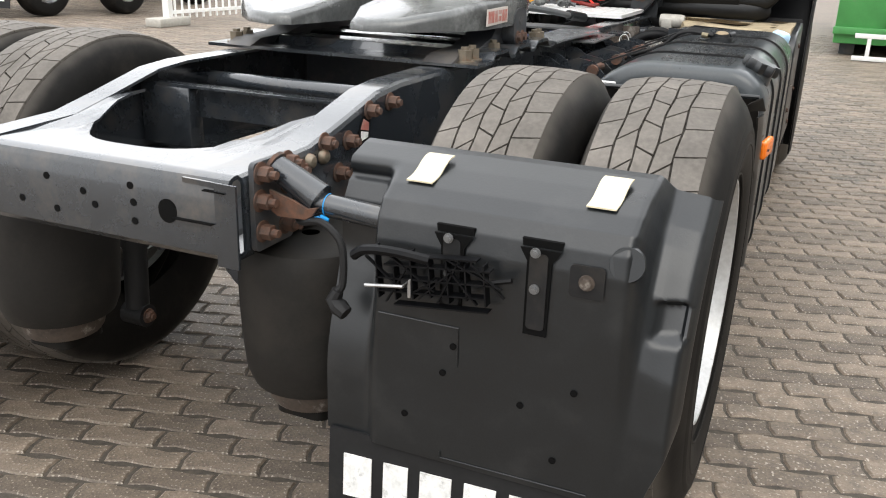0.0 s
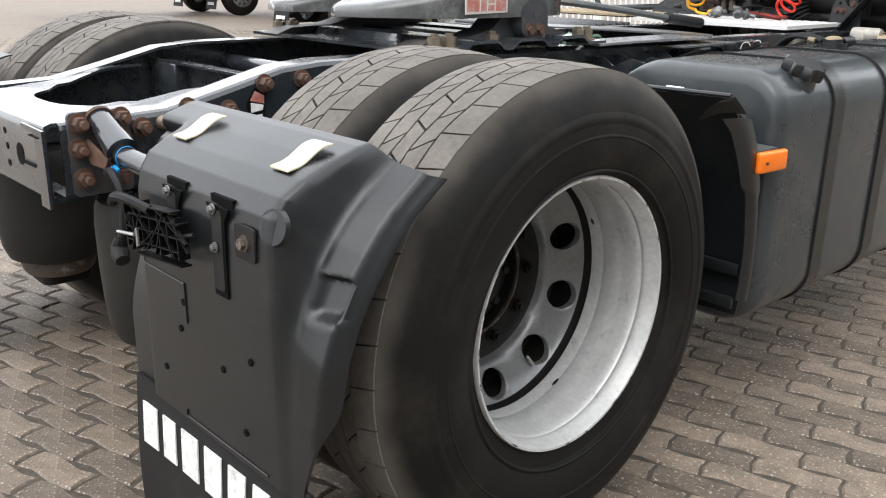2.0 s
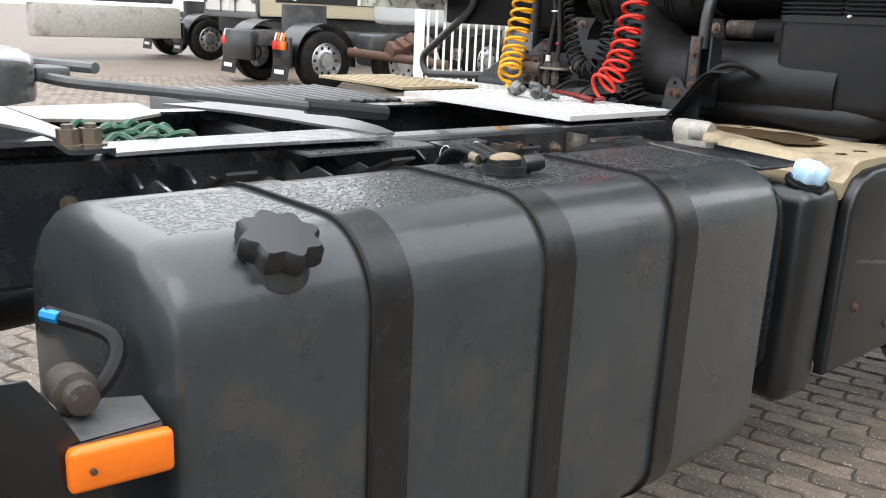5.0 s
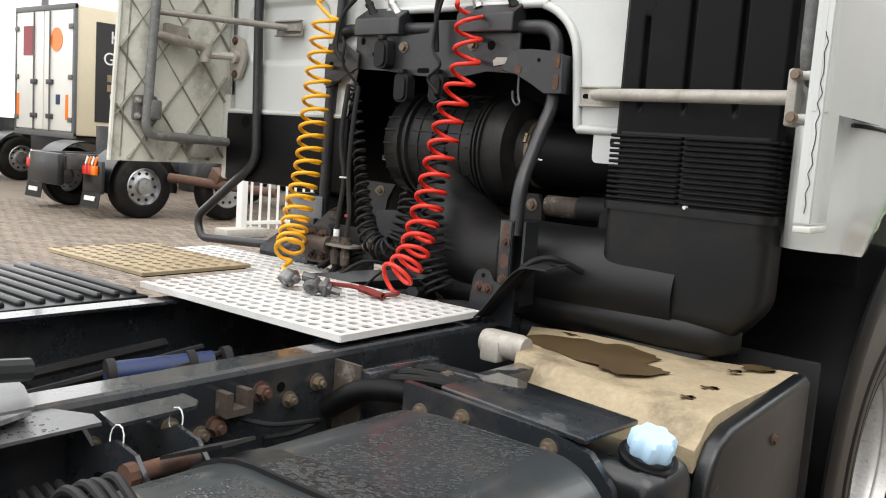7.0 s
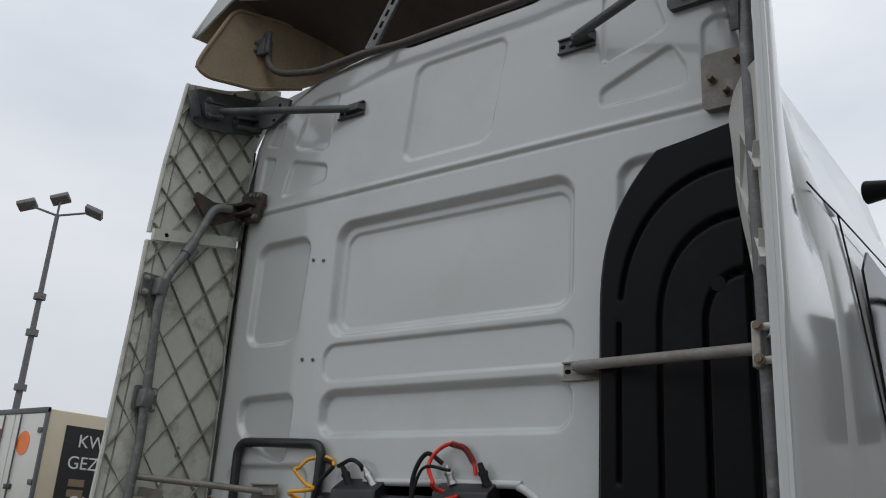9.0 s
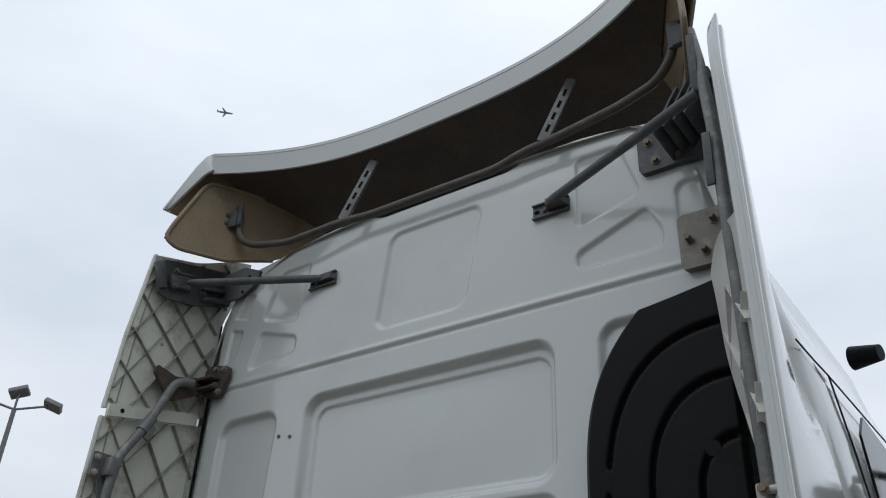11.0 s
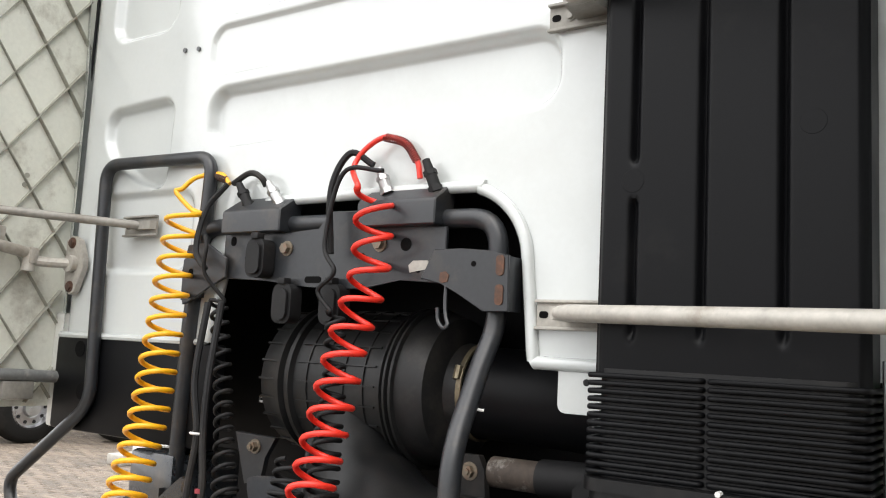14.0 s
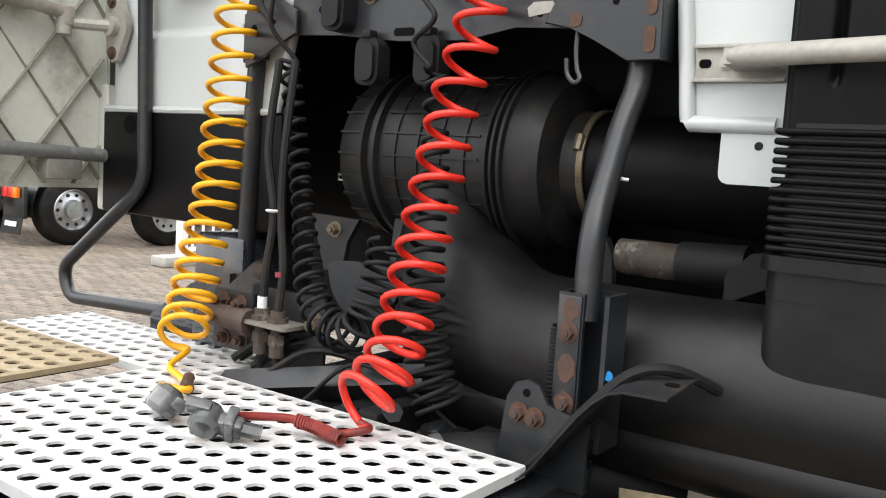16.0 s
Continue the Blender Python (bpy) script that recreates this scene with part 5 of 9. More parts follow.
part("side_window", bm, "darkglass", cab, "dark side window")
bm = B()
tube(bm, fillet([(1.26, 4.7, 2.75), (1.42, 4.55, 2.78), (1.45, 4.5, 2.4), (1.26, 4.7, 2.2)], 0.06), 0.016, 8)
part("mirror_arm", bm, "duct", cab)
bm = B()
box(bm, 1.36, 1.56, 4.40, 4.50, 2.20, 2.72, 0.04, 3)
part("mirror", bm, "duct", cab, "black door mirror")
bm = B()
cyl(bm, (1.20, 4.25, 3.10), (1.30, 4.22, 3.09), 0.045, 0.03, 14)
part("marker_lamp", bm, "duct", cab)
# lower side skirt over the front wheel
bm = B()
corner = spline([(1.103, 3.25, 0), (1.118, 3.212, 0), (1.165, 3.20, 0), (1.215, 3.212, 0), (1.243, 3.25, 0), (1.252, 3.32, 0), (1.255, 3.46, 0), (1.255, 3.61, 0)], 4)
def skirt(u, v):
    """Rounded lower corner of the cab, from its rear face round to the wheel arch."""
    f = u * (len(corner) - 1)
    k = min(int(f), len(corner) - 2)
    p = corner[k].lerp(corner[k + 1], f - k)
    zb = 1.312 - 0.02 * smooth01(3.2, 3.5, p.y) + 0.07 * smooth01(3.47, 3.61, p.y)
    tuck = 0.02 * (1 - smooth01(0.0, 0.35, v)) ** 1.6
    return Vector((p.x - tuck * smooth01(3.2, 3.3, p.y), p.y + tuck * (1 - smooth01(3.2, 3.3, p.y)), zb + (1.612 - zb) * v))
surface(bm, skirt, 28, 12, (-0.008, 0.008, 0))
part("side_skirt", bm, "white", cab, "white rounded lower corner with grime", smooth=60)
bm = B()
tube(bm, [Vector((p.x + 0.002, p.y, 1.618)) for p in corner if p.x > 1.225], 0.0055, 6)
part("seam", bm, "rubber", cab)
bm = B()
prism(bm, [(3.60, 1.50), (3.60, 1.70), (4.9, 1.70), (4.9, 1.35), (4.6, 1.50), (4.1, 1.55), (3.75, 1.46)], "x", 1.235, 1.262)
part("wheel_arch_edge", bm, "white", cab)
bm = B()
tube(bm, [(1.257 + 0.004 * math.sin(9 * k) + 0.005 * min(1, k / 8), 2.8492, 1.42 + 0.020 * k) for k in range(19)], 0.0009, 5)
part("crack", bm, "rubber", cab, "jagged dark crack")
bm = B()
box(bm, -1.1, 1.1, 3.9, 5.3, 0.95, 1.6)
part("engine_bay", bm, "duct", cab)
bm = B()
box(bm, -1.25, -1.20, 3.30, 5.3, 1.30, 1.65, 0.01)
part("side_skirt", bm, "white_dirty", cab)

# ---- side air deflectors ----
def between(rows, v):
    """A value read off a short table by straight lines."""
    for (a, p), (b, q) in zip(rows, rows[1:]):
        if v <= b:
            return p + (q - p) * (v - a) / (b - a)
    return rows[-1][1]
def rib(bm, a, b, out, w=0.0022, h=0.019, h2=None):
    """One thin moulded rib from a to b, standing out from the skin."""
    d = (b - a).normalized()
    side = d.cross(out).normalized() * w
    vs = [bm.verts.new(p) for p in (a - side - out * 0.006, a + side - out * 0.006, a + side * 0.6 + out * h, a - side * 0.6 + out * h, b - side - out * 0.006, b + side - out * 0.006, b + side * 0.6 + out * (h2 or h), b - side * 0.6 + out * (h2 or h))]
    for q in ((0, 3, 2, 1), (4, 5, 6, 7), (0, 1, 5, 4), (3, 7, 6, 2), (1, 2, 6, 5), (0, 4, 7, 3)):
        bm.faces.new([vs[i] for i in q])
def cut_lines(slope, y0, z0, pitch, inside):
    """Ends of the slanting lines z = z0 + k pitch + slope (y - y0), cut off at an outline."""
    for k in range(-14, 15):
        run = []
        for q in range(121):
            y = 2.75 + 0.70 * q / 120
            z = z0 + k * pitch + slope * (y - y0)
            if inside(y, z):
                run.append((y, z))
            elif run:
                break
        if len(run) > 4:
            yield run[0], run[-1]

# far deflector: two panels with a rib lattice on the inner face
ldef = thing("side_deflector", "white moulded side air deflector with a ribbed grey inner face", "air deflector", (-1.25, 3.05, 1.4), "cab air deflectors")
REAR = [(1.36, 2.800), (2.105, 2.837), (2.573, 2.856), (2.92, 2.862), (3.238, 2.878), (3.62, 2.915), (3.9, 2.94)]
def far_front(z):
    return 3.335 + 0.11 * smooth01(3.40, 3.78, z)
def far_x(y):
    return -1.250 - 0.022 * (1 - smooth01(2.84, 2.92, y))
def low_top(y):
    return 2.874 + 0.212 * (y - 2.87)
def up_bottom(y):
    return 2.906 + 0.214 * (y - 2.86)
def up_top(y):
    return 3.619 + 0.30 * (y - 2.915) + 0.05 * smooth01(3.1, 3.4, y)
def far_panel(za, zb, name, label=""):
    def face(u, v):
        y = 2.86 + 0.47 * u
        for _ in range(3):
            z = za(y) + (zb(y) - za(y)) * v
            y = between(REAR, z) + (far_front(z) - between(REAR, z)) * u
        return Vector((far_x(y), y, z))
    bm = B()
    surface(bm, face, 24, 40, (-0.011, 0, 0))
    part(name, bm, "fair_in", ldef, label, smooth=50)
    bm = B()
    tube(bm, [face(0, k / 16) + Vector((0.004, 0.004, 0)) for k in range(17)], 0.008, 6)
    part("rear_edge", bm, "fair_in", ldef)
    # the fold of the rear flange
    bm = B()
    tube(bm, [face(0.09, 0.01 + 0.98 * k / 16) for k in range(17)], 0.0035, 5)
    part("fold", bm, "rib_shade", ldef)
far_panel(lambda y: 1.36, low_top, "lower_panel")
far_panel(up_bottom, up_top, "upper_panel")
def in_low(y, z):
    return 1.37 < z < low_top(y) - 0.006 and between(REAR, z) + 0.006 < y < 3.315 - 0.012 * math.sin(z * 27)
def in_up(y, z):
    return up_bottom(y) + 0.006 < z < up_top(y) - 0.01 and between(REAR, z) + 0.006 < y < far_front(z) - 0.02
# ribs in a darker tone than the skin, which paints in their shade
for rows, inside in ((((-1.35, 3.15, 2.74, 0.23), (1.35, 3.15, 2.685, 0.235)), in_low), (((-0.87, 3.0, 3.33, 0.165), (1.70, 3.1, 3.38, 0.205)), in_up)):
    for row in rows:
        for (ya, za), (yb, zb) in cut_lines(*row, inside):
            bm = B()
            rib(bm, Vector((far_x(ya), ya, za)), Vector((far_x(yb), yb, zb)), Vector((1, 0, 0)))
            part("rib", bm, "rib_shade", ldef, smooth=0)
# the folded strip between the panels, open at its front end
bm = B()
vs = []
for y in (2.866, 3.285):
    for z in (low_top(y) - 0.006, up_bottom(y) + 0.010):
        for x in (-1.244, -1.226):
            vs.append(bm.verts.new((x, y, z)))
for q in ((0, 1, 3, 2), (4, 6, 7, 5), (0, 4, 5, 1), (2, 3, 7, 6), (0, 2, 6, 4), (1, 5, 7, 3)):
    bm.faces.new([vs[i] for i in q])
part("strip", bm, "fair_in", ldef, "folded strip between the panels", smooth=0)
bm = B()
cyl(bm, (-1.226, 2.925, 2.905), (-1.2245, 2.925, 2.905), 0.009, seg=12)
part("hole", bm, "void", ldef)
for y, z in ((3.05, 3.245), (2.975, 3.165), (3.16, 2.06), (3.155, 2.03)):
    bm = B()
    cyl(bm, (-1.252, y, z), (-1.2475, y, z), 0.008, seg=10)
    part("dimple", bm, "rib_shade", ldef)
bm = B()
tube(bm, [(-1.248, 3.338, 1.37), (-1.248, 3.338, 3.45)], 0.004, 6)
part("joint", bm, "rubber", ldef)
# frame tube with its elbow, collar and clamps
X = -1.20
bm = B()
tube(bm, fillet([(X + 0.03, 3.185, 3.100), (X + 0.02, 3.110, 3.085), (X, 3.025, 2.865), (X, 2.935, 2.715), (X, 2.924, 2.58), (X, 2.937, 2.27), (X, 2.945, 2.05), (X, 2.91, 1.465), (X, 3.29, 1.452)], 0.05, 7), 0.0185, 14)
part("frame_tube", bm, "galv_old", ldef, "weathered grey frame tube")
bm = B()
cyl(bm, (X, 3.047, 2.91), (X, 3.012, 2.845), 0.0235, seg=14)
obox(bm, pose(X + 0.01, 3.045, 2.845, -28, 0, 0), 0.012, 0.026, 0.07, 0.004)
part("collar", bm, "galv_old", ldef)
for y, z, side in ((2.905, 2.675, -1), (2.957, 2.225, 1), (2.925, 1.56, -1)):
    bm = B()
    prism(bm, rounded(y - 0.052, y + 0.052, z - 0.045, z + 0.052, 0.010), "x", X - 0.040, X - 0.030)
    prism(bm, [(y - 0.03 * side, z - 0.04), (y + 0.02 * side, z - 0.04), (y - 0.012 * side, z - 0.125)], "x", X - 0.038, X - 0.031)
    obox(bm, pose(X - 0.004, y + (0.018 if side < 0 else -0.018), z, -4, 0, 0), 0.052, 0.050, 0.075, 0.010)
    clamp = part("clamp", bm, "galv_old", ldef)
    bolts(clamp, [(X - 0.030, y + side * 0.034, z + b) for b in (-0.026, 0.032)], (1, 0, 0), 0.009, 0.012, "galv_pale")
# brown arm plate at the elbow
bm = B()
prism(bm, [(3.011, 3.095), (3.020, 3.128), (3.110, 3.111), (3.180, 3.125), (3.268, 3.165), (3.268, 3.085), (3.133, 3.010), (3.095, 3.010)][::-1], "x", X - 0.010, X + 0.008)
arm = part("arm_plate", bm, "rust_brown", ldef, "rusty brown arm plate")
bm = B()
prism(bm, [(X, 3.085), (-1.165, 3.062), (-1.090, 3.052), (-1.052, 3.135), (-1.054, 3.180), (-1.068, 3.188), (-1.165, 3.208), (X, 3.190)], "y", 3.262, 3.282)
box(bm, X - 0.005, -1.095, 3.215, 3.262, 3.126, 3.140, 0.003)
box(bm, X - 0.005, -1.105, 3.225, 3.262, 3.088, 3.100, 0.003)
part("hinge_leaf", bm, "rust_brown", arm)
bolts(arm, [(-1.075, 3.262, 3.172), (-1.125, 3.262, 3.180), (-1.118, 3.262, 3.112), (-1.090, 3.262, 3.075)], (0, -1, 0), 0.010, 0.012, "galv_old")

# grey cast bracket at the top, reaching across to the cab's corner
bm = B()
prism(bm, [(2.905, 3.570), (2.945, 3.440), (2.990, 3.430), (3.113, 3.452), (3.285, 3.515), (3.325, 3.535), (3.325, 3.700), (3.15, 3.655), (2.955, 3.600)], "x", X - 0.022, X - 0.006)
bracket = part("hinge_bracket", bm, "galv_dark", ldef, "dark grey bolted hinge bracket")
bm = B()
prism(bm, [(X - 0.02, 3.530), (-1.075, 3.520), (-0.985, 3.565), (-0.965, 3.628), (-1.075, 3.675), (X - 0.02, 3.665)], "y", 3.268, 3.284)
part("cab_leaf", bm, "galv_dark", bracket)
bm = B()
obox(bm, pose(X + 0.008, 3.03, 3.522, 14, 0, 0), 0.034, 0.115, 0.052, 0.006)
obox(bm, pose(X + 0.012, 3.03, 3.555, 14, 0, 0), 0.030, 0.105, 0.012, 0.003)
obox(bm, pose(X + 0.012, 3.035, 3.492, 14, 0, 0), 0.030, 0.105, 0.012, 0.003)
part("clevis", bm, "galv_dark", bracket)
bm = B()
obox(bm, pose(X + 0.012, 3.215, 3.560, 17, 0, 0), 0.040, 0.150, 0.014, 0.004)
obox(bm, pose(X + 0.012, 3.228, 3.515, 17, 0, 0), 0.040, 0.150, 0.014, 0.004)
obox(bm, pose(X - 0.004, 3.222, 3.537, 17, 0, 0), 0.010, 0.150, 0.050, 0.003)
part("channel", bm, "galv_dark", bracket)
bm = B()
obox(bm, pose(X, 2.935, 3.515, 22, 0, 0), 0.030, 0.034, 0.120, 0.006)
part("end_stop", bm, "galv_dark", bracket)
bolts(bracket, [(X + 0.026, 2.99, 3.552), (X + 0.026, 2.995, 3.480), (X + 0.026, 3.06, 3.500), (X + 0.004, 3.16, 3.525), (X + 0.004, 3.175, 3.575)], (1, 0, 0), 0.010, 0.010, "galv")
for x, z in ((-1.03, 3.615), (-1.06, 3.545)):
    bm = B()
    cyl(bm, (x, 3.2685, z), (x, 3.266, z), 0.008, seg=10)
    part("hole", bm, "void", bracket)
# lower hinge on the cab's corner, and the cross bar to it
bm = B()
tube(bm, [(X, 2.93, 1.845), (X, 3.05, 1.835), (X, 3.17, 1.818)], 0.0175, 12)
obox(bm, pose(X - 0.018, 3.04, 1.855, -3, 0, 0), 0.03, 0.10, 0.075, 0.005)
obox(bm, pose(X, 3.170, 1.812, -4, 0, 0), 0.046, 0.026, 0.050, 0.005)
part("cross_bar", bm, "galv_pale", ldef)
bm = B()
prism(bm, [(-1.175, 1.868), (-1.145, 1.884), (-1.112, 1.872), (-1.080, 1.815), (-1.080, 1.785), (-1.115, 1.712), (-1.140, 1.704), (-1.165, 1.728)], "y", 3.268, 3.286)
hinge = part("hinge_plate", bm, "galv_pale", ldef)
bm = B()
tube(bm, [(X, 3.16, 1.797), (X + 0.012, 3.20, 1.797), (-1.135, 3.262, 1.797)], 0.016, 10)
cyl(bm, (X, 3.165, 1.765), (X, 3.165, 1.828), 0.020, seg=12)
cyl(bm, (-1.132, 3.268, 1.797), (-1.132, 3.250, 1.797), 0.026, seg=14)
part("hinge_arm", bm, "galv_pale", hinge)
bolts(hinge, [(-1.143, 3.268, 1.862), (-1.138, 3.268, 1.728)], (0, -1, 0), 0.012, 0.006, "rust")
bm = B()
box(bm, X - 0.045, X + 0.012, 3.12, 3.22, 1.385, 1.440, 0.006)
part("clamp", bm, "galv_mid", ldef)

# near deflector: a narrow fairing with a broad rear flange
rdef = thing("side_deflector", "white moulded side air deflector with a ribbed grey inner face", "air deflector", (1.25, 3.05, 1.4), "cab air deflectors")
def near_rear(z):
    return 2.850 + 0.030 * smooth01(3.35, 3.64, z) ** 2
def near_out(z):
    return 1.272 - 0.006 * smooth01(3.0, 3.6, z)
def near_skin(u, v):
    z = 1.625 + 2.015 * v
    y = near_rear(z) + (3.345 - near_rear(z)) * u
    x = near_out(z) + (half_width(z) + 0.022 - near_out(z)) * smooth01(0.05, 1.0, u) - 0.014 * (1 - smooth01(0.0, 0.03, u))
    return Vector((x, y, z - 0.06 * (1 - u) ** 6 * v ** 8))
bm = B()
surface(bm, near_skin, 24, 40, (-0.010, 0, 0))
part("panel", bm, "white", rdef, smooth=50)
bm = B()
def flange(u, v):
    z = 1.400 + 2.225 * v
    w = 0.034 * math.sqrt(max(0.0, 1 - smooth01(0.965, 1.0, v) ** 2 * 0.9))
    return Vector((near_out(z) - 0.003 - w * (1 - u), near_rear(z) + 0.010 * (1 - u) ** 2, z))
surface(bm, flange, 5, 60, (0, 0.014, 0))
part("rear_flange", bm, "white", rdef, smooth=50)
bm = B()
surface(bm, lambda u, v: Vector((near_out(1.5) - 0.010 * (1 - smooth01(0, 0.3, u)), 2.852 + 0.11 * u, 1.40 + 0.225 * v)), 6, 8, (-0.010, 0, 0))
part("blade", bm, "white", rdef, "white narrow lower end", smooth=50)
bm = B()
box(bm, 1.238, 1.274, 2.848, 2.96, 1.380, 1.394, 0.003)
part("end_cap", bm, "white_dirty", rdef)
# its inner skin, bowed inwards, with crossing ribs
def skin_at(u, z):
    bow = math.sin(min(1.0, max(0.0, (z - 2.26) / 0.70)) * math.pi) ** 0.3
    return Vector((1.236 + (1.092 + 0.062 * (1 - smooth01(2.26, 2.75, z)) - 1.236) * u, 2.875 + (3.00 + 0.11 * bow - 2.875) * u, z))
def skin_f(u, v):
    z = 2.26 + 0.70 * v
    return skin_at(u, z - 0.05 * u * smooth01(0.80, 1.0, v) * u ** 3)
bm = B()
surface(bm, skin_f, 10, 40, (0.010, 0.005, 0))
skin = part("inner_skin", bm, "white_dirty", rdef, "ribbed grey white inner skin", smooth=50)
out = Vector((-0.86, -0.5, 0)).normalized()
for k in range(-1, 5):
    for up in (1, -1):
        for ua, ub, h2 in ((0.02, 0.46, 0.018), (0.46, 0.96, 0.002)):
            za = 2.475 + 0.226 * k + up * 0.335 * (ua - 0.80)
            zb = 2.475 + 0.226 * k + up * 0.335 * (ub - 0.80)
            if 2.29 < za < 2.95 and 2.29 < zb < 2.95:
                bm = B()
                rib(bm, skin_at(ua, za), skin_at(ub, zb), out, 0.0025, 0.018, h2)
                part("rib", bm, "white_dirty", skin, smooth=0)
bm = B()
tube(bm, fillet([(1.150, 2.985, 3.70), (1.178, 2.945, 3.52), (1.196, 2.925, 3.25), (1.198, 2.930, 2.6), (1.200, 2.950, 1.70), (1.200, 3.25, 1.68)], 0.06), 0.0175, 12)
part("frame_tube", bm, "galv_old", rdef)
for z0, z1, y, x in ((3.42, 3.62, 2.925, 1.165), (3.08, 3.24, 2.905, 1.178)):
    bm = B()
    obox(bm, pose(x, y, (z0 + z1) / 2, 6, 3, 0), 0.024, 0.010, z1 - z0, 0.004)
    part("clamp_strip", bm, "galv_dark", rdef)
for z0, z1 in ((2.19, 2.30), (1.595, 1.715)):
    bm = B()
    obox(bm, pose(1.188, 2.925, (z0 + z1) / 2), 0.022, 0.046, z1 - z0, 0.006)
    clamp = part("clamp", bm, "galv_pale", rdef)
    for z in (z0 + 0.018, z1 - 0.014):
        bm = B()
        cyl(bm, (1.200, 2.915, z), (1.238, 2.915, z), 0.009, 0.011, seg=12)
        part("spacer", bm, "white_dirty", clamp, "white plastic spacer")
    bolts(clamp, [(1.196, 2.899, z0 + 0.018), (1.196, 2.899, z1 - 0.014)], (0, -1, 0), 0.009, 0.008, "bolt")
bm = B()
prism(bm, rounded(0.95, 1.13, 3.06, 3.25, 0.02), "y", 3.26, 3.285)
plate = part("plate", bm, "plate_brown", rdef, "bolted brownish steel plate")
bolts(plate, [(0.985, 3.26, 3.155), (1.03, 3.26, 3.105), (1.065, 3.26, 3.205)], (0, -1, 0), 0.011, 0.03, "bolt")
bm = B()
prism(bm, rounded(0.84, 1.07, 3.46, 3.62, 0.02), "y", 3.27, 3.295)
plate = part("plate", bm, "galv_dark", rdef)
for k in range(4):
    bm = B()
    obox(bm, pose(1.005 + 0.035 * k, 3.19, 3.545 + 0.012 * k, 0, 32, 0), 0.006, 0.17, 0.17)
    part("fin", bm, "galv_dark", plate)
bolts(plate, [(0.88, 3.27, 3.575), (0.90, 3.27, 3.495), (0.965, 3.27, 3.595), (0.98, 3.27, 3.485)], (0, -1, 0), 0.011, 0.014, "bolt")


def stay(name, a, b, r, mat, flat_a=0.05, label="galvanised stay tube between cab and air deflector"):
    """A tube with a flattened end and a foot plate on the cab."""
    t = thing(name, label, "stay", a, "deflector stays")
    bm = B()
    a, b = Vector(a), Vector(b)
    tube(bm, [a, a.lerp(b, 0.04), b], [r * 0.8, r, r], 12)
    part("tube", bm, mat, t)
    bm = B()
    box(bm, a.x - 0.085, a.x + 0.06, PY - 0.008, PY - 0.002, a.z - 0.030, a.z + 0.030, 0.002)
    for e in (-1, 1):
        box(bm, a.x - 0.085, a.x + 0.06, PY - 0.018, PY - 0.006, a.z + e * 0.027 - 0.003, a.z + e * 0.027 + 0.003, 0.001)
    prism(bm, [(a.x - 0.01, a.y - 0.01), (a.x + 0.05, a.y - 0.01), (a.x + 0.06, PY - 0.01), (a.x - 0.02, PY - 0.01)], "z", a.z - 0.012, a.z + 0.012)
    hexbolt(bm, (a.x - 0.035, PY - 0.008, a.z), (0, -1, 0), 0.008, 0.006)
    foot = part("foot", bm, mat, t, "grey slotted channel")
    bm = B()
    prism(bm, rounded(a.x - 0.078, a.x - 0.058, a.z - 0.007, a.z + 0.007, 0.006), "y", PY - 0.0095, PY - 0.007)
    part("slot", bm, "void", foot)
    return t
stay("deflector_stay", (0.548, 3.21, 1.675), (1.19, 2.96, 1.658), 0.0165, "galv_pale")
stay("deflector_stay", (0.552, 3.21, 2.292), (1.185, 2.955, 2.245), 0.016, "galv_mid")
stay("deflector_stay", (0.51, 3.25, 3.458), (1.165, 2.94, 3.42), 0.017, "galv_dark")
stay("deflector_stay", (-0.57, 3.27, 3.475), (-1.185, 3.06, 3.527), 0.0165, "galv_dark")
stay("deflector_stay", (-0.83, 3.28, 1.905), (-1.20, 2.95, 1.93), 0.0125, "galv_mid")

# ---- roof spoiler ----
spoiler = thing("roof_spoiler", "white roof spoiler with a brown fibreglass underside on grey brackets", "roof spoiler", (0, 3.4, 3.7))
def sp_edge(x):
    t = abs(x) / 1.10
    return 3.25 - 0.28 * t ** 3, 4.158 - 0.02 * t ** 6
bm = B()
def sp_top(u, v):
    x = -1.085 + 2.17 * u
    y0, z0 = sp_edge(x)
    x *= 1 - (0.06 + 0.12 * max(0.0, x)) * v
    return Vector((x, y0 + (4.0 - y0) * v, z0 + 0.03 * math.sin(v * 2.2) - 0.16 * v * v))
surface(bm, sp_top, 40, 12, (0, 0, -0.012))
part("top", bm, "white", spoiler, smooth=50)
bm = B()
def sp_lip(u, v):
    x = -1.085 + 2.17 * u
    y0, z0 = sp_edge(x)
    return Vector((x, y0 + 0.012 * v, z0 + 0.004 - 0.105 * v))
surface(bm, sp_lip, 40, 2, (0, 0.01, 0))
part("rear_lip", bm, "white", spoiler, smooth=50)
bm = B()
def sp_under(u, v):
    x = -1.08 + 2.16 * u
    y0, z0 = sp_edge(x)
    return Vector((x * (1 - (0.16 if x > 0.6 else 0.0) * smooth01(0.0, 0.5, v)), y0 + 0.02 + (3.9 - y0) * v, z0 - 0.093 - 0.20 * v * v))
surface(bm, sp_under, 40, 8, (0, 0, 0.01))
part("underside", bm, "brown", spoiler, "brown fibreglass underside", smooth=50)
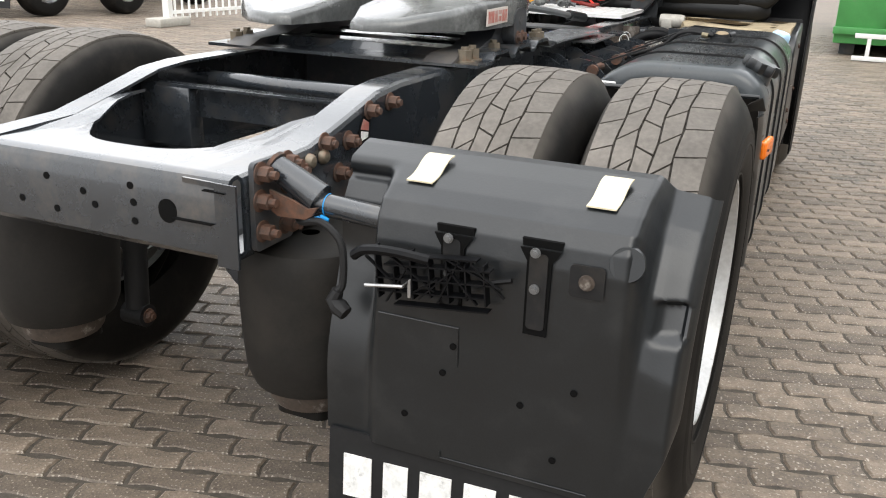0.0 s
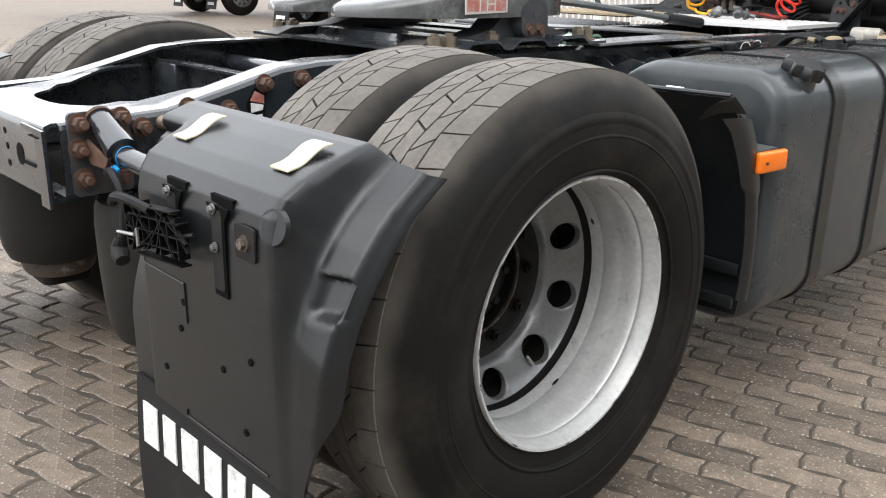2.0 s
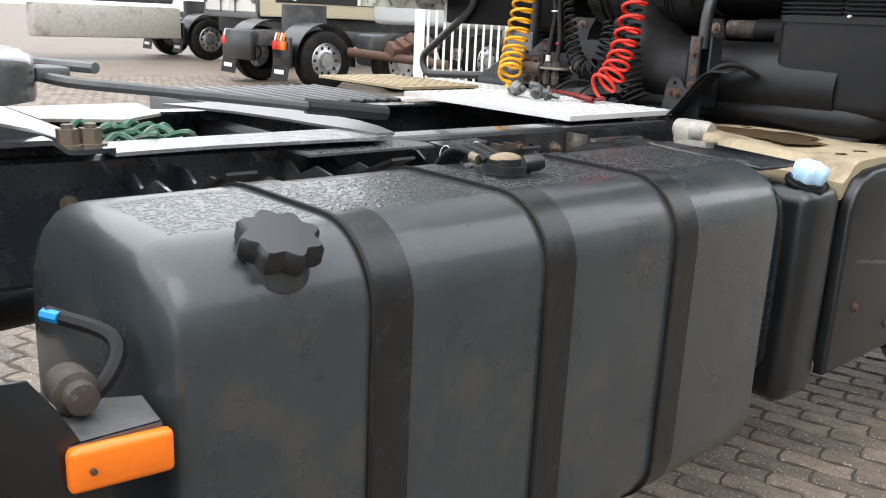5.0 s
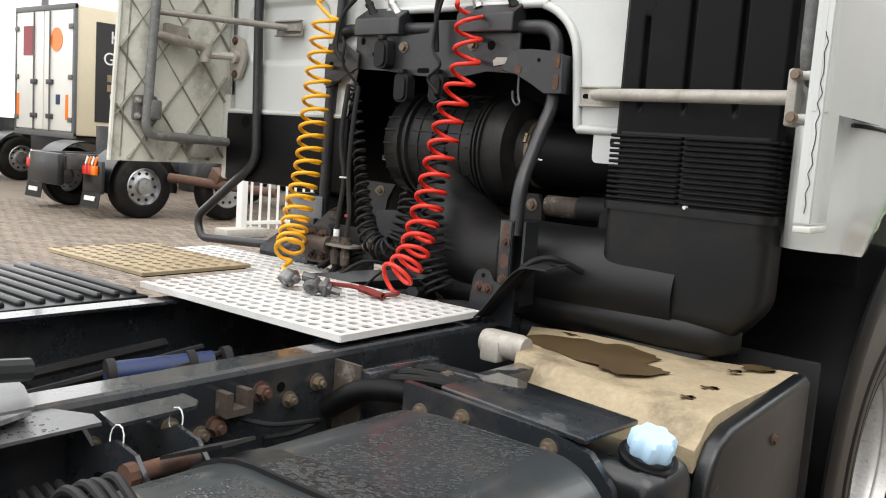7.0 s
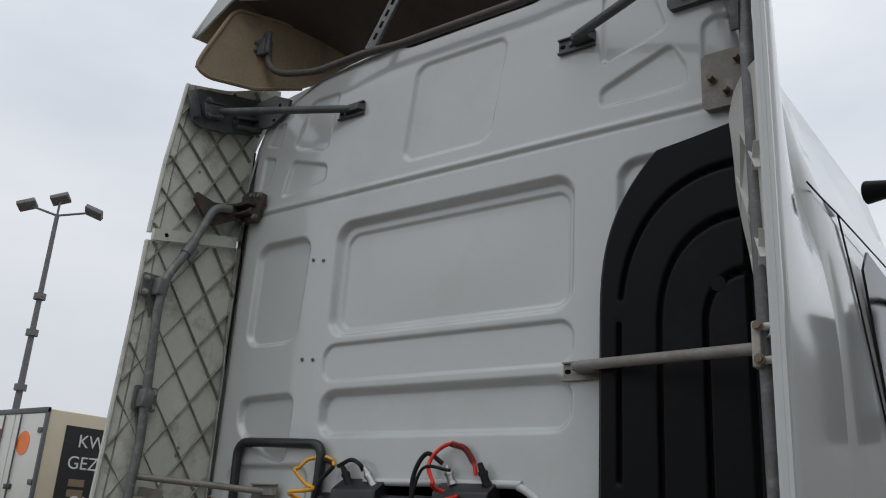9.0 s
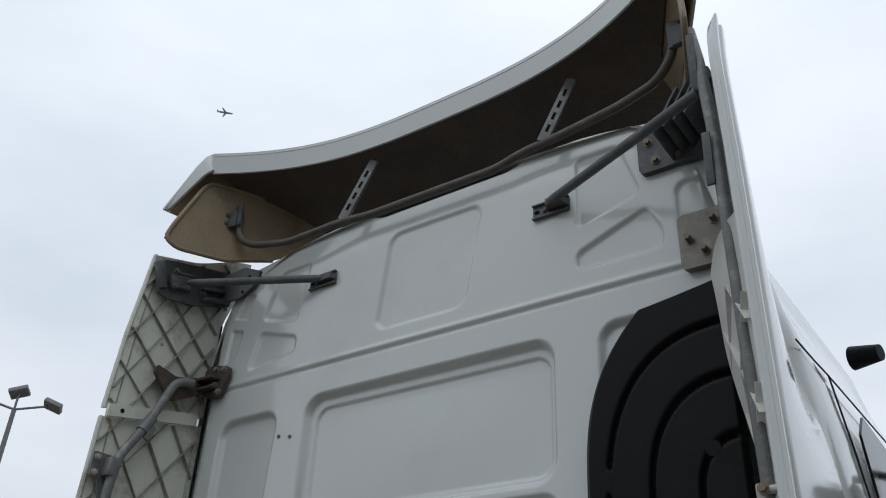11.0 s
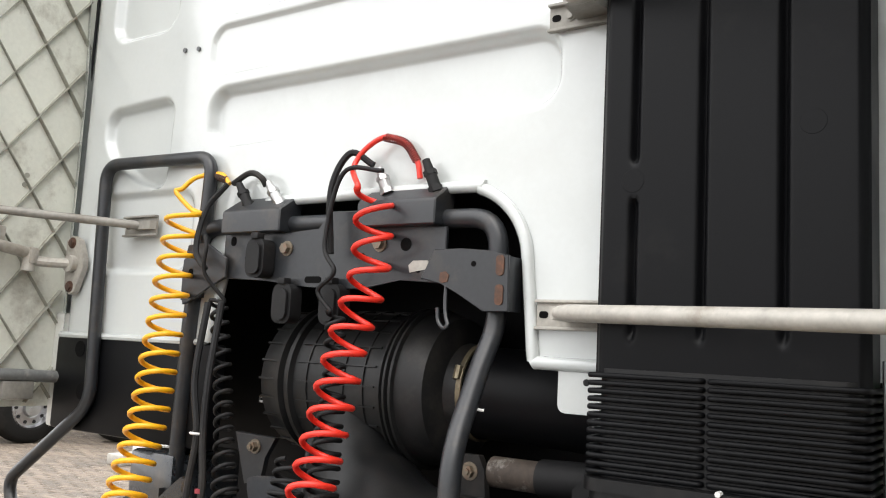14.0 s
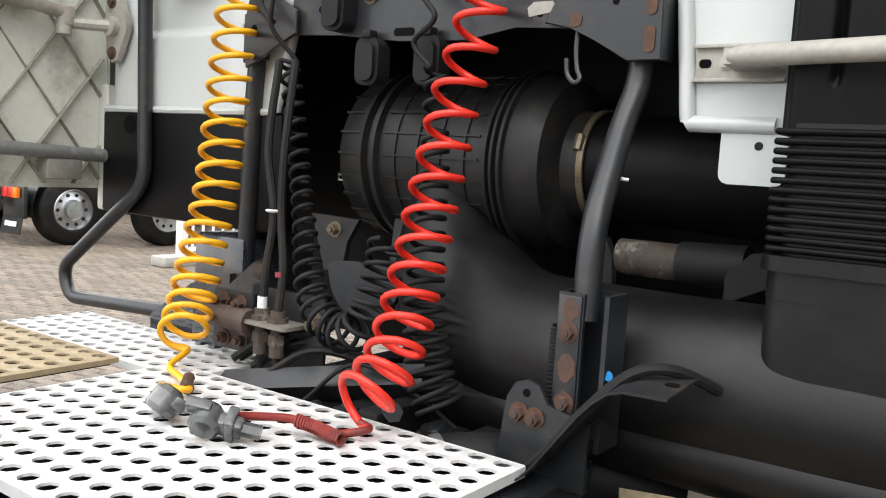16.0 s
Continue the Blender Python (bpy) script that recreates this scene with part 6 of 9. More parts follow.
for s in (-1, 1):
    # side skin running down from the rounded corner, with a narrow white rear lip
    far = 1 if s < 0 else 0.3  # the near side hangs steeper
    EDGE = [(1.080, 2.985, 4.139), (1.112, 2.968, 4.122), (1.140 + 0.010 * far, 2.957, 4.076), (1.165 + 0.050 * far, 2.945, 3.985), (1.185 + 0.105 * far, 2.930, 3.880)]
    def edge_at(v):
        k = min(3, int(v * 4))
        return Vector(EDGE[k]).lerp(Vector(EDGE[k + 1]), v * 4 - k)
    def cheek(u, v):
        p = edge_at(v)
        return Vector((s * (p.x - (0.13 if s < 0 else 0.26) * u), p.y + 0.50 * u, p.z - 0.02 * u))
    bm = B()
    surface(bm, cheek, 8, 16, (s * 0.012, 0, 0))
    part("cheek", bm, "white", spoiler, smooth=50)
    def cheek_lip(u, v):
        p = edge_at(v)
        w = 0.098 * (1 - v) ** 0.8 + 0.012
        return Vector((s * (p.x + 0.010 * v - w * u * 0.72 * smooth01(0.0, 0.35, v)), p.y - 0.002 + 0.012 * u, p.z + 0.004 - w * u * (0.97 - 0.22 * v)))
    bm = B()
    surface(bm, cheek_lip, 3, 16, (0, 0.010, 0))
    part("cheek_lip", bm, "white", spoiler, smooth=50)
    bm = B()
    surface(bm, lambda u, v: cheek(0.03 + 0.97 * u, v) + Vector((-s * 0.012, 0.01, -0.008)), 8, 16, (s * 0.006, 0, 0))
    part("lining", bm, "tan", spoiler, "tan fibreglass lining", smooth=50)
    # flap of bare fibreglass with a rolled rim, slanting inwards
    LOW = [(2.89, 3.668), (2.945, 3.637), (3.15, 3.655), (3.36, 3.735), (3.60, 3.90)]
    HIGH = [(2.89, 3.672), (2.91, 3.74), (3.005, 3.985), (3.035, 4.018), (3.28, 4.045), (3.60, 4.01)]
    def flap_at(y, z, off=0.0):
        return Vector((s * (1.165 - 0.35 * (y - 2.9) + off), y, z))
    bm = B()
    surface(bm, lambda u, v: flap_at(2.89 + 0.71 * u, between(LOW, 2.89 + 0.71 * u) * (1 - v) + between(HIGH, 2.89 + 0.71 * u) * v, 0.012 * math.sin(v * 3.1) * math.sin(u * 3.1)), 36, 10, (s * 0.008, 0, 0))
    flap_side = part("side_flap", bm, "tan", spoiler, "tan fibreglass side flap", smooth=50)
    bm = B()
    tube(bm, fillet([flap_at(y, z) for y, z in LOW[::-1][1:] + HIGH[1:5]], 0.03, 4), 0.010, 8)
    part("rim", bm, "tan", flap_side)
    bm = B()
    box(bm, s * 1.048 - 0.022, s * 1.048 + 0.022, 3.150, 3.168, 3.830, 3.945, 0.005)
    obox(bm, pose(s * 1.078, 3.146, 3.868), 0.070, 0.014, 0.085, 0.004)
    bracket = part("bracket", bm, "galv_dark", spoiler)
    bolts(bracket, [(s * 1.092, 3.139, 3.890), (s * 1.092, 3.139, 3.848)], (0, -1, 0), 0.009, 0.012, "galv")
    # slotted strut up to the underside
    a, b = (Vector((-0.480, 3.262, 3.715)), Vector((-0.372, 3.285, 4.03))) if s < 0 else (Vector((0.484, 3.262, 3.725)), Vector((0.600, 3.285, 4.03)))
    d = b - a
    lean = math.degrees(math.atan2(d.x, d.z))
    m = pose(*((a + b) / 2), -4, lean, 24)
    bm = B()
    obox(bm, m, 0.040, 0.006, d.length, 0.002)
    for e in (-1, 1):
        obox(bm, m @ pose(e * 0.018, 0.008, 0), 0.005, 0.020, d.length, 0.002)
    strut = part("strut", bm, "galv_old", spoiler, "slotted steel strut")
    for k in range(4):
        bm = B()
        obox(bm, m @ pose(0, -0.0038, -0.10 + 0.062 * k), 0.011, 0.002, 0.034)
        part("slot", bm, "void", strut)
bm = B()
tube(bm, fillet([(-1.050, 3.172, 3.90), (-1.046, 3.18, 3.775), (-0.962, 3.20, 3.722), (-0.755, 3.215, 3.680), (-0.475, 3.25, 3.712), (-0.325, 3.258, 3.700), (0.290, 3.258, 3.694), (0.395, 3.255, 3.720), (0.540, 3.25, 3.726), (0.810, 3.21, 3.722), (0.960, 3.19, 3.745), (1.022, 3.175, 3.805), (1.048, 3.172, 3.90)], 0.05), 0.0165, 12)
part("support_tube", bm, "tube_brown", spoiler, "brownish dark support tube")

# ---- fifth wheel coupling ----
fifth = thing("fifth_wheel_coupling", "greasy grey cast fifth wheel coupling bolted over the frame", "fifth wheel", (0, 0.55, 1.04))
half = [(0.055, 0.56), (0.045, 0.42), (0.075, 0.22), (0.10, 0.115), (0.16, 0.085), (0.26, 0.125), (0.37, 0.24), (0.425, 0.36), (0.435, 0.52), (0.435, 0.70), (0.415, 0.79), (0.35, 0.86), (0.22, 0.905), (0.08, 0.915)]
ring = half + [(-x, y) for x, y in half[::-1]]
bm = B()
prism(bm, ring, "z", 1.135, 1.222)
top = [e for e in bm.edges if all(v.co.z > 1.2 for v in e.verts)]
bmesh.ops.bevel(bm, geom=top, offset=0.022, segments=3, profile=0.5, affect="EDGES")
for v in bm.verts:
    t = smooth01(0.40, 0.08, v.co.y) if v.co.y < 0.40 else 0
    t = 1 - smooth01(0.08, 0.40, v.co.y)
    v.co.z -= (0.055 if v.co.z > 1.17 else 0.0) * t
    v.co.z += 0.012 * math.sin(v.co.x * 9) * math.sin(v.co.y * 7) * (1 if v.co.z > 1.17 else 0) * 0.3
part("top_plate", bm, "grease", fifth, "greasy worn coupling plate", smooth=45)
for s in (1, -1):
    bm = B()
    prism(bm, [(0.18, 1.052), (0.92, 1.052), (0.86, 1.075), (0.76, 1.10), (0.70, 1.15), (0.56, 1.15), (0.50, 1.10), (0.40, 1.078), (0.24, 1.072)], "x", s * 0.30, s * 0.395)
    part("pedestal", bm, "frame_dark", fifth)
    bm = B()
    prism(bm, rounded(0.585, 0.705, 1.07, 1.185, 0.04), "x", s * 0.395, s * 0.438)
    cyl(bm, (s * 0.436, 0.645, 1.145), (s * 0.4405, 0.645, 1.145), 0.012, seg=12)
    part("bearing_plate", bm, "frame_dark", fifth)
bolts(fifth, [(0.438, 0.62, 1.095), (0.438, 0.665, 1.095)], (1, 0, 0), 0.014, 0.012, "rust")
bm = B()
prism(bm, [(0.345, 1.147), (0.520, 1.150), (0.520, 1.198), (0.345, 1.196)], "x", 0.4335, 0.4365)
lab = part("label", bm, "label", fifth, "faded red and white warning label", smooth=0)
for y0, y1, z0, z1 in ((0.352, 0.40, 1.155, 1.190), (0.408, 0.43, 1.155, 1.19), (0.438, 0.462, 1.157, 1.172), (0.438, 0.462, 1.178, 1.19), (0.47, 0.512, 1.155, 1.19)):
    bm = B()
    box(bm, 0.4363, 0.4375, y0, y1, z0, z1)
    part("print_block", bm, "label_red", fifth, smooth=0)
# lock lever and grip
bm = B()
tube(bm, fillet([(0.20, 0.90, 1.175), (0.34, 0.93, 1.17), (0.36, 1.25, 1.135), (0.36, 1.50, 1.105)], 0.05), 0.012, 8)
box(bm, 0.17, 0.27, 0.89, 0.96, 1.165, 1.195, 0.006)
tube(bm, [(0.10, 0.92, 1.195), (0.30, 1.0, 1.195)], 0.012, 8)
part("lock_lever", bm, "galv", fifth, "grey unlocking lever")
bm = B()
tube(bm, [(0.36, 1.48, 1.108), (0.36, 1.72, 1.082)], 0.020, 10)
part("grip", bm, "plastic", fifth)
# corrugated mounting plate
bm = B()
def corr(y):
    k = (y - 0.20) / 0.75
    w = 0.0
    for c0 in (0.40, 0.60, 0.80):
        w = max(w, smooth01(c0 - 0.085, c0 - 0.05, y) * (1 - smooth01(c0 + 0.05, c0 + 0.085, y)))
    return 1.043 + 0.022 * w
g = surface(bm, lambda u, v: Vector((-0.47 + 0.94 * u, 0.19 + 0.78 * v, corr(0.19 + 0.78 * v))), 4, 60, (0, 0, 0.010))
part("mounting_plate", bm, "frame", fifth, smooth=25)
bolts(fifth, [(x, y, 1.053) for x in (0.405, -0.405) for y in (0.255, 0.312, 0.49, 0.70, 0.90, 0.945)], (0, 0, 1), 0.022, 0.030, "bolt", 0.012)

# ---- drive line between the rails ----
shaft = thing("prop_shaft", "dusty dark propeller shaft between the frame rails", "drive shaft", (0, 1.7, 0.7))
bm = B()
cyl(bm, (0, 0.25, 0.58), (0, 2.9, 0.72), 0.06, seg=18)
cyl(bm, (0, 0.25, 0.58), (0, 0.33, 0.585), 0.085, seg=18)
part("tube", bm, "frame_dark", shaft)
gear = thing("gearbox", "grimy cast gearbox housing below the deck plates", "gearbox", (0, 3.2, 0.6))
bm = B()
lathe(bm, [(0.0, 2.75), (0.16, 2.76), (0.2, 2.85), (0.24, 3.2), (0.30, 3.7), (0.34, 3.9), (0, 3.95)], (0.0, 0, 0.74), "y", 24)
part("housing", bm, "frame_dark", gear)
bm = B()
for k in range(5):
    box(bm, -0.20 + 0.09 * k, -0.15 + 0.09 * k, 3.05 + 0.03 * (k % 2), 3.22, 0.93, 1.0 + 0.02 * (k % 3), 0.008)
part("shift_cover", bm, "rubber", gear)
bm = B()
tube(bm, spline([(0.12, 3.0, 0.98), (0.22, 3.08, 1.0), (0.33, 3.2, 0.98), (0.5, 3.3, 0.95)], 8), 0.045, 14)
part("coolant_pipe", bm, "rubber", gear)
bm = B()
for a, b in (((0.17, 3.035, 0.99), (0.18, 3.048, 0.993)), ((0.30, 3.16, 0.985), (0.31, 3.175, 0.983))):
    cyl(bm, a, b, 0.049, seg=20)
part("hose_clamp", bm, "steel", gear)
airt = thing("air_reservoir", "blue capped dark air line between the rails", "air line", (-0.05, 1.9, 0.8))
bm = B()
tube(bm, [(-0.05, 2.10, 0.915), (0.03, 2.34, 0.925)], 0.032, 14)
part("pipe", bm, "blue", airt, "blue plastic pipe")
bm = B()
for t in (0.0, 0.75, 1.1):
    bm = B()
    p = Vector((-0.05, 2.10, 0.915)).lerp(Vector((0.03, 2.34, 0.925)), t)
    cyl(bm, p, p + Vector((0.006, 0.018, 0.001)), 0.039, seg=16)
    part("collar", bm, "rubber", airt)
loom = thing("cable_loom", "loose black cable loom sagging along the frame", "cables", (0, 1.6, 0.85))
rnd = random.Random(4)
for k in range(9):
    x = rnd.uniform(-0.3, 0.28)
    bm = B()
    tube(bm, spline([(x, 0.95, 0.93), (x + rnd.uniform(-.08, .08), 1.35, 0.86 + rnd.uniform(0, .06)), (x + rnd.uniform(-.1, .1), 1.8, 0.88), (x + rnd.uniform(-.12, .12), 2.4, 0.92 + rnd.uniform(-.04, .03))], 6), rnd.uniform(0.006, 0.016), 6)
    part("cable", bm, "rubber", loom)
plate2 = thing("frame_cover_plate", "wet grey steel cover plate between the rails ahead of the coupling", "cover plate", (0, 1.1, 1.0))
bm = B()
prism(bm, [(-0.38, 1.0), (-0.10, 1.0), (-0.02, 1.18), (-0.12, 1.32), (-0.38, 1.36)], "z", 1.035, 1.043)
part("sheet", bm, "galv_pale", plate2, smooth=0)
bm = B()
prism(bm, [(0.29, 0.98), (0.44, 0.98), (0.43, 1.20), (0.45, 1.47), (0.465, 1.62), (0.44, 1.685), (0.36, 1.70), (0.29, 1.66)], "z", 1.030, 1.038)
part("sheet", bm, "wet", plate2, "wet grey steel sheet", smooth=0)
bm = B()
prism(bm, [(-0.34, 1.60), (-0.10, 1.71), (0.06, 1.745), (0.20, 1.75), (0.32, 1.73), (0.44, 1.69), (0.44, 1.635), (0.34, 1.625), (0.24, 1.60), (0.10, 1.58), (-0.10, 1.53), (-0.34, 1.42)], "z", 1.036, 1.043)
part("sheet", bm, "disc", plate2, "pale curved sheet", smooth=0)
for k in range(14):
    bm = B()
    p = Vector((rnd.uniform(0.0, 0.26), rnd.uniform(1.02, 1.2), 1.02))
    tube(bm, spline([p, p + Vector((rnd.uniform(-.06, .06), 0.05, 0.02)), p + Vector((rnd.uniform(-.08, .08), 0.09, -0.02))], 4), 0.009, 6)
    part("taped_line", bm, "tape", loom, "line wrapped in green tape")

# plates lying on the near rail beside the tank, and cable ties
rp = thing("rail_plate", "wet grey steel plate lying on the frame rail", "cover plate", (0.40, 1.62, 1.015), "rail plates")
bm = B()
prism(bm, [(0.335, 1.40), (0.50, 1.40), (0.497, 1.775), (0.452, 1.785), (0.36, 1.735)], "z", 1.008, 1.014)
part("sheet", bm, "disc", rp, smooth=0)
bm = B()
for _ in range(160):
    x, y, r = rnd.uniform(0.36, 0.49), rnd.uniform(1.42, 1.72), 0.0012 + 0.004 * rnd.random() ** 2
    vs = [bm.verts.new((x + r * math.cos(a), y + r * math.sin(a), 1.0142)) for a in (2 * math.pi * k / 7 for k in range(7))]
    tip = bm.verts.new((x, y, 1.0142 + 0.4 * r))
    for k in range(7):
        bm.faces.new((vs[k], vs[(k + 1) % 7], tip))
wet = part("rain_water", bm, WATER, rp, "beads of rain water", smooth=80)
wet["kind"] = "stuff"
rp = thing("rail_plate", "dark steel plate with chipped edges beside the frame rail", "cover plate", (0.47, 1.88, 1.012), "rail plates")
bm = B()
prism(bm, [(0.445, 1.80), (0.52, 1.785), (0.515, 1.945), (0.49, 1.968), (0.44, 1.972)], "z", 1.006, 1.013)
part("sheet", bm, "frame", rp, smooth=0)
for x, y in ((0.535, 1.78), (0.515, 1.905)):
    ct = thing("cable_tie", "white plastic cable tie round the lines", "cable tie", (x, y, 0.985), "cable ties")
    bm = B()
    tube(bm, [(x + 0.020 * math.cos(0.52 * k), y + 0.004 * math.sin(0.52 * k), 0.995 + 0.022 * math.sin(0.52 * k)) for k in range(-2, 10)], 0.0013, 6)
    part("loop", bm, "letter", ct)


# ---- deck plates ----
def perforated(name, label, x0, x1, y0, y1, z, mat, pitch=0.047, holes=True):
    """A sheet with rows of raised round holes and folded edges."""
    t = thing(name, label, "deck plate", ((x0 + x1) / 2, (y0 + y1) / 2, z), "deck plates")
    nx, ny = max(1, round((x1 - x0) / pitch)), max(1, round((y1 - y0) / pitch))
    px, py = (x1 - x0) / nx, (y1 - y0) / ny
    bm = B()
    q = 8
    for i in range(nx):
        for j in range(ny):
            cx, cy = x0 + px * (i + 0.5), y0 + py * (j + 0.5)
            small = (i + j) % 2 == 0
            sq, r1, r2 = [], [], []
            for k in range(q):
                a = 2 * math.pi * k / q
                ca, sa = math.cos(a), math.sin(a)
                m = max(abs(ca), abs(sa))
                sq.append((cx + ca / m * px / 2, cy + sa / m * py / 2, z))
                rr = 0.0152
                r1.append((cx + (rr + 0.005) * ca, cy + (rr + 0.005) * sa, z + 0.0015))
                r2.append((cx + rr * ca, cy + rr * sa, z + 0.0035))
            r3 = [(p[0], p[1], z - 0.001) for p in r2]
            L = [[bm.verts.new(p) for p in loop] for loop in (sq, r1, r2, r3)]
            for a, b in zip(L, L[1:]):
                for k in range(q):
                    bm.faces.new((a[k], a[(k + 1) % q], b[(k + 1) % q], b[k]))
    bmesh.ops.remove_doubles(bm, verts=bm.verts[:], dist=0.0004)
    part("sheet", bm, mat, t, smooth=40)
    bm = B()
    for a in ((x0, x1, y0 - 0.003, y0), (x0, x1, y1, y1 + 0.003), (x0 - 0.003, x0, y0, y1), (x1, x1 + 0.003, y0, y1)):
        box(bm, *a, z - (0.016 if mat == "alu" else 0.010), z + 0.0008)
    part("folded_edge", bm, mat, t, smooth=0)
    # added near-black sheet: the shade seen through the holes, put in as colour
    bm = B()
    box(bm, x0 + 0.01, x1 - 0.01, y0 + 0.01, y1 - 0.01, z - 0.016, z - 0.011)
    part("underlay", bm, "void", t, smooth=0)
    return t
perforated("deck_plate", "bright perforated aluminium deck plate lying over the frame", -0.475, 0.362, 2.452, 3.0, 1.045, "alu")
perforated("deck_plate", "bright perforated aluminium plate behind the far step", -1.12, -0.40, 2.96, 3.20, 1.035, "alu")
perforated("deck_plate", "dirty tan perforated deck plate over the far side", -1.165, -0.565, 2.515, 2.925, 1.052, "tanplate", 0.05)
cover = thing("ribbed_cover", "black ribbed plastic cover of a side box", "cover", (-0.78, 2.1, 0.5))
bm = B()
box(bm, -1.16, -0.46, 1.72, 2.47, 0.45, 0.995, 0.015)
part("box", bm, "plastic", cover)
bm = B()
obox(bm, pose(-0.81, 2.10, 0.998), 0.70, 0.74, 0.012, 0.004)
lid = part("lid", bm, "plastic", cover)
for k in range(13):
    bm = B()
    obox(bm, pose(-0.80, 1.78 + 0.055 * k, 1.005), 0.62, 0.026, 0.028, 0.009, 3)
    part("rib", bm, "plastic", lid)

# ---- side boxes by the near rail ----
ad = thing("additive_tank", "black plastic additive tank with a pale blue cap", "tank", (1.0, 2.5, 0.36))
bm = B()
box(bm, 0.80, 1.195, 2.415, 2.60, 0.37, 0.955, 0.045, 4)
part("body", bm, "plastic", ad)
bm = B()
prism(bm, [(0.62, 0.45), (1.11, 0.45), (1.135, 0.50), (1.135, 0.86), (1.12, 0.92), (1.07, 0.972), (0.98, 0.992), (0.62, 1.005)], "y", 2.392, 2.410)
part("mount_plate", bm, "frame", ad)
bolts(ad, [(0.985, 2.392, 0.960), (0.78, 2.392, 0.965), (0.72, 2.392, 0.93), (0.67, 2.392, 0.95)], (0, -1, 0), 0.013, 0.012, "bolt", 0.012)
bm = B()
obox(bm, pose(0.885, 2.50, 0.998, 0, 2, -4), 0.36, 0.19, 0.012, 0.004)
part("lid", bm, "frame", ad, "grey steel lid")
n = Vector((0.25, -0.12, 0.96)).normalized()
cc = Vector((1.135, 2.495, 0.955))
bm = B()
cyl(bm, cc - n * 0.03, cc + n * 0.018, 0.052, 0.046, 22)
cyl(bm, cc + n * 0.004, cc + n * 0.010, 0.056, seg=22)
part("neck", bm, "plastic", ad)
bm = B()
_, u, v = side_axes(n)
rings = []
for h, s in ((0.018, 1.0), (0.024, 1.06), (0.050, 1.02), (0.058, 0.85), (0.060, 0.3)):
    rings.append([bm.verts.new(cc + n * h + s * (0.040 + 0.0035 * math.cos(7 * a)) * (math.cos(a) * u + math.sin(a) * v)) for a in (2 * math.pi * k / 56 for k in range(56))])
for a, b in zip(rings, rings[1:]):
    for k in range(56):
        bm.faces.new((a[k], a[(k + 1) % 56], b[(k + 1) % 56], b[k]))
bm.faces.new(rings[-1])
part("cap", bm, "capblue", ad, "pale blue screw cap")
bat = thing("battery_box", "black plastic battery box cover with screws and mud streaks", "battery box", (1.0, 2.9, 0.4))
bm = B()
prism(bm, [(2.615, 0.42), (3.23, 0.42), (3.23, 0.995), (3.20, 1.012), (2.72, 0.985), (2.66, 0.965), (2.63, 0.93), (2.615, 0.88)], "x", 1.178, 1.212)
es = [e for e in bm.edges if abs(e.verts[0].co.x - e.verts[1].co.x) < 1e-6 and e.verts[0].co.x > 1.2]
bmesh.ops.bevel(bm, geom=es, offset=0.012, segments=3, profile=0.5, affect="EDGES")
part("cover", bm, "plastic", bat)
bm = B()
box(bm, 0.55, 1.178, 2.70, 3.22, 0.42, 0.95, 0.01)
part("tray", bm, "frame_dark", bat)
bm = B()
obox(bm, pose(1.2125, 2.93, 0.70, -9, 0, 0), 0.004, 0.48, 0.010, 0.001)
part("bead", bm, "frame", bat)
bolts(bat, [(1.212, 2.98, 0.905), (1.212, 3.12, 0.66), (1.212, 2.73, 0.60), (1.212, 2.98, 0.50)], (1, 0, 0), 0.010, 0.006, "rust")
brd = thing("muddy_board", "tan fibre board with wet dark stains on the battery box", "board", (0.9, 2.9, 0.95))
bm = B()
def board(u, v):
    a, b = Vector((0.645, 2.765, 0)), Vector((1.176, 2.615, 0))
    c, d = Vector((0.46, 3.13, 0)), Vector((1.176, 3.24, 0))
    p = a.lerp(b, u).lerp(c.lerp(d, u), v)
    drop = (1 - smooth01(0.0, 0.16, v)) ** 2 * 0.05
    return Vector((p.x, p.y, 1.004 - drop + 0.006 * math.sin(7 * u + 3 * v) * math.sin(5 * v)))
surface(bm, board, 30, 24, (0, 0, -0.045))
part("sheet", bm, "board", brd, smooth=40)
def blot(pts, z):
    """A thin wet patch with a ragged outline, lying on the board."""
    r2 = random.Random(len(pts))
    line = []
    for (ax, ay), (bx, by) in zip(pts, pts[1:] + pts[:1]):
        for k in range(5):
            t = k / 5
            line.append((ax + (bx - ax) * t + r2.gauss(0, 0.005), ay + (by - ay) * t + r2.gauss(0, 0.006)))
    bm = B()
    prism(bm, line, "z", z, z + 0.0006)
    part("wet_stain", bm, "stain", brd, "dark wet stain", smooth=0)
blot([(0.508, 2.909), (0.552, 3.042), (0.66, 3.10), (0.78, 3.13), (0.899, 3.055), (0.877, 2.986), (0.964, 2.952), (0.945, 2.873), (0.887, 2.827), (0.792, 2.868), (0.646, 2.893)], 1.0085)
for cx, cy, rx, ry in ((1.091, 3.195, 0.045, 0.035), (1.065, 3.107, 0.016, 0.012), (1.085, 2.90, 0.02, 0.014), (1.082, 2.786, 0.014, 0.01), (0.62, 3.12, 0.05, 0.012)):
    blot([(cx + rx * math.cos(a), cy + ry * math.sin(a)) for a in (0, 1, 2.1, 3.1, 4.2, 5.2)], 1.0085)
val = thing("air_valve", "cast aluminium air valve with black hoses beside the frame", "valve", (0.6, 2.8, 0.95))
bm = B()
lathe(bm, [(0, -0.07), (0.032, -0.07), (0.035, -0.05), (0.035, 0.04), (0.03, 0.06), (0, 0.06)], (0.56, 2.86, 1.005), "x", 18)
box(bm, 0.50, 0.56, 2.82, 2.90, 0.96, 1.02, 0.01)
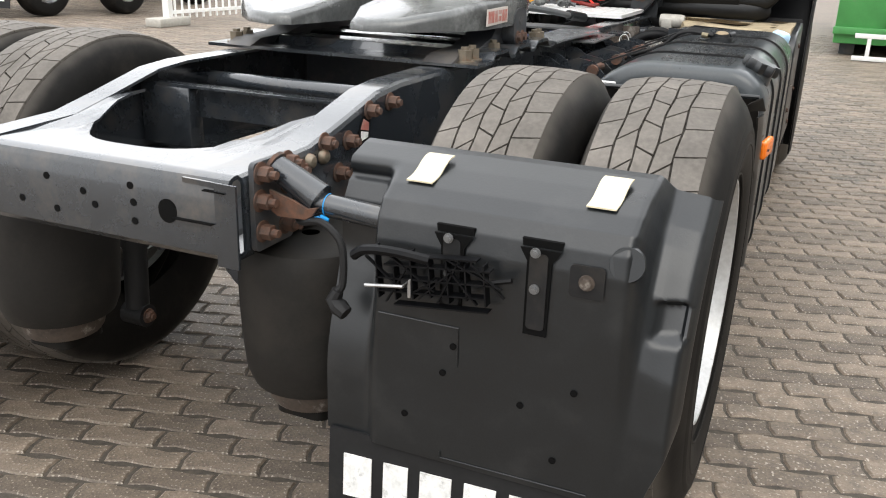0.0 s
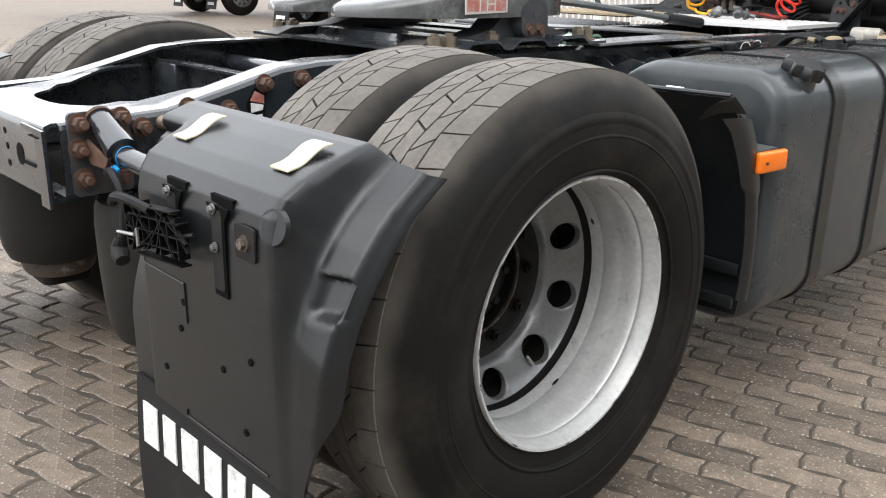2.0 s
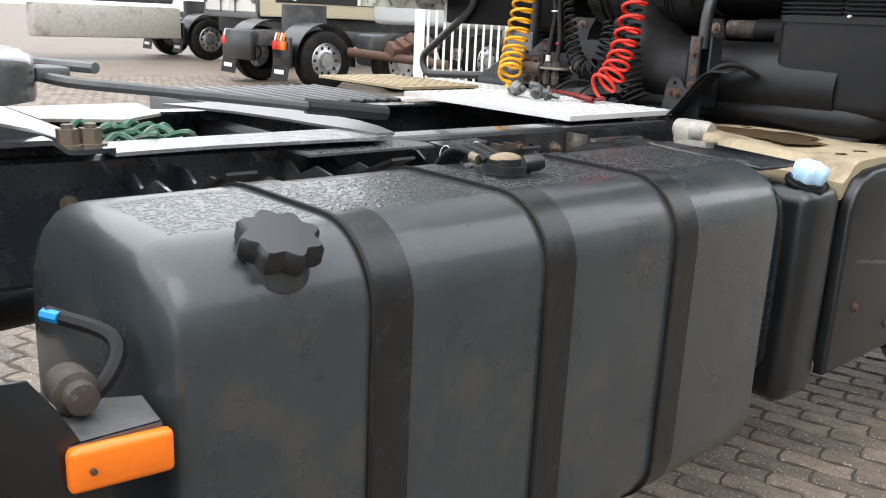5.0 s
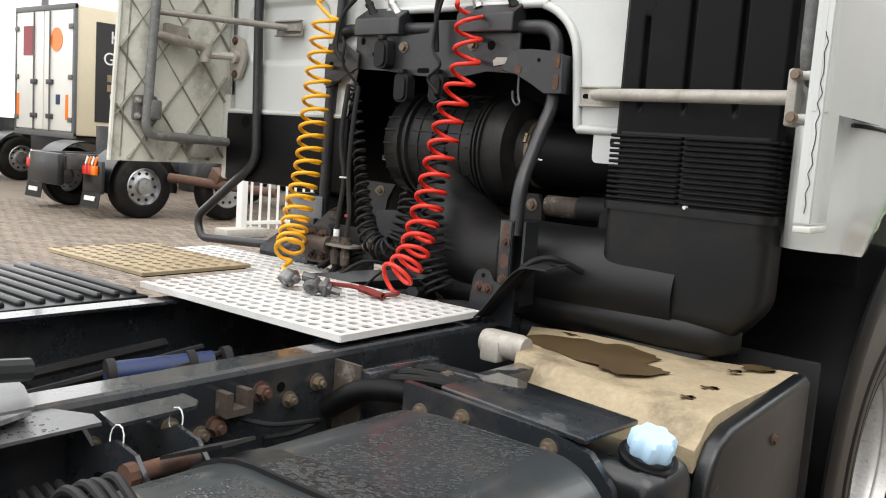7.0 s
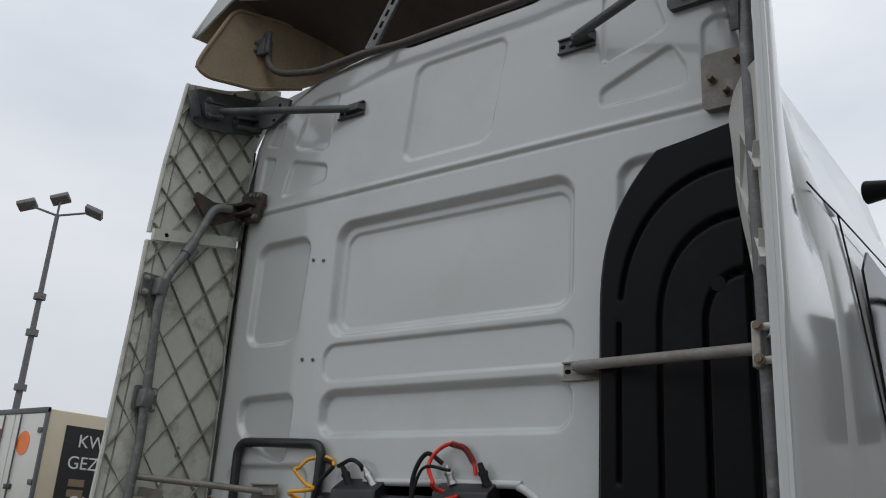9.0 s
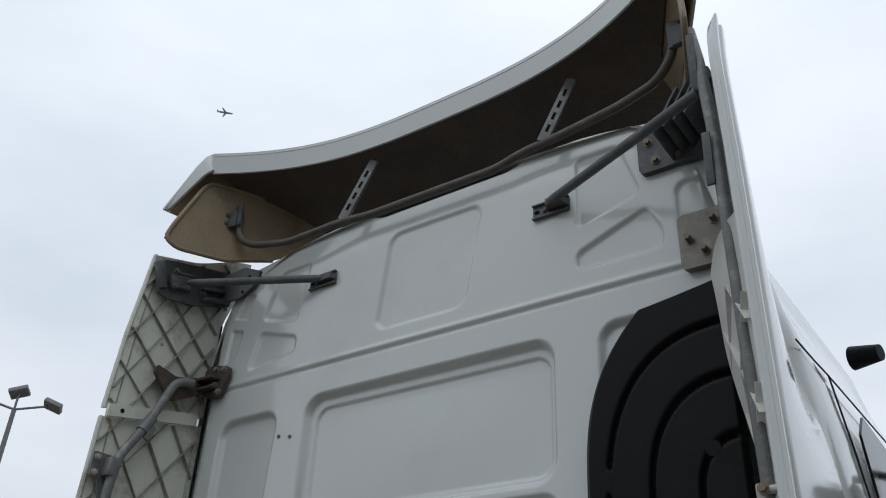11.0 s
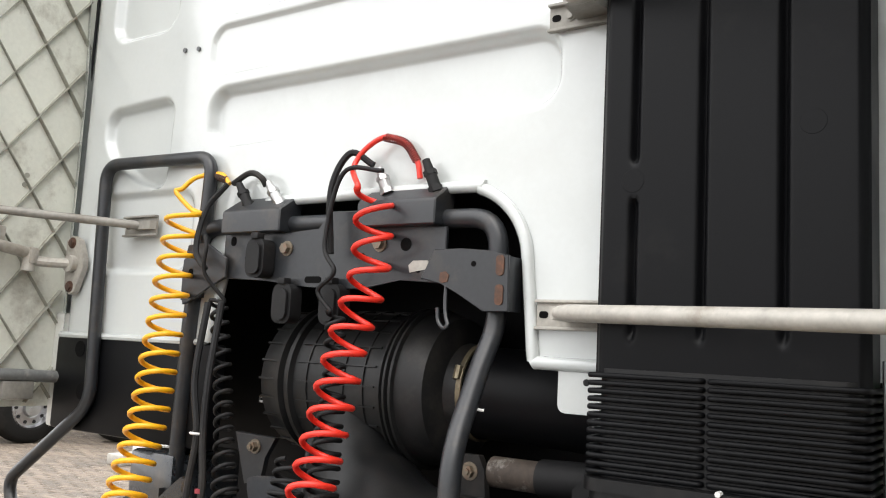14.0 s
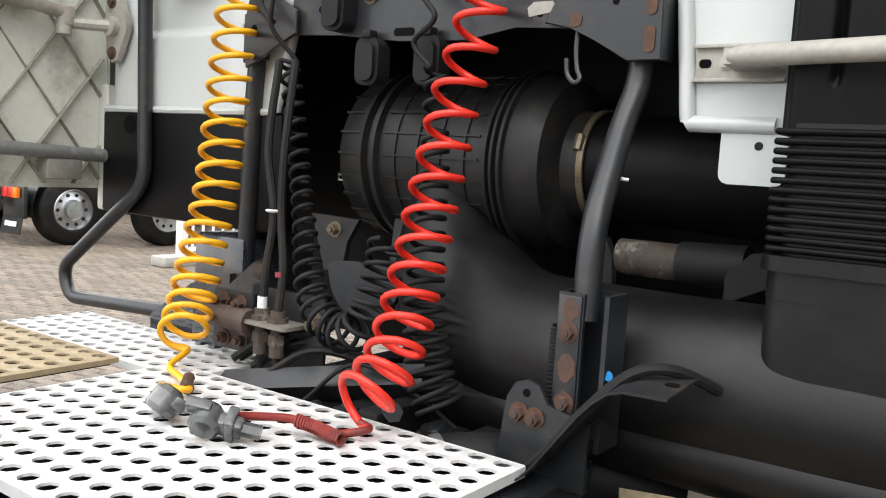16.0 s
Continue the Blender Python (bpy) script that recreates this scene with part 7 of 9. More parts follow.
part("body", bm, "galv_pale", val)
bm = B()
box(bm, 0.46, 0.80, 2.60, 2.64, 0.92, 0.985, 0.004)
box(bm, 0.46, 0.50, 2.42, 2.66, 0.93, 0.99, 0.004)
box(bm, 0.64, 0.70, 2.62, 2.80, 0.93, 0.99, 0.006)
part("bracket", bm, "frame", val)
for k in range(5):
    bm = B()
    tube(bm, spline([(0.44, 2.45 + 0.03 * k, 0.95), (0.52, 2.50 + 0.03 * k, 0.97 + 0.01 * (k % 2)), (0.62, 2.56 + 0.02 * k, 0.965), (0.74, 2.62, 0.93)], 6), 0.010, 8)
    part("hose", bm, "rubber", val)
bm = B()
for x, y in ((0.50, 2.55), (0.58, 2.60), (0.69, 2.60), (0.74, 2.60)):
    cyl(bm, (x, y - 0.03, 0.975), (x, y, 0.975), 0.011, seg=6)
part("fittings", bm, "bolt", val)
arch_b = thing("cable_arch", "black round cable duct arch beside the frame rail", "cable duct", (0.55, 2.4, 0.9))
bm = B()
tube(bm, spline([(0.42, 2.36, 0.90), (0.50, 2.39, 0.955), (0.58, 2.44, 0.96), (0.64, 2.50, 0.92)], 8), 0.026, 12)
part("duct", bm, "duct", arch_b)

# ---- front wheel and arch ----
fw = make_wheel("front_wheel", 1.215, 1, 4.08, "", label="front truck wheel with a silver rim, partly hidden")
fend = thing("front_wheel_arch", "black plastic front wheel arch and flap", "wheel arch", (1.0, 3.6, 0.3))
bm = B()
def arch_f(u, v):
    a = radians(205 - 150 * v)
    return Vector((0.72 + 0.51 * u, 4.08 + 0.635 * math.cos(a), 0.56 + 0.70 * math.sin(a) + 0.02 * math.sin(u * 3)))
surface(bm, arch_f, 6, 30, (0, 0, 0.008))
part("arch", bm, "duct", fend, smooth=50)
bm = B()
def arch_l(u, v):
    a = radians(205 - 150 * v)
    return Vector((1.232 + 0.01 * math.sin(3 * u), 4.08 + (0.60 + 0.13 * u) * math.cos(a), 0.56 + (0.665 + 0.12 * u) * math.sin(a)))
surface(bm, arch_l, 5, 30, (0.008, 0, 0))
part("lip", bm, "duct", fend, smooth=50)
bm = B()
box(bm, 0.70, 1.20, 3.335, 3.35, 0.30, 1.02, 0.004)
part("flap", bm, "rubber", fend)

# ---- air intake ----
intake = thing("air_intake", "black moulded plastic air intake chimney with bellows", "air intake", (0.9, 3.15, 1.0))
XR = 1.088
def xl(z):
    t = max(0.0, (z - 2.40) / 0.55)
    return 0.630 + 0.20 * min(1, t) ** 3.0
bm = B()
def duct_face(u, v):
    z = 1.565 + (2.975 - 1.565) * v
    zz = z - 0.045 * (1 - u) * smooth01(0.85, 1.0, v)
    x = xl(zz) + (XR - xl(zz)) * u
    edge = min(u, 1 - u) * (XR - xl(zz))
    y = 3.198 + 0.016 * (1 - smooth01(0.0, 0.022, edge)) ** 2
    w = (x - xl(zz)) / (XR - xl(zz))
    a, b = (XR - x) / (XR - 0.630), max(0.0, (zz - 2.36) / 0.57)
    rho = (a ** 2.4 + b ** 2.4) ** (1 / 2.4)
    for gx in (0.28, 0.575, 0.848):
        y += 0.017 * math.exp(-((rho - gx) / 0.0145) ** 2) * smooth01(0.04, 0.06, v) * (1 if gx < 0.8 else smooth01(0.030, 0.042, abs(zz - 2.44)) * smooth01(0.030, 0.042, abs(zz - 1.916)))
    return Vector((x, y, zz))
g = surface(bm, duct_face, 190, 190)
for i, row in ((0, g[0]), (1, g[-1])):
    bk = [bm.verts.new((v.co.x, 3.288, v.co.z)) for v in row]
    for a, b, c, d in zip(row, row[1:], bk[1:], bk):
        bm.faces.new((a, b, c, d))
tp = [r[-1] for r in g]
bk = [bm.verts.new((v.co.x, 3.288, v.co.z)) for v in tp]
for a, b, c, d in zip(tp, tp[1:], bk[1:], bk):
    bm.faces.new((a, b, c, d))
part("chimney", bm, "duct", intake, smooth=50)
for x, z in ((0.690, 2.44), (1.0, 2.49), (0.698, 1.916), (1.005, 1.994)):
    bm = B()
    lathe(bm, [(0.0, -0.0015), (0.021, -0.0015), (0.0235, 0.001), (0.025, 0.004)], (x, 3.199, z), "y", 24)
    part("boss", bm, "duct", intake)
bm = B()
prism(bm, rounded(0.642, 1.080, 3.190, 3.31, 0.03, 3), "z", 1.385, 1.577)
bellows = part("bellows", bm, "pipe", intake, "ribbed rubber bellows", smooth=30)
for k in range(13):
    z = 1.392 + 0.0140 * k
    for xa, xb in ((0.628, 0.839), (0.843, 1.092)):
        bm = B()
        prism(bm, rounded(xa, xb, 3.176, 3.312, 0.010, 2), "z", z, z + 0.0094)
        bmesh.ops.bevel(bm, geom=[e for e in bm.edges if abs(e.verts[0].co.z - e.verts[1].co.z) < 1e-6], offset=0.0025, segments=1, profile=0.5, affect="EDGES")
        part("fold", bm, "duct", bellows, smooth=50)
bm = B()
prism(bm, rounded(0.624, 1.095, 3.158, 3.325, 0.04, 4), "z", 1.366, 1.388)
prism(bm, rounded(0.632, 1.087, 3.166, 3.32, 0.04, 4), "z", 1.325, 1.366)
part("collar", bm, "pipe", intake)
bm = B()
cyl(bm, (0.873, 3.166, 1.389), (0.873, 3.152, 1.389), 0.005, seg=8)
part("peg", bm, "letter", intake, "white plastic peg")
bm = B()
def lower(u, v):
    """The moulded body below the bellows: rounded plan, running in to its right foot."""
    a = 2 * math.pi * u
    z = 1.330 - 0.375 * v
    x0, x1 = 0.634, 1.086 - 0.14 * smooth01(0.40, 1.0, v)
    y0, y1 = 3.166 + 0.03 * smooth01(0.62, 0.70, v) * (1 - 0.8 * smooth01(0.75, 1, v)), 3.32
    ca, sa = math.cos(a), math.sin(a)
    p = 0.30
    return Vector(((x0 + x1) / 2 + (x1 - x0) / 2 * math.copysign(abs(ca) ** p, ca), (y0 + y1) / 2 + (y1 - y0) / 2 * math.copysign(abs(sa) ** p, sa), z))
surface(bm, lower, 72, 28)
part("lower_box", bm, "pipe", intake, smooth=60)
bm = B()
path = spline([(-0.10, 3.46, 1.46), (-0.09, 3.42, 1.36), (-0.02, 3.37, 1.24), (0.14, 3.33, 1.155), (0.40, 3.31, 1.145), (0.70, 3.30, 1.15), (0.86, 3.30, 1.15)], 8)
tube(bm, path, [0.09 + 0.058 * smooth01(0, 20, k) for k in range(len(path))], 26)
part("elbow_pipe", bm, "pipe", intake, "thick black intake pipe", smooth=60)
bm = B()
path = spline([(-0.06, 3.30, 1.06), (0.08, 3.265, 1.05), (0.30, 3.24, 1.055), (0.70, 3.222, 1.06), (0.93, 3.225, 1.06), (1.0, 3.27, 1.06)], 8)
tube(bm, path, [0.03 + 0.032 * smooth01(0, 9, k) * (1 - 0.25 * smooth01(32, 40, k)) for k in range(len(path))], 18)
part("lower_bulge", bm, "pipe", intake, smooth=60)

# ---- air filter ----
filt = thing("air_filter", "dusty black ribbed cylindrical air filter housing", "air filter", (-0.1, 3.47, 1.3))
fc = (0.0, 3.52, 1.500)
bm = B()
lathe(bm, [(0.0, -0.375), (0.12, -0.38), (0.165, -0.375), (0.178, -0.36), (0.180, -0.30), (0.194, -0.297), (0.196, -0.285), (0.181, -0.28), (0.181, -0.265), (0.196, -0.262), (0.196, -0.25), (0.182, -0.245), (0.182, 0.030), (0.194, 0.032), (0.194, 0.038), (0.184, 0.040), (0.184, 0.047), (0.197, 0.049), (0.197, 0.055), (0.185, 0.057), (0.185, 0.064), (0.197, 0.066), (0.197, 0.073), (0.186, 0.075), (0.184, 0.115), (0.178, 0.122), (0.172, 0.145), (0.13, 0.158), (0.114, 0.162), (0.11, 0.20), (0.11, 0.21)], fc, "x", 56)
part("housing", bm, "filter", filt, smooth=40)
for k in range(24):
    a = 2 * math.pi * k / 24
    bm = B()
    obox(bm, Matrix.Translation(Vector(fc)) @ Matrix.Rotation(a, 4, "X") @ Matrix.Translation((-0.11, 0, 0.182)), 0.25, 0.004, 0.008)
    obox(bm, Matrix.Translation(Vector(fc)) @ Matrix.Rotation(a, 4, "X") @ Matrix.Translation((-0.335, 0, 0.180)), 0.06, 0.005, 0.005)
    part("rib", bm, "filter", filt, smooth=0)
bm = B()
for x in (-0.20, -0.14, -0.08, -0.02):
    lathe(bm, [(0.182, x - 0.002), (0.1862, x - 0.002), (0.1862, x + 0.002), (0.182, x + 0.002)], fc, "x", 56)
part("hoop", bm, "filter", filt, smooth=0)
bm = B()
lathe(bm, [(0.112, 0.197), (0.1165, 0.198), (0.1165, 0.211), (0.112, 0.212)], fc, "x", 40)
cyl(bm, (0.198, 3.408, 1.53), (0.198, 3.418, 1.56), 0.010, seg=8)
part("hose_clamp", bm, "brass", filt, "tarnished hose clamp")
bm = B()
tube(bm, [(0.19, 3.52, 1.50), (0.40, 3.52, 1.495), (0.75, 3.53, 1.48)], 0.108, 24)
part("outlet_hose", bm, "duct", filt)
bm = B()
tube(bm, [(-0.32, 3.36, 1.436), (-0.385, 3.366, 1.437), (-0.385, 3.366, 1.449), (-0.32, 3.36, 1.449)], 0.003, 6)
part("clip", bm, "steel", filt)

# ---- bulkhead frame ----
bulk = thing("hose_bulkhead", "dark grey tube frame with folded plates that carries sockets and hoses", "hose carrier", (0, 3.15, 1.1))
FY = 3.285
bm = B()
tube(bm, fillet([(-0.60, FY, 1.06), (-0.590, FY, 1.62), (-0.565, FY, 1.890), (0.368, FY, 1.878), (0.372, FY, 1.65), (0.364, 3.25, 1.58), (0.384, 3.120, 1.40), (0.392, 3.108, 1.26)], 0.07, 7), 0.0215, 16)
part("tube", bm, "carrier", bulk)
def fold(pts, y0, y1, name="plate", mat="carrier", label=""):
    bm = B()
    prism(bm, pts, "y", y0, y1)
    es = [e for e in bm.edges if all(v.co.y < (y0 + y1) / 2 for v in e.verts)]
    bmesh.ops.bevel(bm, geom=es, offset=0.002, segments=1, profile=0.5, affect="EDGES")
    return part(name, bm, mat, bulk, label, smooth=25)
fold([(-0.45, 1.875), (-0.45, 1.750), (-0.30, 1.744), (-0.15, 1.728), (0.02, 1.722), (0.13, 1.745), (0.25, 1.735), (0.25, 1.86), (0.06, 1.868), (0.0, 1.906), (-0.09, 1.908), (-0.12, 1.866), (-0.24, 1.860)], 3.262, 3.271)
fold([(-0.572, 1.838), (-0.590, 1.771), (-0.579, 1.679), (-0.545, 1.690), (-0.484, 1.723), (-0.42, 1.750), (-0.42, 1.80), (-0.50, 1.842)], 3.244, 3.252)
fold([(0.233, 1.808), (0.304, 1.808), (0.373, 1.802), (0.418, 1.792), (0.421, 1.677), (0.361, 1.676), (0.300, 1.712), (0.252, 1.737), (0.20, 1.745)], 3.244, 3.252)
# folded sides of the end plates, wrapped round the tube
for x0, x1, z0, z1 in ((0.413, 0.420, 1.678, 1.790), (-0.589, -0.582, 1.69, 1.80)):
    bm = B()
    box(bm, x0, x1, 3.246, 3.300, z0, z1, 0.002)
    part("flange", bm, "carrier", bulk)
for x0, x1 in ((-0.436, -0.228), (0.018, 0.236)):
    bm = B()
    prism(bm, [(3.233, 1.862), (3.233, 1.915), (3.236, 1.921), (3.312, 1.972), (3.316, 1.969), (3.312, 1.962), (3.300, 1.862)], "x", x0, x1)
    bmesh.ops.bevel(bm, geom=bm.edges[:], offset=0.003, segments=1, profile=0.5, affect="EDGES")
    part("valve_box", bm, "carrier", bulk, smooth=25)
    # turned-up tab at the back
    bm = B()
    box(bm, x1 - 0.045, x1 + 0.006, 3.300, 3.306, 1.955, 1.985, 0.002)
    part("tab", bm, "carrier", bulk)
for z in (1.772, 1.712):
    bm = B()
    prism(bm, rounded(0.390, 0.409, z - 0.022, z + 0.020, 0.008), "y", 3.2415, 3.2445)
    part("slot_stain", bm, "rust", bulk)
bm = B()
prism(bm, [(0.250, 1.738), (0.258, 1.735), (0.272, 1.738), (0.275, 1.752), (0.266, 1.760), (0.252, 1.757)], "y", 3.2422, 3.2445)
part("rust_patch", bm, "rust", bulk)
for x, z, w, hh in ((-0.13, 1.745, 0.026, 0.008), (-0.36, 1.80, 0.008, 0.008), (-0.415, 1.845, 0.009, 0.012), (0.02, 1.80, 0.006, 0.006), (0.18, 1.765, 0.006, 0.006)):
    bm = B()
    prism(bm, rounded(x - w, x + w, z - hh, z + hh, min(w, hh) * 0.95), "y", 3.2605, 3.263)
    part("hole", bm, "void", bulk)
for x, z, r in ((0.143, 1.823, 0.015), (-0.552, 1.765, 0.009), (0.335, 1.775, 0.006)):
    bm = B()
    y = 3.261 if x == 0.143 else 3.243
    cyl(bm, (x, y, z), (x, y + 0.002, z), r, seg=16)
    part("hole", bm, "void", bulk)
bm = B()
prism(bm, [(0.158, 1.760), (0.200, 1.766), (0.214, 1.772), (0.205, 1.786), (0.166, 1.786), (0.154, 1.776)], "y", 3.2600, 3.2635)
part("bare_patch", bm, "galv_pale", bulk, "pale bare metal patch")
bm = B()
tube(bm, spline([(0.262, 3.256, 1.74), (0.264, 3.25, 1.70), (0.271, 3.245, 1.665), (0.280, 3.24, 1.648), (0.272, 3.236, 1.640), (0.257, 3.238, 1.655), (0.252, 3.24, 1.682)], 6), 0.0045, 8)
part("hook", bm, "carrier", bulk)
# small wire end on the upright
bm = B()
tube(bm, spline([(0.362, 3.20, 1.49), (0.376, 3.196, 1.487), (0.392, 3.20, 1.482), (0.400, 3.205, 1.481)], 5), 0.003, 6)
part("wire_end", bm, "letter", bulk, "frayed pale wire end")
# hose fittings: black ferrules and bright unions
for x, z, dx, dz, mat in ((-0.378, 1.945, -0.035, 0.055, "rubber"), (-0.265, 1.945, -0.040, 0.052, "steel"), (0.075, 1.955, -0.022, 0.050, "steel"), (0.212, 1.950, -0.026, 0.062, "rubber")):
    bm = B()
    p, d = Vector((x, 3.272, z - 0.012)), Vector((dx, -0.004, dz))
    cyl(bm, p, p + d * 0.22, 0.017, seg=6)
    cyl(bm, p + d * 0.22, p + d * 0.62, 0.0135, seg=12)
    cyl(bm, p + d * 0.62, p + d * 0.80, 0.016, seg=6)
    cyl(bm, p + d * 0.80, p + d * 1.2, 0.011, 0.009, 12)
    part("fitting", bm, mat, bulk)
# foot with rusty bolts
bm = B()
prism(bm, [(0.356, 3.082), (0.400, 3.082), (0.400, 3.090), (0.364, 3.090), (0.364, 3.150), (0.430, 3.150), (0.430, 3.090), (0.438, 3.090), (0.438, 3.158), (0.356, 3.158)], "z", 1.06, 1.304)
part("foot_channel", bm, "carrier", bulk)
bm = B()
box(bm, 0.359, 0.397, 3.0785, 3.0825, 1.10, 1.300, 0.001)
part("foot_face", bm, "carrier", bulk, "rust spotted foot plate")
rs = random.Random(12)
for z, r in ((1.278, 0.016), (1.243, 0.017), (1.188, 0.019), (1.130, 0.018)):
    bm = B()
    ring = [(0.379 + r * rs.uniform(0.75, 1.1) * math.cos(0.42 * k), z + 1.15 * r * rs.uniform(0.75, 1.15) * math.sin(0.42 * k)) for k in range(15)]
    prism(bm, [(min(0.396, max(0.360, x)), q) for x, q in ring], "y", 3.0772, 3.0790)
    part("rust_spot", bm, "rust", bulk, smooth=0)
bolts(bulk, [(0.380, 3.0785, 1.243), (0.381, 3.0785, 1.132)], (0, -1, 0), 0.011, 0.012, "rust", 0.006)
bm = B()
prism(bm, [(0.268, 1.00), (0.284, 1.125), (0.298, 1.150), (0.320, 1.158), (0.342, 1.152), (0.358, 1.125), (0.43, 1.112), (0.43, 1.00)], "y", 3.066, 3.074)
part("foot_bracket", bm, "carrier", bulk)
bolts(bulk, [(0.309, 3.066, 1.103), (0.338, 3.066, 1.100)], (0, -1, 0), 0.012, 0.012, "rust", 0.008)
bm = B()
cyl(bm, (0.320, 3.0652, 1.137), (0.320, 3.0665, 1.137), 0.007, seg=12)
part("hole", bm, "void", bulk)
bm = B()
def wing(u, v):
    return Vector((0.33 + 0.245 * u, 2.965 + 0.13 * v + 0.03 * u, 1.012 + 0.178 * smooth01(0, 0.75, u) + 0.01 * v))
surface(bm, wing, 12, 4, (0, 0, 0.004))
wg = part("wing_bracket", bm, "carrier", bulk, smooth=40)
bm = B()
p = wing(0.93, 0.5)
cyl(bm, p + Vector((0, 0, 0.0035)), p + Vector((0, 0, 0.0052)), 0.011, seg=14)
part("hole", bm, "void", wg)
bm = B()
tube(bm, spline([(0.34, 3.03, 1.02), (0.40, 3.00, 1.08), (0.45, 3.02, 1.15), (0.50, 3.05, 1.205), (0.55, 3.09, 1.212), (0.60, 3.18, 1.17)], 8), 0.009, 8)
part("cable", bm, "rubber", bulk)
bm = B()
cyl(bm, (0.428, 3.11, 1.176), (0.440, 3.10, 1.182), 0.008, seg=10)
part("plug", bm, "tie_blue", bulk, "bright blue cable end")
bm = B()
tube(bm, coil([(0.345, 3.10, 1.09), (0.345, 3.105, 1.245)], 0.009, 22, 8), 0.003, 5)
part("spring", bm, "rubber", bulk)
# sockets
for x, z, y in ((-0.290, 1.800, 3.238), (-0.205, 1.690, 3.255), (-0.052, 1.690, 3.255)):
    bm = B()
    prism(bm, rounded(x - 0.031, x + 0.031, z - 0.052, z + 0.044, 0.022), "y", y - 0.018, y + 0.02)
    prism(bm, rounded(x - 0.023, x + 0.023, z - 0.044, z + 0.032, 0.018), "y", y - 0.027, y - 0.018)
    box(bm, x - 0.012, x + 0.012, y - 0.025, y, z + 0.042, z + 0.058, 0.003)
    box(bm, x - 0.034, x - 0.026, y - 0.012, y + 0.012, z - 0.03, z + 0.02, 0.002)
    part("socket", bm, "rubber", bulk, "black capped electrical socket")
bolts(bulk, [(-0.222, 3.262, 1.822), (0.070, 3.262, 1.826)], (0, -1, 0), 0.013, 0.012, "bolt")

# hand rail of the platform
hand = thing("grab_rail", "dark grey bent grab rail beside the deck", "grab rail", (-0.8, 3.15, 1.05))
bm = B()
tube(bm, fillet([(-0.555, 3.272, 1.70), (-0.535, 3.272, 2.082), (-1.012, 3.272, 2.095), (-0.985, 3.272, 1.385), (-1.365, 3.272, 1.125), (-1.330, 3.272, 1.040), (-0.74, 3.262, 1.075), (-0.49, 3.105, 1.138)], 0.06, 7), 0.0185, 12)
part("tube", bm, "carrier", hand)
for x, z in ((-0.557, 1.745), (-0.72, 1.075)):
    bm = B()
    box(bm, x - 0.022, x + 0.022, 3.247, 3.272, z - 0.028, z + 0.028, 0.004)
    part("mount", bm, "carrier", hand)
bkt = thing("deck_bracket", "dirty steel bracket with brass hose couplings at the deck edge", "bracket", (-0.45, 3.2, 1.0))
bm = B()
prism(bm, rounded(-0.508, -0.383, 1.064, 1.192, 0.010), "y", 3.122, 3.130)
part("bolt_plate", bm, "carrier", bkt)
bolts(bkt, [(-0.475, 3.122, 1.170), (-0.420, 3.122, 1.168), (-0.469, 3.122, 1.087), (-0.411, 3.122, 1.089)], (0, -1, 0), 0.012, 0.014, "rust", 0.012)
bm = B()
cyl(bm, (-0.505, 3.100, 1.139), (-0.366, 3.100, 1.136), 0.025, seg=18)
cyl(bm, (-0.380, 3.100, 1.1365), (-0.362, 3.100, 1.136), 0.029, seg=18)
part("clamp", bm, "rust_brown", bkt, "rusty clamp round the rail's end")
bm = B()
prism(bm, rounded(-0.400, -0.205, 1.040, 1.205, 0.015), "y", 3.152, 3.160)
part("back_plate", bm, "carrier", bkt)
bm = B()
prism(bm, rounded(-0.386, -0.244, 3.080, 3.150, 0.012), "z", 1.138, 1.146)
part("shelf", bm, "plate_brown", bkt, "dirty metal shelf")
bolts(bkt, [(-0.226, 3.150, 1.150)], (0, -1, 0), 0.017, 0.016, "bolt", 0.01)
bm = B()
prism(bm, [(-0.560, 1.165), (-0.400, 1.182), (-0.415, 1.262), (-0.450, 1.250)], "y", 3.180, 3.187)
prism(bm, [(-0.660, 1.020), (-0.560, 1.030), (-0.560, 1.165), (-0.660, 1.150)], "y", 3.184, 3.192)
part("gusset", bm, "frame", bkt)
bm = B()
cyl(bm, (-0.50, 3.030, 0.985), (0.02, 3.205, 1.075), 0.034, seg=4)
part("cross_beam", bm, "carrier", bkt)
bm = B()
box(bm, -0.76, -0.58, 3.26, 3.50, 1.02, 1.285, 0.012)
prism(bm, [(-0.90, 1.0), (-0.60, 1.0), (-0.60, 1.20), (-0.74, 1.16), (-0.90, 1.06)], "y", 3.24, 3.258)
part("side_plate", bm, "frame", bkt, "dark grey box behind the bracket")
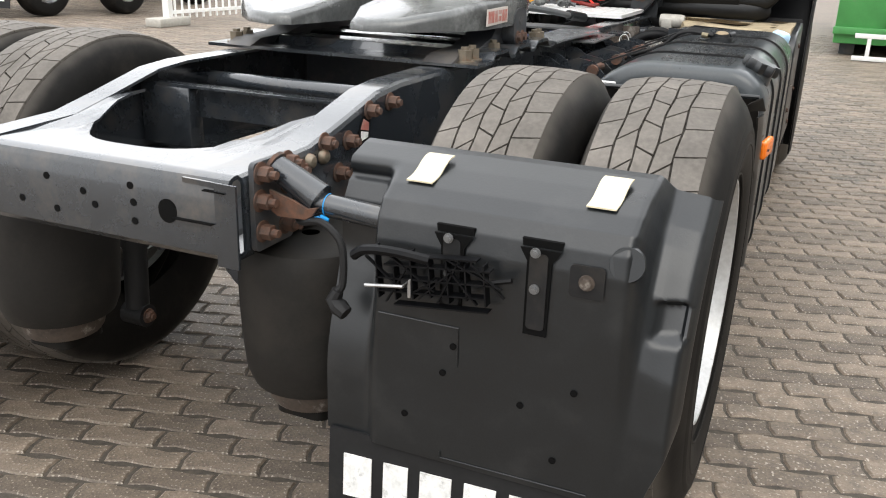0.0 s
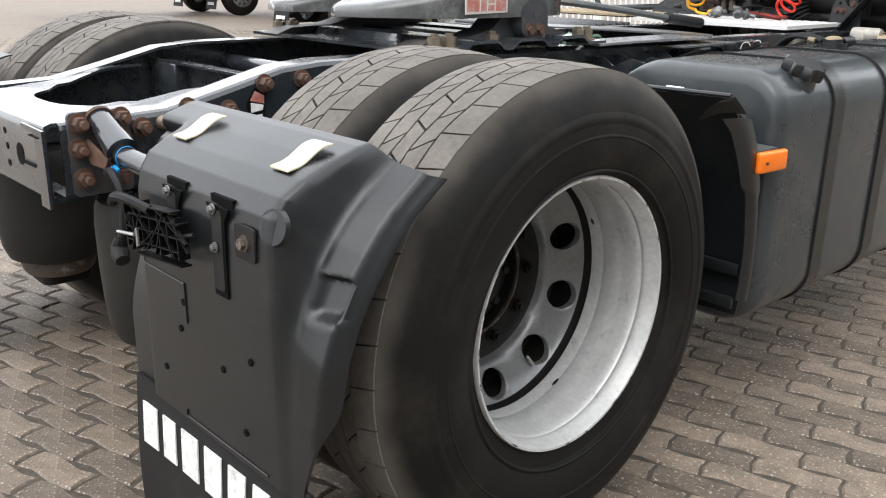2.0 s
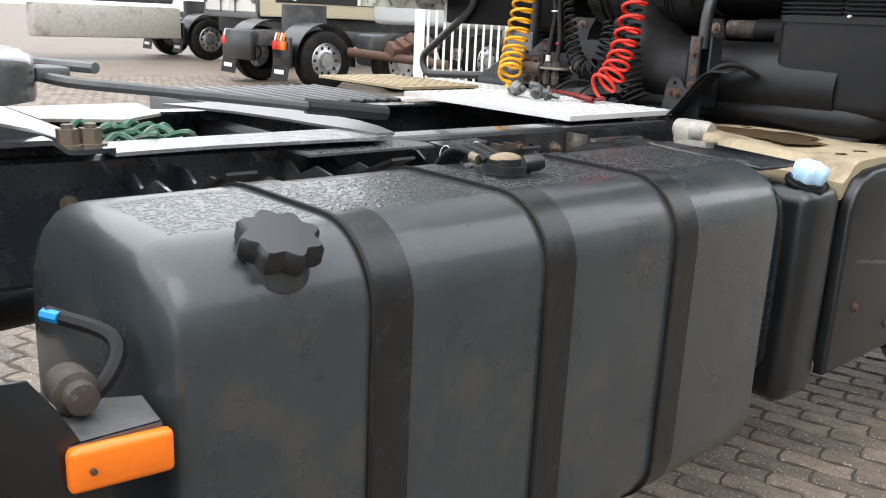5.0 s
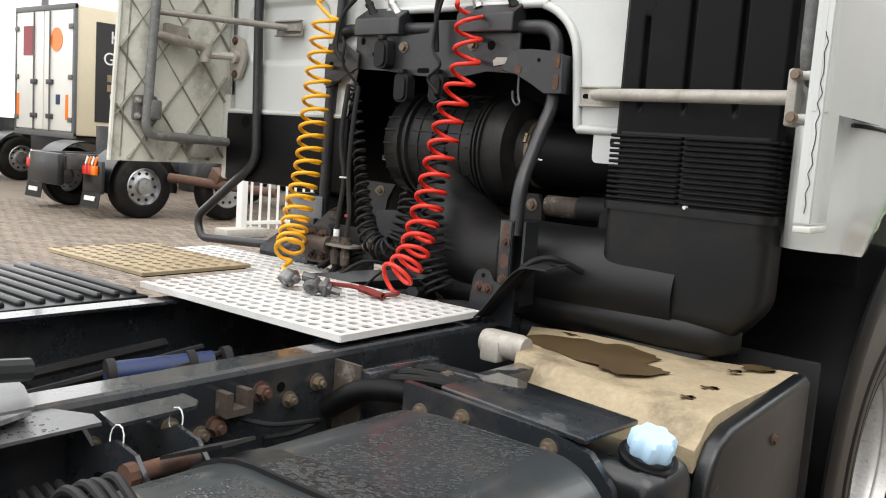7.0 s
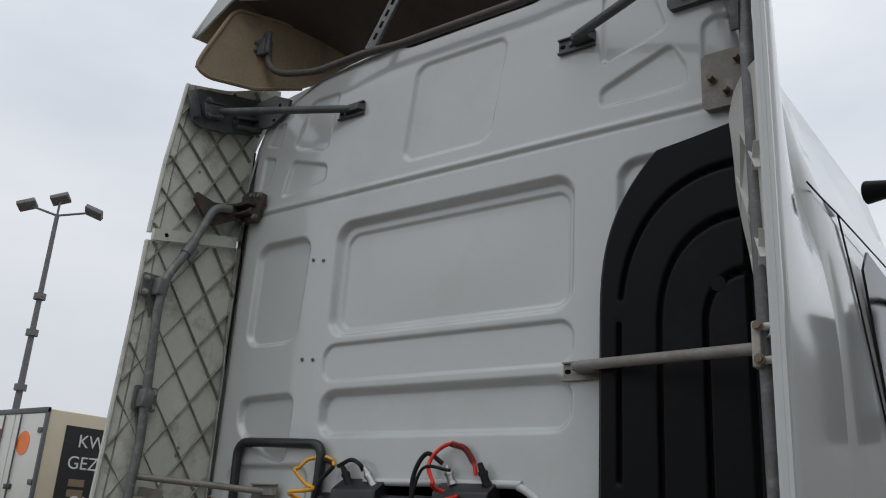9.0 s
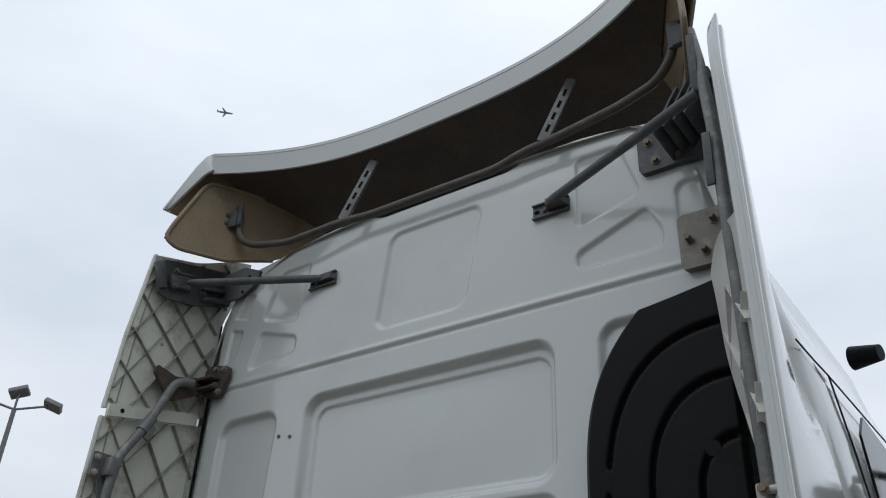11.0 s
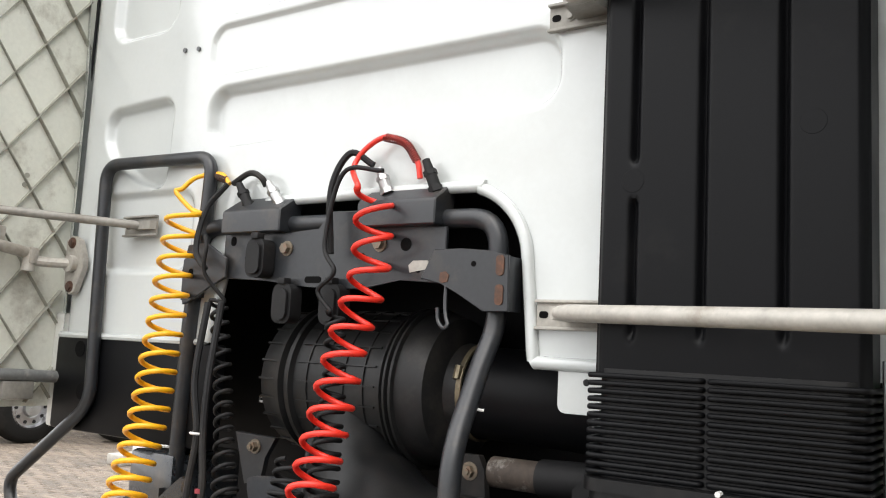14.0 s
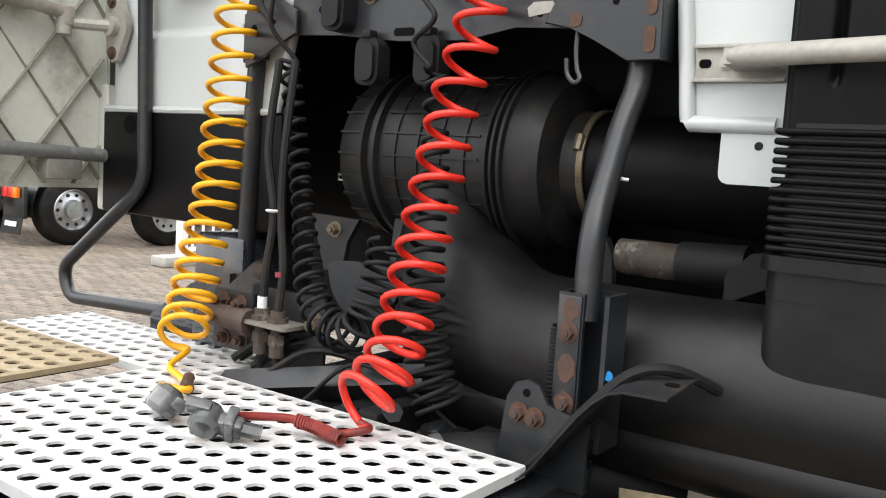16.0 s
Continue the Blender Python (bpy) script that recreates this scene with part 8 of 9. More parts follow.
for x in (-0.345, -0.297):
    bm = B()
    for a, b, r, n in ((1.075, 1.100, 0.016, 12), (1.100, 1.122, 0.019, 6), (1.122, 1.138, 0.014, 12), (1.146, 1.156, 0.022, 6), (1.156, 1.170, 0.016, 12)):
        cyl(bm, (x, 3.112, a), (x, 3.112, b), r, seg=n)
    coupling = part("coupling", bm, "rim_dirty", bkt, "dull metal hose coupling")
    bm = B()
    if x < -0.32:
        cyl(bm, (x, 3.112, 1.170), (x, 3.112, 1.194), 0.0105, seg=12)
        part("ferrule", bm, "letter", coupling, "white ferrule")
    else:
        cyl(bm, (x, 3.112, 1.240), (x - 0.001, 3.112, 1.250), 0.0095, seg=12)
        part("ferrule", bm, "maroon", coupling, "dull red mark")
    bm = B()
    tube(bm, spline([(x, 3.112, 1.168), (x + 0.004, 3.116, 1.26), (x + (0.012 if x < -0.32 else -0.014), 3.122, 1.37), (x - 0.02, 3.13, 1.5), (x - 0.03, 3.16, 1.68)], 8), 0.0085, 8)
    tube(bm, spline([(x, 3.112, 1.08), (x, 3.112, 0.99), (x + 0.02, 3.12, 0.9)], 6), 0.0085, 8)
    part("hose", bm, "rubber", bkt)
bm = B()
lathe(bm, [(0.017, -0.003), (0.0195, 0.0), (0.017, 0.003)], (-0.330, 3.122, 1.372), "z", 14)
part("tie", bm, "letter", bkt, "white plastic tie")
# engine cover and mount seen behind the coiled cables
eng = thing("engine_cover", "dark engine cover plate with a bolted mount behind the hoses", "engine part", (-0.3, 3.35, 1.0))
bm = B()
prism(bm, [(-0.242 + 0.105 * math.cos(a), 1.248 + (0.112 if math.sin(a) < 0 else 0.016) * math.sin(a)) for a in (2 * math.pi * k / 28 for k in range(28))], "y", 3.305, 3.318)
part("plate", bm, "frame_dark", eng)
bm = B()
prism(bm, [(-0.444, 1.356), (-0.398, 1.228), (-0.342, 1.240), (-0.330, 1.300), (-0.298, 1.352)], "y", 3.345, 3.360)
part("mount", bm, "carrier", eng)
bolts(eng, [(-0.367, 3.345, 1.325)], (0, -1, 0), 0.013, 0.014, "bolt", 0.01)
re = random.Random(31)
for k in range(9):
    p = Vector((re.uniform(-0.18, 0.30), re.uniform(3.06, 3.30), re.uniform(0.96, 1.02)))
    bm = B()
    if k % 2:
        d = Vector((re.uniform(-1, 1), re.uniform(-0.6, 0.6), re.uniform(0, 0.8))).normalized()
        cyl(bm, p, p + d * 0.05, 0.016, seg=10)
        cyl(bm, p + d * 0.05, p + d * 0.066, 0.020, seg=6)
    else:
        obox(bm, pose(*p, re.uniform(-30, 30), re.uniform(-30, 30), re.uniform(0, 90)), 0.06, 0.04, 0.05, 0.008)
    part("fitting", bm, "grease" if k == 3 else "carrier", eng)
for k in range(7):
    p = Vector((re.uniform(-0.45, 0.0), re.uniform(3.08, 3.16), re.uniform(1.0, 1.06)))
    bm = B()
    tube(bm, spline([p, p + Vector((0.10, 0.04, 0.05 + re.uniform(-0.02, 0.04))), p + Vector((0.22, 0.09, 0.04)), p + Vector((0.34, 0.12, -0.04))], 6), re.uniform(0.004, 0.010), 7)
    part("cable", bm, "rubber", eng)

# cab tilt linkage behind the pipe
link = thing("cab_mount", "greasy cab suspension strut with a rusty sleeve", "cab mount", (0.4, 3.42, 1.25))
bm = B()
cyl(bm, (0.30, 3.42, 1.335), (0.44, 3.42, 1.335), 0.034, seg=16)
part("sleeve", bm, "rim_dirty", link)
bm = B()
cyl(bm, (0.42, 3.42, 1.335), (0.54, 3.42, 1.34), 0.040, seg=16)
part("strut", bm, "rubber", link)
bm = B()
prism(bm, [(0.22, 1.22), (0.31, 1.22), (0.30, 1.34), (0.285, 1.37), (0.245, 1.37), (0.23, 1.34)], "y", 3.38, 3.40)
part("bracket", bm, "rubber", link)
bm = B()
prism(bm, [(0.52, 1.28), (0.62, 1.33), (0.62, 1.38), (0.56, 1.37), (0.52, 1.33)], "y", 3.36, 3.40)
part("bracket", bm, "rubber", link)
bolts(link, [(0.264, 3.38, 1.335)], (0, -1, 0), 0.014, 0.012, "bolt", 0.008)
link2 = thing("cab_mount", "greasy cab suspension bracket with bolts", "cab mount", (-0.2, 3.5, 1.2))
bm = B()
prism(bm, [(-0.26, 1.15), (-0.14, 1.15), (-0.12, 1.30), (-0.15, 1.36), (-0.24, 1.36)], "y", 3.40, 3.42)
part("plate", bm, "frame_dark", link2)
bolts(link2, [(-0.19, 3.40, 1.325), (-0.28, 3.40, 1.20)], (0, -1, 0), 0.014, 0.012, "bolt", 0.008)


# ---- coiled hoses ----
def coiled(name, label, path, radius, turns, r, mat, lead=None, tail=None, sag=0.25):
    t = thing(name, label, "air hose", path[-1], "coiled hoses")
    bm = B()
    run = coil(path, radius, turns, 18, sag)
    tube(bm, run, r, 8)
    part("coil", bm, mat, t, smooth=60)
    lead = list(lead) + [run[0], run[2]] if lead else None
    tail = [run[-3], run[-1]] + list(tail) if tail else None
    for nm, pts, rr in (("lead", lead, r), ("tail", tail, r)):
        if pts:
            bm = B()
            tube(bm, spline(pts, 10), rr, 8)
            part(nm, bm, "red_worn" if mat == "red" and nm == "tail" else mat, t, smooth=60)
    return t
yh = coiled("coiled_hose", "yellow coiled air hose hanging from the bulkhead", [(-0.560, 3.215, 1.935), (-0.568, 3.210, 1.83), (-0.566, 3.198, 1.738), (-0.560, 3.183, 1.622), (-0.548, 3.164, 1.531), (-0.533, 3.143, 1.443), (-0.520, 3.118, 1.357), (-0.512, 3.091, 1.284), (-0.498, 3.062, 1.205), (-0.478, 3.03, 1.145), (-0.452, 2.996, 1.106)], lambda t: 0.043 + 0.003 * t, 19, 0.0068, "yellow",
            [(-0.472, 3.281, 2.004), (-0.51, 3.28, 2.033), (-0.589, 3.265, 2.026), (-0.618, 3.245, 1.994), (-0.63, 3.235, 1.983)],
            [(-0.40, 2.93, 1.065), (-0.33, 2.905, 1.058), (-0.25, 2.86, 1.062), (-0.265, 2.83, 1.068), (-0.25, 2.8, 1.078), (-0.21, 2.775, 1.085)])
bm = B()
tube(bm, coil([(-0.483, 3.281, 2.015), (-0.555, 3.275, 2.037)], 0.0085, 12, 8), 0.0025, 5)
part("kink_spring", bm, "rust", yh)
rh = coiled("coiled_hose", "red coiled air hose hanging from the bulkhead", [(0.085, 3.21, 1.945), (0.094, 3.205, 1.81), (0.092, 3.196, 1.732), (0.076, 3.168, 1.615), (0.074, 3.15, 1.541), (0.075, 3.13, 1.474), (0.078, 3.108, 1.408), (0.084, 3.083, 1.339), (0.090, 3.057, 1.282), (0.098, 3.029, 1.227), (0.107, 2.999, 1.186), (0.112, 2.968, 1.150), (0.108, 2.93, 1.118), (0.100, 2.902, 1.100)], lambda t: 0.040 + 0.006 * t, 16.5, 0.0068, "red",
            [(0.156, 3.283, 1.975), (0.146, 3.282, 2.015), (0.115, 3.275, 2.058), (0.063, 3.265, 2.075), (0.013, 3.255, 2.048), (-0.002, 3.235, 2.0)],
            [(0.095, 2.880, 1.058), (0.075, 2.872, 1.060), (0.05, 2.866, 1.064), (0.02, 2.842, 1.074), (-0.005, 2.8, 1.08), (-0.015, 2.77, 1.085)])
bm = B()
tube(bm, coil([(0.12, 2.858, 1.06), (0.07, 2.862, 1.064), (0.03, 2.85, 1.072)], 0.0095, 20, 8), 0.0025, 5)
part("kink_spring", bm, "red_worn", rh)
bm = B()
tube(bm, coil([(0.063, 3.265, 2.075), (0.115, 3.275, 2.058), (0.146, 3.282, 2.015)], 0.0094, 22, 8), 0.0016, 5)
part("kink_spring", bm, "red_worn", rh)
bm = B()
tube(bm, coil([(-0.33, 2.922, 1.058), (-0.29, 2.885, 1.058), (-0.255, 2.862, 1.061)], 0.0095, 16, 8), 0.0025, 5)
part("kink_spring", bm, "rust", yh)
coiled("coiled_cable", "black coiled electric cable hanging in front of the filter", [(-0.436, 3.245, 1.691), (-0.382, 3.231, 1.496), (-0.329, 3.198, 1.393), (-0.278, 3.165, 1.298), (-0.244, 3.145, 1.232), (-0.205, 3.134, 1.179), (-0.162, 3.132, 1.155), (-0.116, 3.131, 1.152), (-0.081, 3.136, 1.188), (-0.065, 3.157, 1.275), (-0.071, 3.176, 1.33)], lambda t: 0.020 + 0.016 * smooth01(0.3, 0.7, t), 29, 0.0052, "rubber",
       [(-0.472, 3.215, 1.855), (-0.441, 3.195, 1.823), (-0.451, 3.205, 1.757), (-0.415, 3.245, 1.691)])
coiled("coiled_cable", "black coiled electric cable looped behind the red hose", [(-0.019, 3.225, 1.67), (0.002, 3.211, 1.496), (0.02, 3.181, 1.373), (0.044, 3.149, 1.246), (0.07, 3.14, 1.12), (0.1, 3.14, 1.05)], lambda t: 0.018 + 0.026 * t, 22, 0.0055, "rubber",
       [(0.095, 3.225, 1.986), (-0.014, 3.215, 1.986), (-0.048, 3.205, 1.823), (-0.005, 3.195, 1.757), (-0.059, 3.205, 1.714), (-0.02, 3.207, 1.67)])
for nm, pts in (("black_hose", [(-0.445, 3.271, 2.001), (-0.38, 3.265, 2.023), (-0.327, 3.255, 2.007), (-0.315, 3.265, 1.985)]), ("black_hose", [(-0.046, 3.225, 1.801), (-0.057, 3.225, 1.953), (-0.023, 3.245, 2.04), (0.033, 3.265, 2.012)]), ("black_hose", [(-0.467, 3.27, 2.001), (-0.513, 3.245, 1.931), (-0.505, 3.215, 1.822), (-0.451, 3.205, 1.768)])):
    hz = thing(nm, "thin black hose on the bulkhead", "hose", pts[0], "bulkhead hoses")
    bm = B()
    tube(bm, spline(pts, 8), 0.008, 8)
    part("line", bm, "rubber", hz)


# ---- couplings lying on the plate ----
def gladhand(m, label):
    t = thing("hose_coupling", label, "hose coupling", m.translation, "hose couplings")
    bm = B()
    lathe(bm, [(0.0, -0.022), (0.020, -0.022), (0.026, -0.014), (0.026, 0.012), (0.018, 0.022), (0, 0.022)], (0, 0, 0), "z", 18)
    box(bm, 0.0, 0.058, -0.016, 0.016, -0.014, 0.010, 0.005)
    box(bm, -0.034, 0.006, -0.030, -0.006, -0.004, 0.016, 0.004)
    box(bm, 0.030, 0.046, -0.024, 0.024, -0.018, 0.020, 0.004)
    cyl(bm, (0.05, 0, -0.002), (0.085, 0, -0.002), 0.012, seg=6)
    bmesh.ops.transform(bm, matrix=m, verts=bm.verts[:])
    part("body", bm, "grease", t)
    bm = B()
    lathe(bm, [(0.006, 0.022), (0.014, 0.024), (0.016, 0.020)], (0, 0, 0), "z", 14)
    bmesh.ops.transform(bm, matrix=m, verts=bm.verts[:])
    part("seal", bm, "red" if "red" in label else "rubber", t)
gladhand(pose(-0.16, 2.745, 1.082, 40, 15, 150), "cast metal hose coupling lying on the deck plate")
gladhand(pose(-0.045, 2.735, 1.080, -55, 10, 35), "cast metal hose coupling with a red seal")


# ---- yard: parked trucks ----
def simple_wheel(parent, x, y, s, r=0.5, w=0.30, chrome=True):
    bm = B()
    X = lambda h: -s * h
    lathe(bm, [(0.29, X(0.02)), (0.31, X(0)), (0.44, X(-0.005)), (0.485, X(0.02)), (r, X(0.05)), (r, X(w - 0.05)), (0.46, X(w)), (0.3, X(w))], (x, y, r), "x", 40)
    part("tyre", bm, "sidewall", parent)
    bm = B()
    lathe(bm, [(0.30, X(0.015)), (0.285, X(0.0)), (0.275, X(0.03)), (0.26, X(0.06)), (0.19, X(0.05)), (0.15, X(0.03)), (0.13, X(0.035)), (0.12, X(-0.02)), (0.0, X(-0.03))], (x, y, r), "x", 40)
    part("rim", bm, "chrome" if chrome else "rim", parent)
    for k in range(10):
        a = 2 * math.pi * k / 10
        bm = B()
        cyl(bm, (x + X(0.053), y + 0.215 * math.cos(a), r + 0.215 * math.sin(a)), (x + X(0.045), y + 0.215 * math.cos(a), r + 0.215 * math.sin(a)), 0.026, seg=10)
        part("hand_hole", bm, "rubber", parent)


def parked_tractor(x, y, label, cabmat, name="parked_tractor"):
    """A tractor unit with its tail towards -y; x, y: the near rear wheel's outer face."""
    t = thing(name, label, "truck", (x - 1.2, y, 0), "parked trucks")
    for yy in (y, y + 3.8):
        for xx, s in ((x, 1), (x - 2.45, -1)):
            simple_wheel(t, xx, yy, s)
    bm = B()
    for xx in (x - 0.85, x - 1.65):
        box(bm, xx - 0.04, xx + 0.04, y - 0.85, y + 5.0, 0.70, 0.95, 0.01)
    box(bm, x - 1.65, x - 0.85, y - 0.9, y - 0.82, 0.68, 0.92, 0.02)
    part("frame", bm, "frame_dark", t)
    for s, xx in ((1, x - 0.33), (-1, x - 2.12)):
        bm = B()
        surface(bm, lambda u, v: Vector((xx - 0.32 + 0.64 * u, y + 0.60 * math.cos(radians(190 - 200 * v)), 0.5 + 0.60 * math.sin(radians(190 - 200 * v)))), 4, 24, (0, 0, 0.02))
        part("mudguard", bm, "plastic", t, smooth=50)
        bm = B()
        box(bm, xx - 0.28, xx + 0.28, y - 0.70, y - 0.64, 0.38, 0.88, 0.02)
        part("tail_panel", bm, "plastic", t)
        bm = B()
        obox(bm, pose(xx, y - 0.72, 0.28, -10, 0, 0), 0.52, 0.012, 0.24)
        part("flap", bm, "rubber", t)
        bm = B()
        obox(bm, pose(xx, y - 0.735, 0.30, -10, 0, 0), 0.30, 0.008, 0.07)
        obox(bm, pose(xx, y - 0.725, 0.22, -10, 0, 0), 0.30, 0.008, 0.02)
        part("print_block", bm, "letter", t)
        for dx, mat in ((-0.13, "redlens"), (0.0, "redlens"), (0.12, "orange")):
            bm = B()
            box(bm, xx + dx - 0.06, xx + dx + 0.06, y - 0.76, y - 0.70, 0.66, 0.80, 0.008)
            part("tail_lamp", bm, mat, t)
        for k in range(4):
            bm = B()
            obox(bm, pose(xx - 0.135 + 0.09 * k, y - 0.715, 0.87, 0, 30, 0), 0.045, 0.012, 0.14)
            part("stripe", bm, "orange" if k % 2 else "letter", t)
    bm = B()
    box(bm, x - 1.72, x - 0.80, y - 1.0, y - 0.88, 0.45, 0.95, 0.04)
    part("tail_box", bm, "plastic", t)
    bm = B()
    box(bm, x - 2.42, x - 0.02, y + 2.7, y + 4.9, 1.1, 3.5, 0.12, 3)
    part("cab", bm, cabmat, t)
    bm = B()
    box(bm, x - 0.55, x - 0.02, y + 0.95, y + 2.4, 0.4, 0.95, 0.08)
    part("tank", bm, "frame_dark", t)
    bm = B()
    lathe(bm, [(0, -0.4), (0.32, -0.4), (0.4, -0.3), (0.4, 0.3), (0, 0.3)], (x - 1.2, y + 0.3, 1.1), "z", 20)
    part("coupling", bm, "frame_dark", t)
    return t


parked_tractor(-10.45, 8.75, "parked dark tractor truck with chrome wheel rings and lamps", "white")
far_truck = parked_tractor(-18.2, 10.5, "parked tank truck with beige side lockers further across the yard", "van")
bm = B()
box(bm, -18.75, -18.22, 6.4, 9.75, 0.5, 1.22, 0.04)
part("side_locker", bm, "galv_pale", far_truck, "beige side locker")
bm = B()
tube(bm, [(-19.4, 5.8, 2.05), (-19.4, 10.0, 2.05)], 0.72, 28)
part("tank_vessel", bm, "van", far_truck, "white cylindrical tank")
bm = B()
box(bm, -18.9, -18.3, 6.2, 9.6, 1.30, 1.42, 0.02)
part("catwalk", bm, "frame_dark", far_truck)

# lorry with a refrigerated box
lorry = thing("box_lorry", "parked white box lorry with stickers on its rear doors", "lorry", (-16.2, 13, 0), "parked trucks")
bm = B()
box(bm, -17.5, -15.02, 10.05, 17.5, 1.15, 3.72, 0.03)
part("box", bm, "cream_panel", lorry)
for x0, x1 in ((-17.44, -16.28), (-16.24, -15.08)):
    bm = B()
    box(bm, x0, x1, 10.0, 10.05, 1.22, 3.64, 0.015)
    part("door", bm, "van", lorry)
bm = B()
for a in ((-17.5, -17.44), (-15.08, -15.0)):
    box(bm, a[0], a[1], 9.99, 10.06, 1.12, 3.74, 0.01)
box(bm, -17.5, -15.0, 9.985, 10.06, 3.64, 3.75, 0.01)
box(bm, -17.5, -15.0, 9.985, 10.06, 1.08, 1.20, 0.01)
part("door_frame", bm, "galv", lorry)
for x in (-16.62, -15.95):
    bm = B()
    cyl(bm, (x, 9.97, 1.2), (x, 9.97, 3.62), 0.018, seg=8)
    part("lock_bar", bm, "galv", lorry)
    for z in (1.5, 2.2):
        bm = B()
        box(bm, x - 0.12, x + 0.12, 9.95, 10.0, z - 0.05, z + 0.05, 0.01)
        part("lock_handle", bm, "frame_dark", lorry)
for z in (1.45, 2.3, 3.3):
    for x in (-17.42, -15.16):
        bm = B()
        box(bm, x - 0.06, x + 0.10, 9.97, 10.0, z - 0.05, z + 0.05, 0.01)
        part("hinge", bm, "galv", lorry)
bm = B()
box(bm, -17.12, -16.72, 9.99, 9.999, 2.75, 3.35)
part("sticker", bm, "maroon", lorry, "maroon sticker", smooth=0)
bm = B()
cyl(bm, (-15.72, 9.999, 3.05), (-15.72, 9.99, 3.05), 0.24, seg=28)
part("sticker", bm, "orange", lorry, "round orange sticker")
bm = B()
box(bm, -15.72, -15.56, 9.99, 9.999, 1.75, 1.95)
part("sticker", bm, "blue", lorry, "small blue sticker", smooth=0)
for x in (-17.36, -15.28):
    bm = B()
    box(bm, x - 0.05, x + 0.05, 9.99, 9.999, 1.45, 1.95)
    part("reflector", bm, "orange", lorry, smooth=0)
bm = B()
box(bm, -15.02, -15.005, 10.45, 14.5, 1.45, 3.45)
poster = part("poster", bm, "poster", lorry, "black poster with white writing", smooth=0)
def words(txt, y, z, size):
    cu = bpy.data.curves.new("writing", "FONT")
    cu.body, cu.size, cu.extrude, cu.align_x = txt, size, 0.004, "LEFT"
    tmp = new("writing", cu)
    dg = bpy.context.evaluated_depsgraph_get()
    me = bpy.data.meshes.new_from_object(tmp.evaluated_get(dg))
    bpy.data.objects.remove(tmp)
    me.materials.clear()
    me.materials.append(M["letter"])
    ob = new("writing", me)
    ob.parent, ob.matrix_parent_inverse = lorry, Matrix.Translation(lorry.location).inverted()
    ob.matrix_basis = pose(-14.998, y, z, 90, 0, 90)
words("KWAL", 10.75, 3.05, 0.36)
words("GEZON", 10.60, 2.62, 0.36)
words("QU", 10.75, 1.85, 0.36)
words("S", 10.85, 1.50, 0.30)
for z0 in (2.2, 2.4):
    bm = B()
    box(bm, -15.004, -14.998, 10.70, 11.05, z0 - 0.12, z0 + 0.12 - 0.1)
    part("picture_block", bm, "tan", lorry, smooth=0)
for y in (11.6, 15.9):
    simple_wheel(lorry, -15.05, y, 1)
    simple_wheel(lorry, -17.45, y, -1)
bm = B()
box(bm, -17.2, -15.3, 10.2, 19.0, 0.75, 1.12, 0.02)
part("frame", bm, "frame_dark", lorry)
bm = B()
box(bm, -17.45, -15.05, 17.7, 19.7, 0.6, 3.3, 0.15, 3)
part("cab", bm, "van", lorry)
# old axle with a rusty tube beside the parked truck
axl = thing("loose_axle", "rusty loose axle tube with springs lying in the yard", "axle", (-8.6, 10.6, 0.5))
bm = B()
cyl(bm, (-10.413, 9.166, 0.66), (-8.9, 10.1, 0.54), 0.075, seg=14)
part("tube", bm, M["rust"], axl)
bm = B()
for k in range(5):
    obox(bm, pose(-9.75 + 0.05 * k, 9.62 + 0.16 * k, 0.72 + 0.07 * (k % 3), 20 * k, 30, 15 * k), 0.26, 0.20, 0.24, 0.03)
part("bracket", bm, "rust", axl)
simple_wheel(axl, -9.9, 9.95, 1, chrome=False)

# ---- fence ----
fence = thing("fence", "white painted steel picket fence on concrete feet", "fence", (-7.8, 10.6, 0))
def fp(y):
    return -8.07 + 0.12 * (y - 8.79)
for y in (8.79, 11.6, 14.4):
    bm = B()
    box(bm, fp(y) - 0.06, fp(y) + 0.06, y - 0.05, y + 0.05, 0, 1.55, 0.005)
    part("post", bm, "fence", fence)
    bm = B()
    box(bm, fp(y) - 0.15, fp(y) + 0.15, y - 0.35, y + 0.35, 0, 0.13, 0.02)
    part("foot", bm, "galv_pale", fence, "grey concrete foot")
for z in (0.20, 1.45):
    bm = B()
    obox(bm, pose(fp(11.6), 11.6, z, 0, 0, -6.8), 0.035, 5.7, 0.05)
    part("rail", bm, "fence", fence)
first = None
for k in range(38):
    y = 8.94 + 0.147 * k
    if first is None:
        bm = B()
        box(bm, -0.012, 0.012, -0.014, 0.014, 0.10, 1.52)
        first = part("picket", bm, "fence", fence, smooth=0)
        ob = first
    else:
        ob = new("picket", first.data)
        ob.parent, ob.matrix_parent_inverse = fence, first.matrix_parent_inverse.copy()
    ob.location = (fp(y), y, 0)

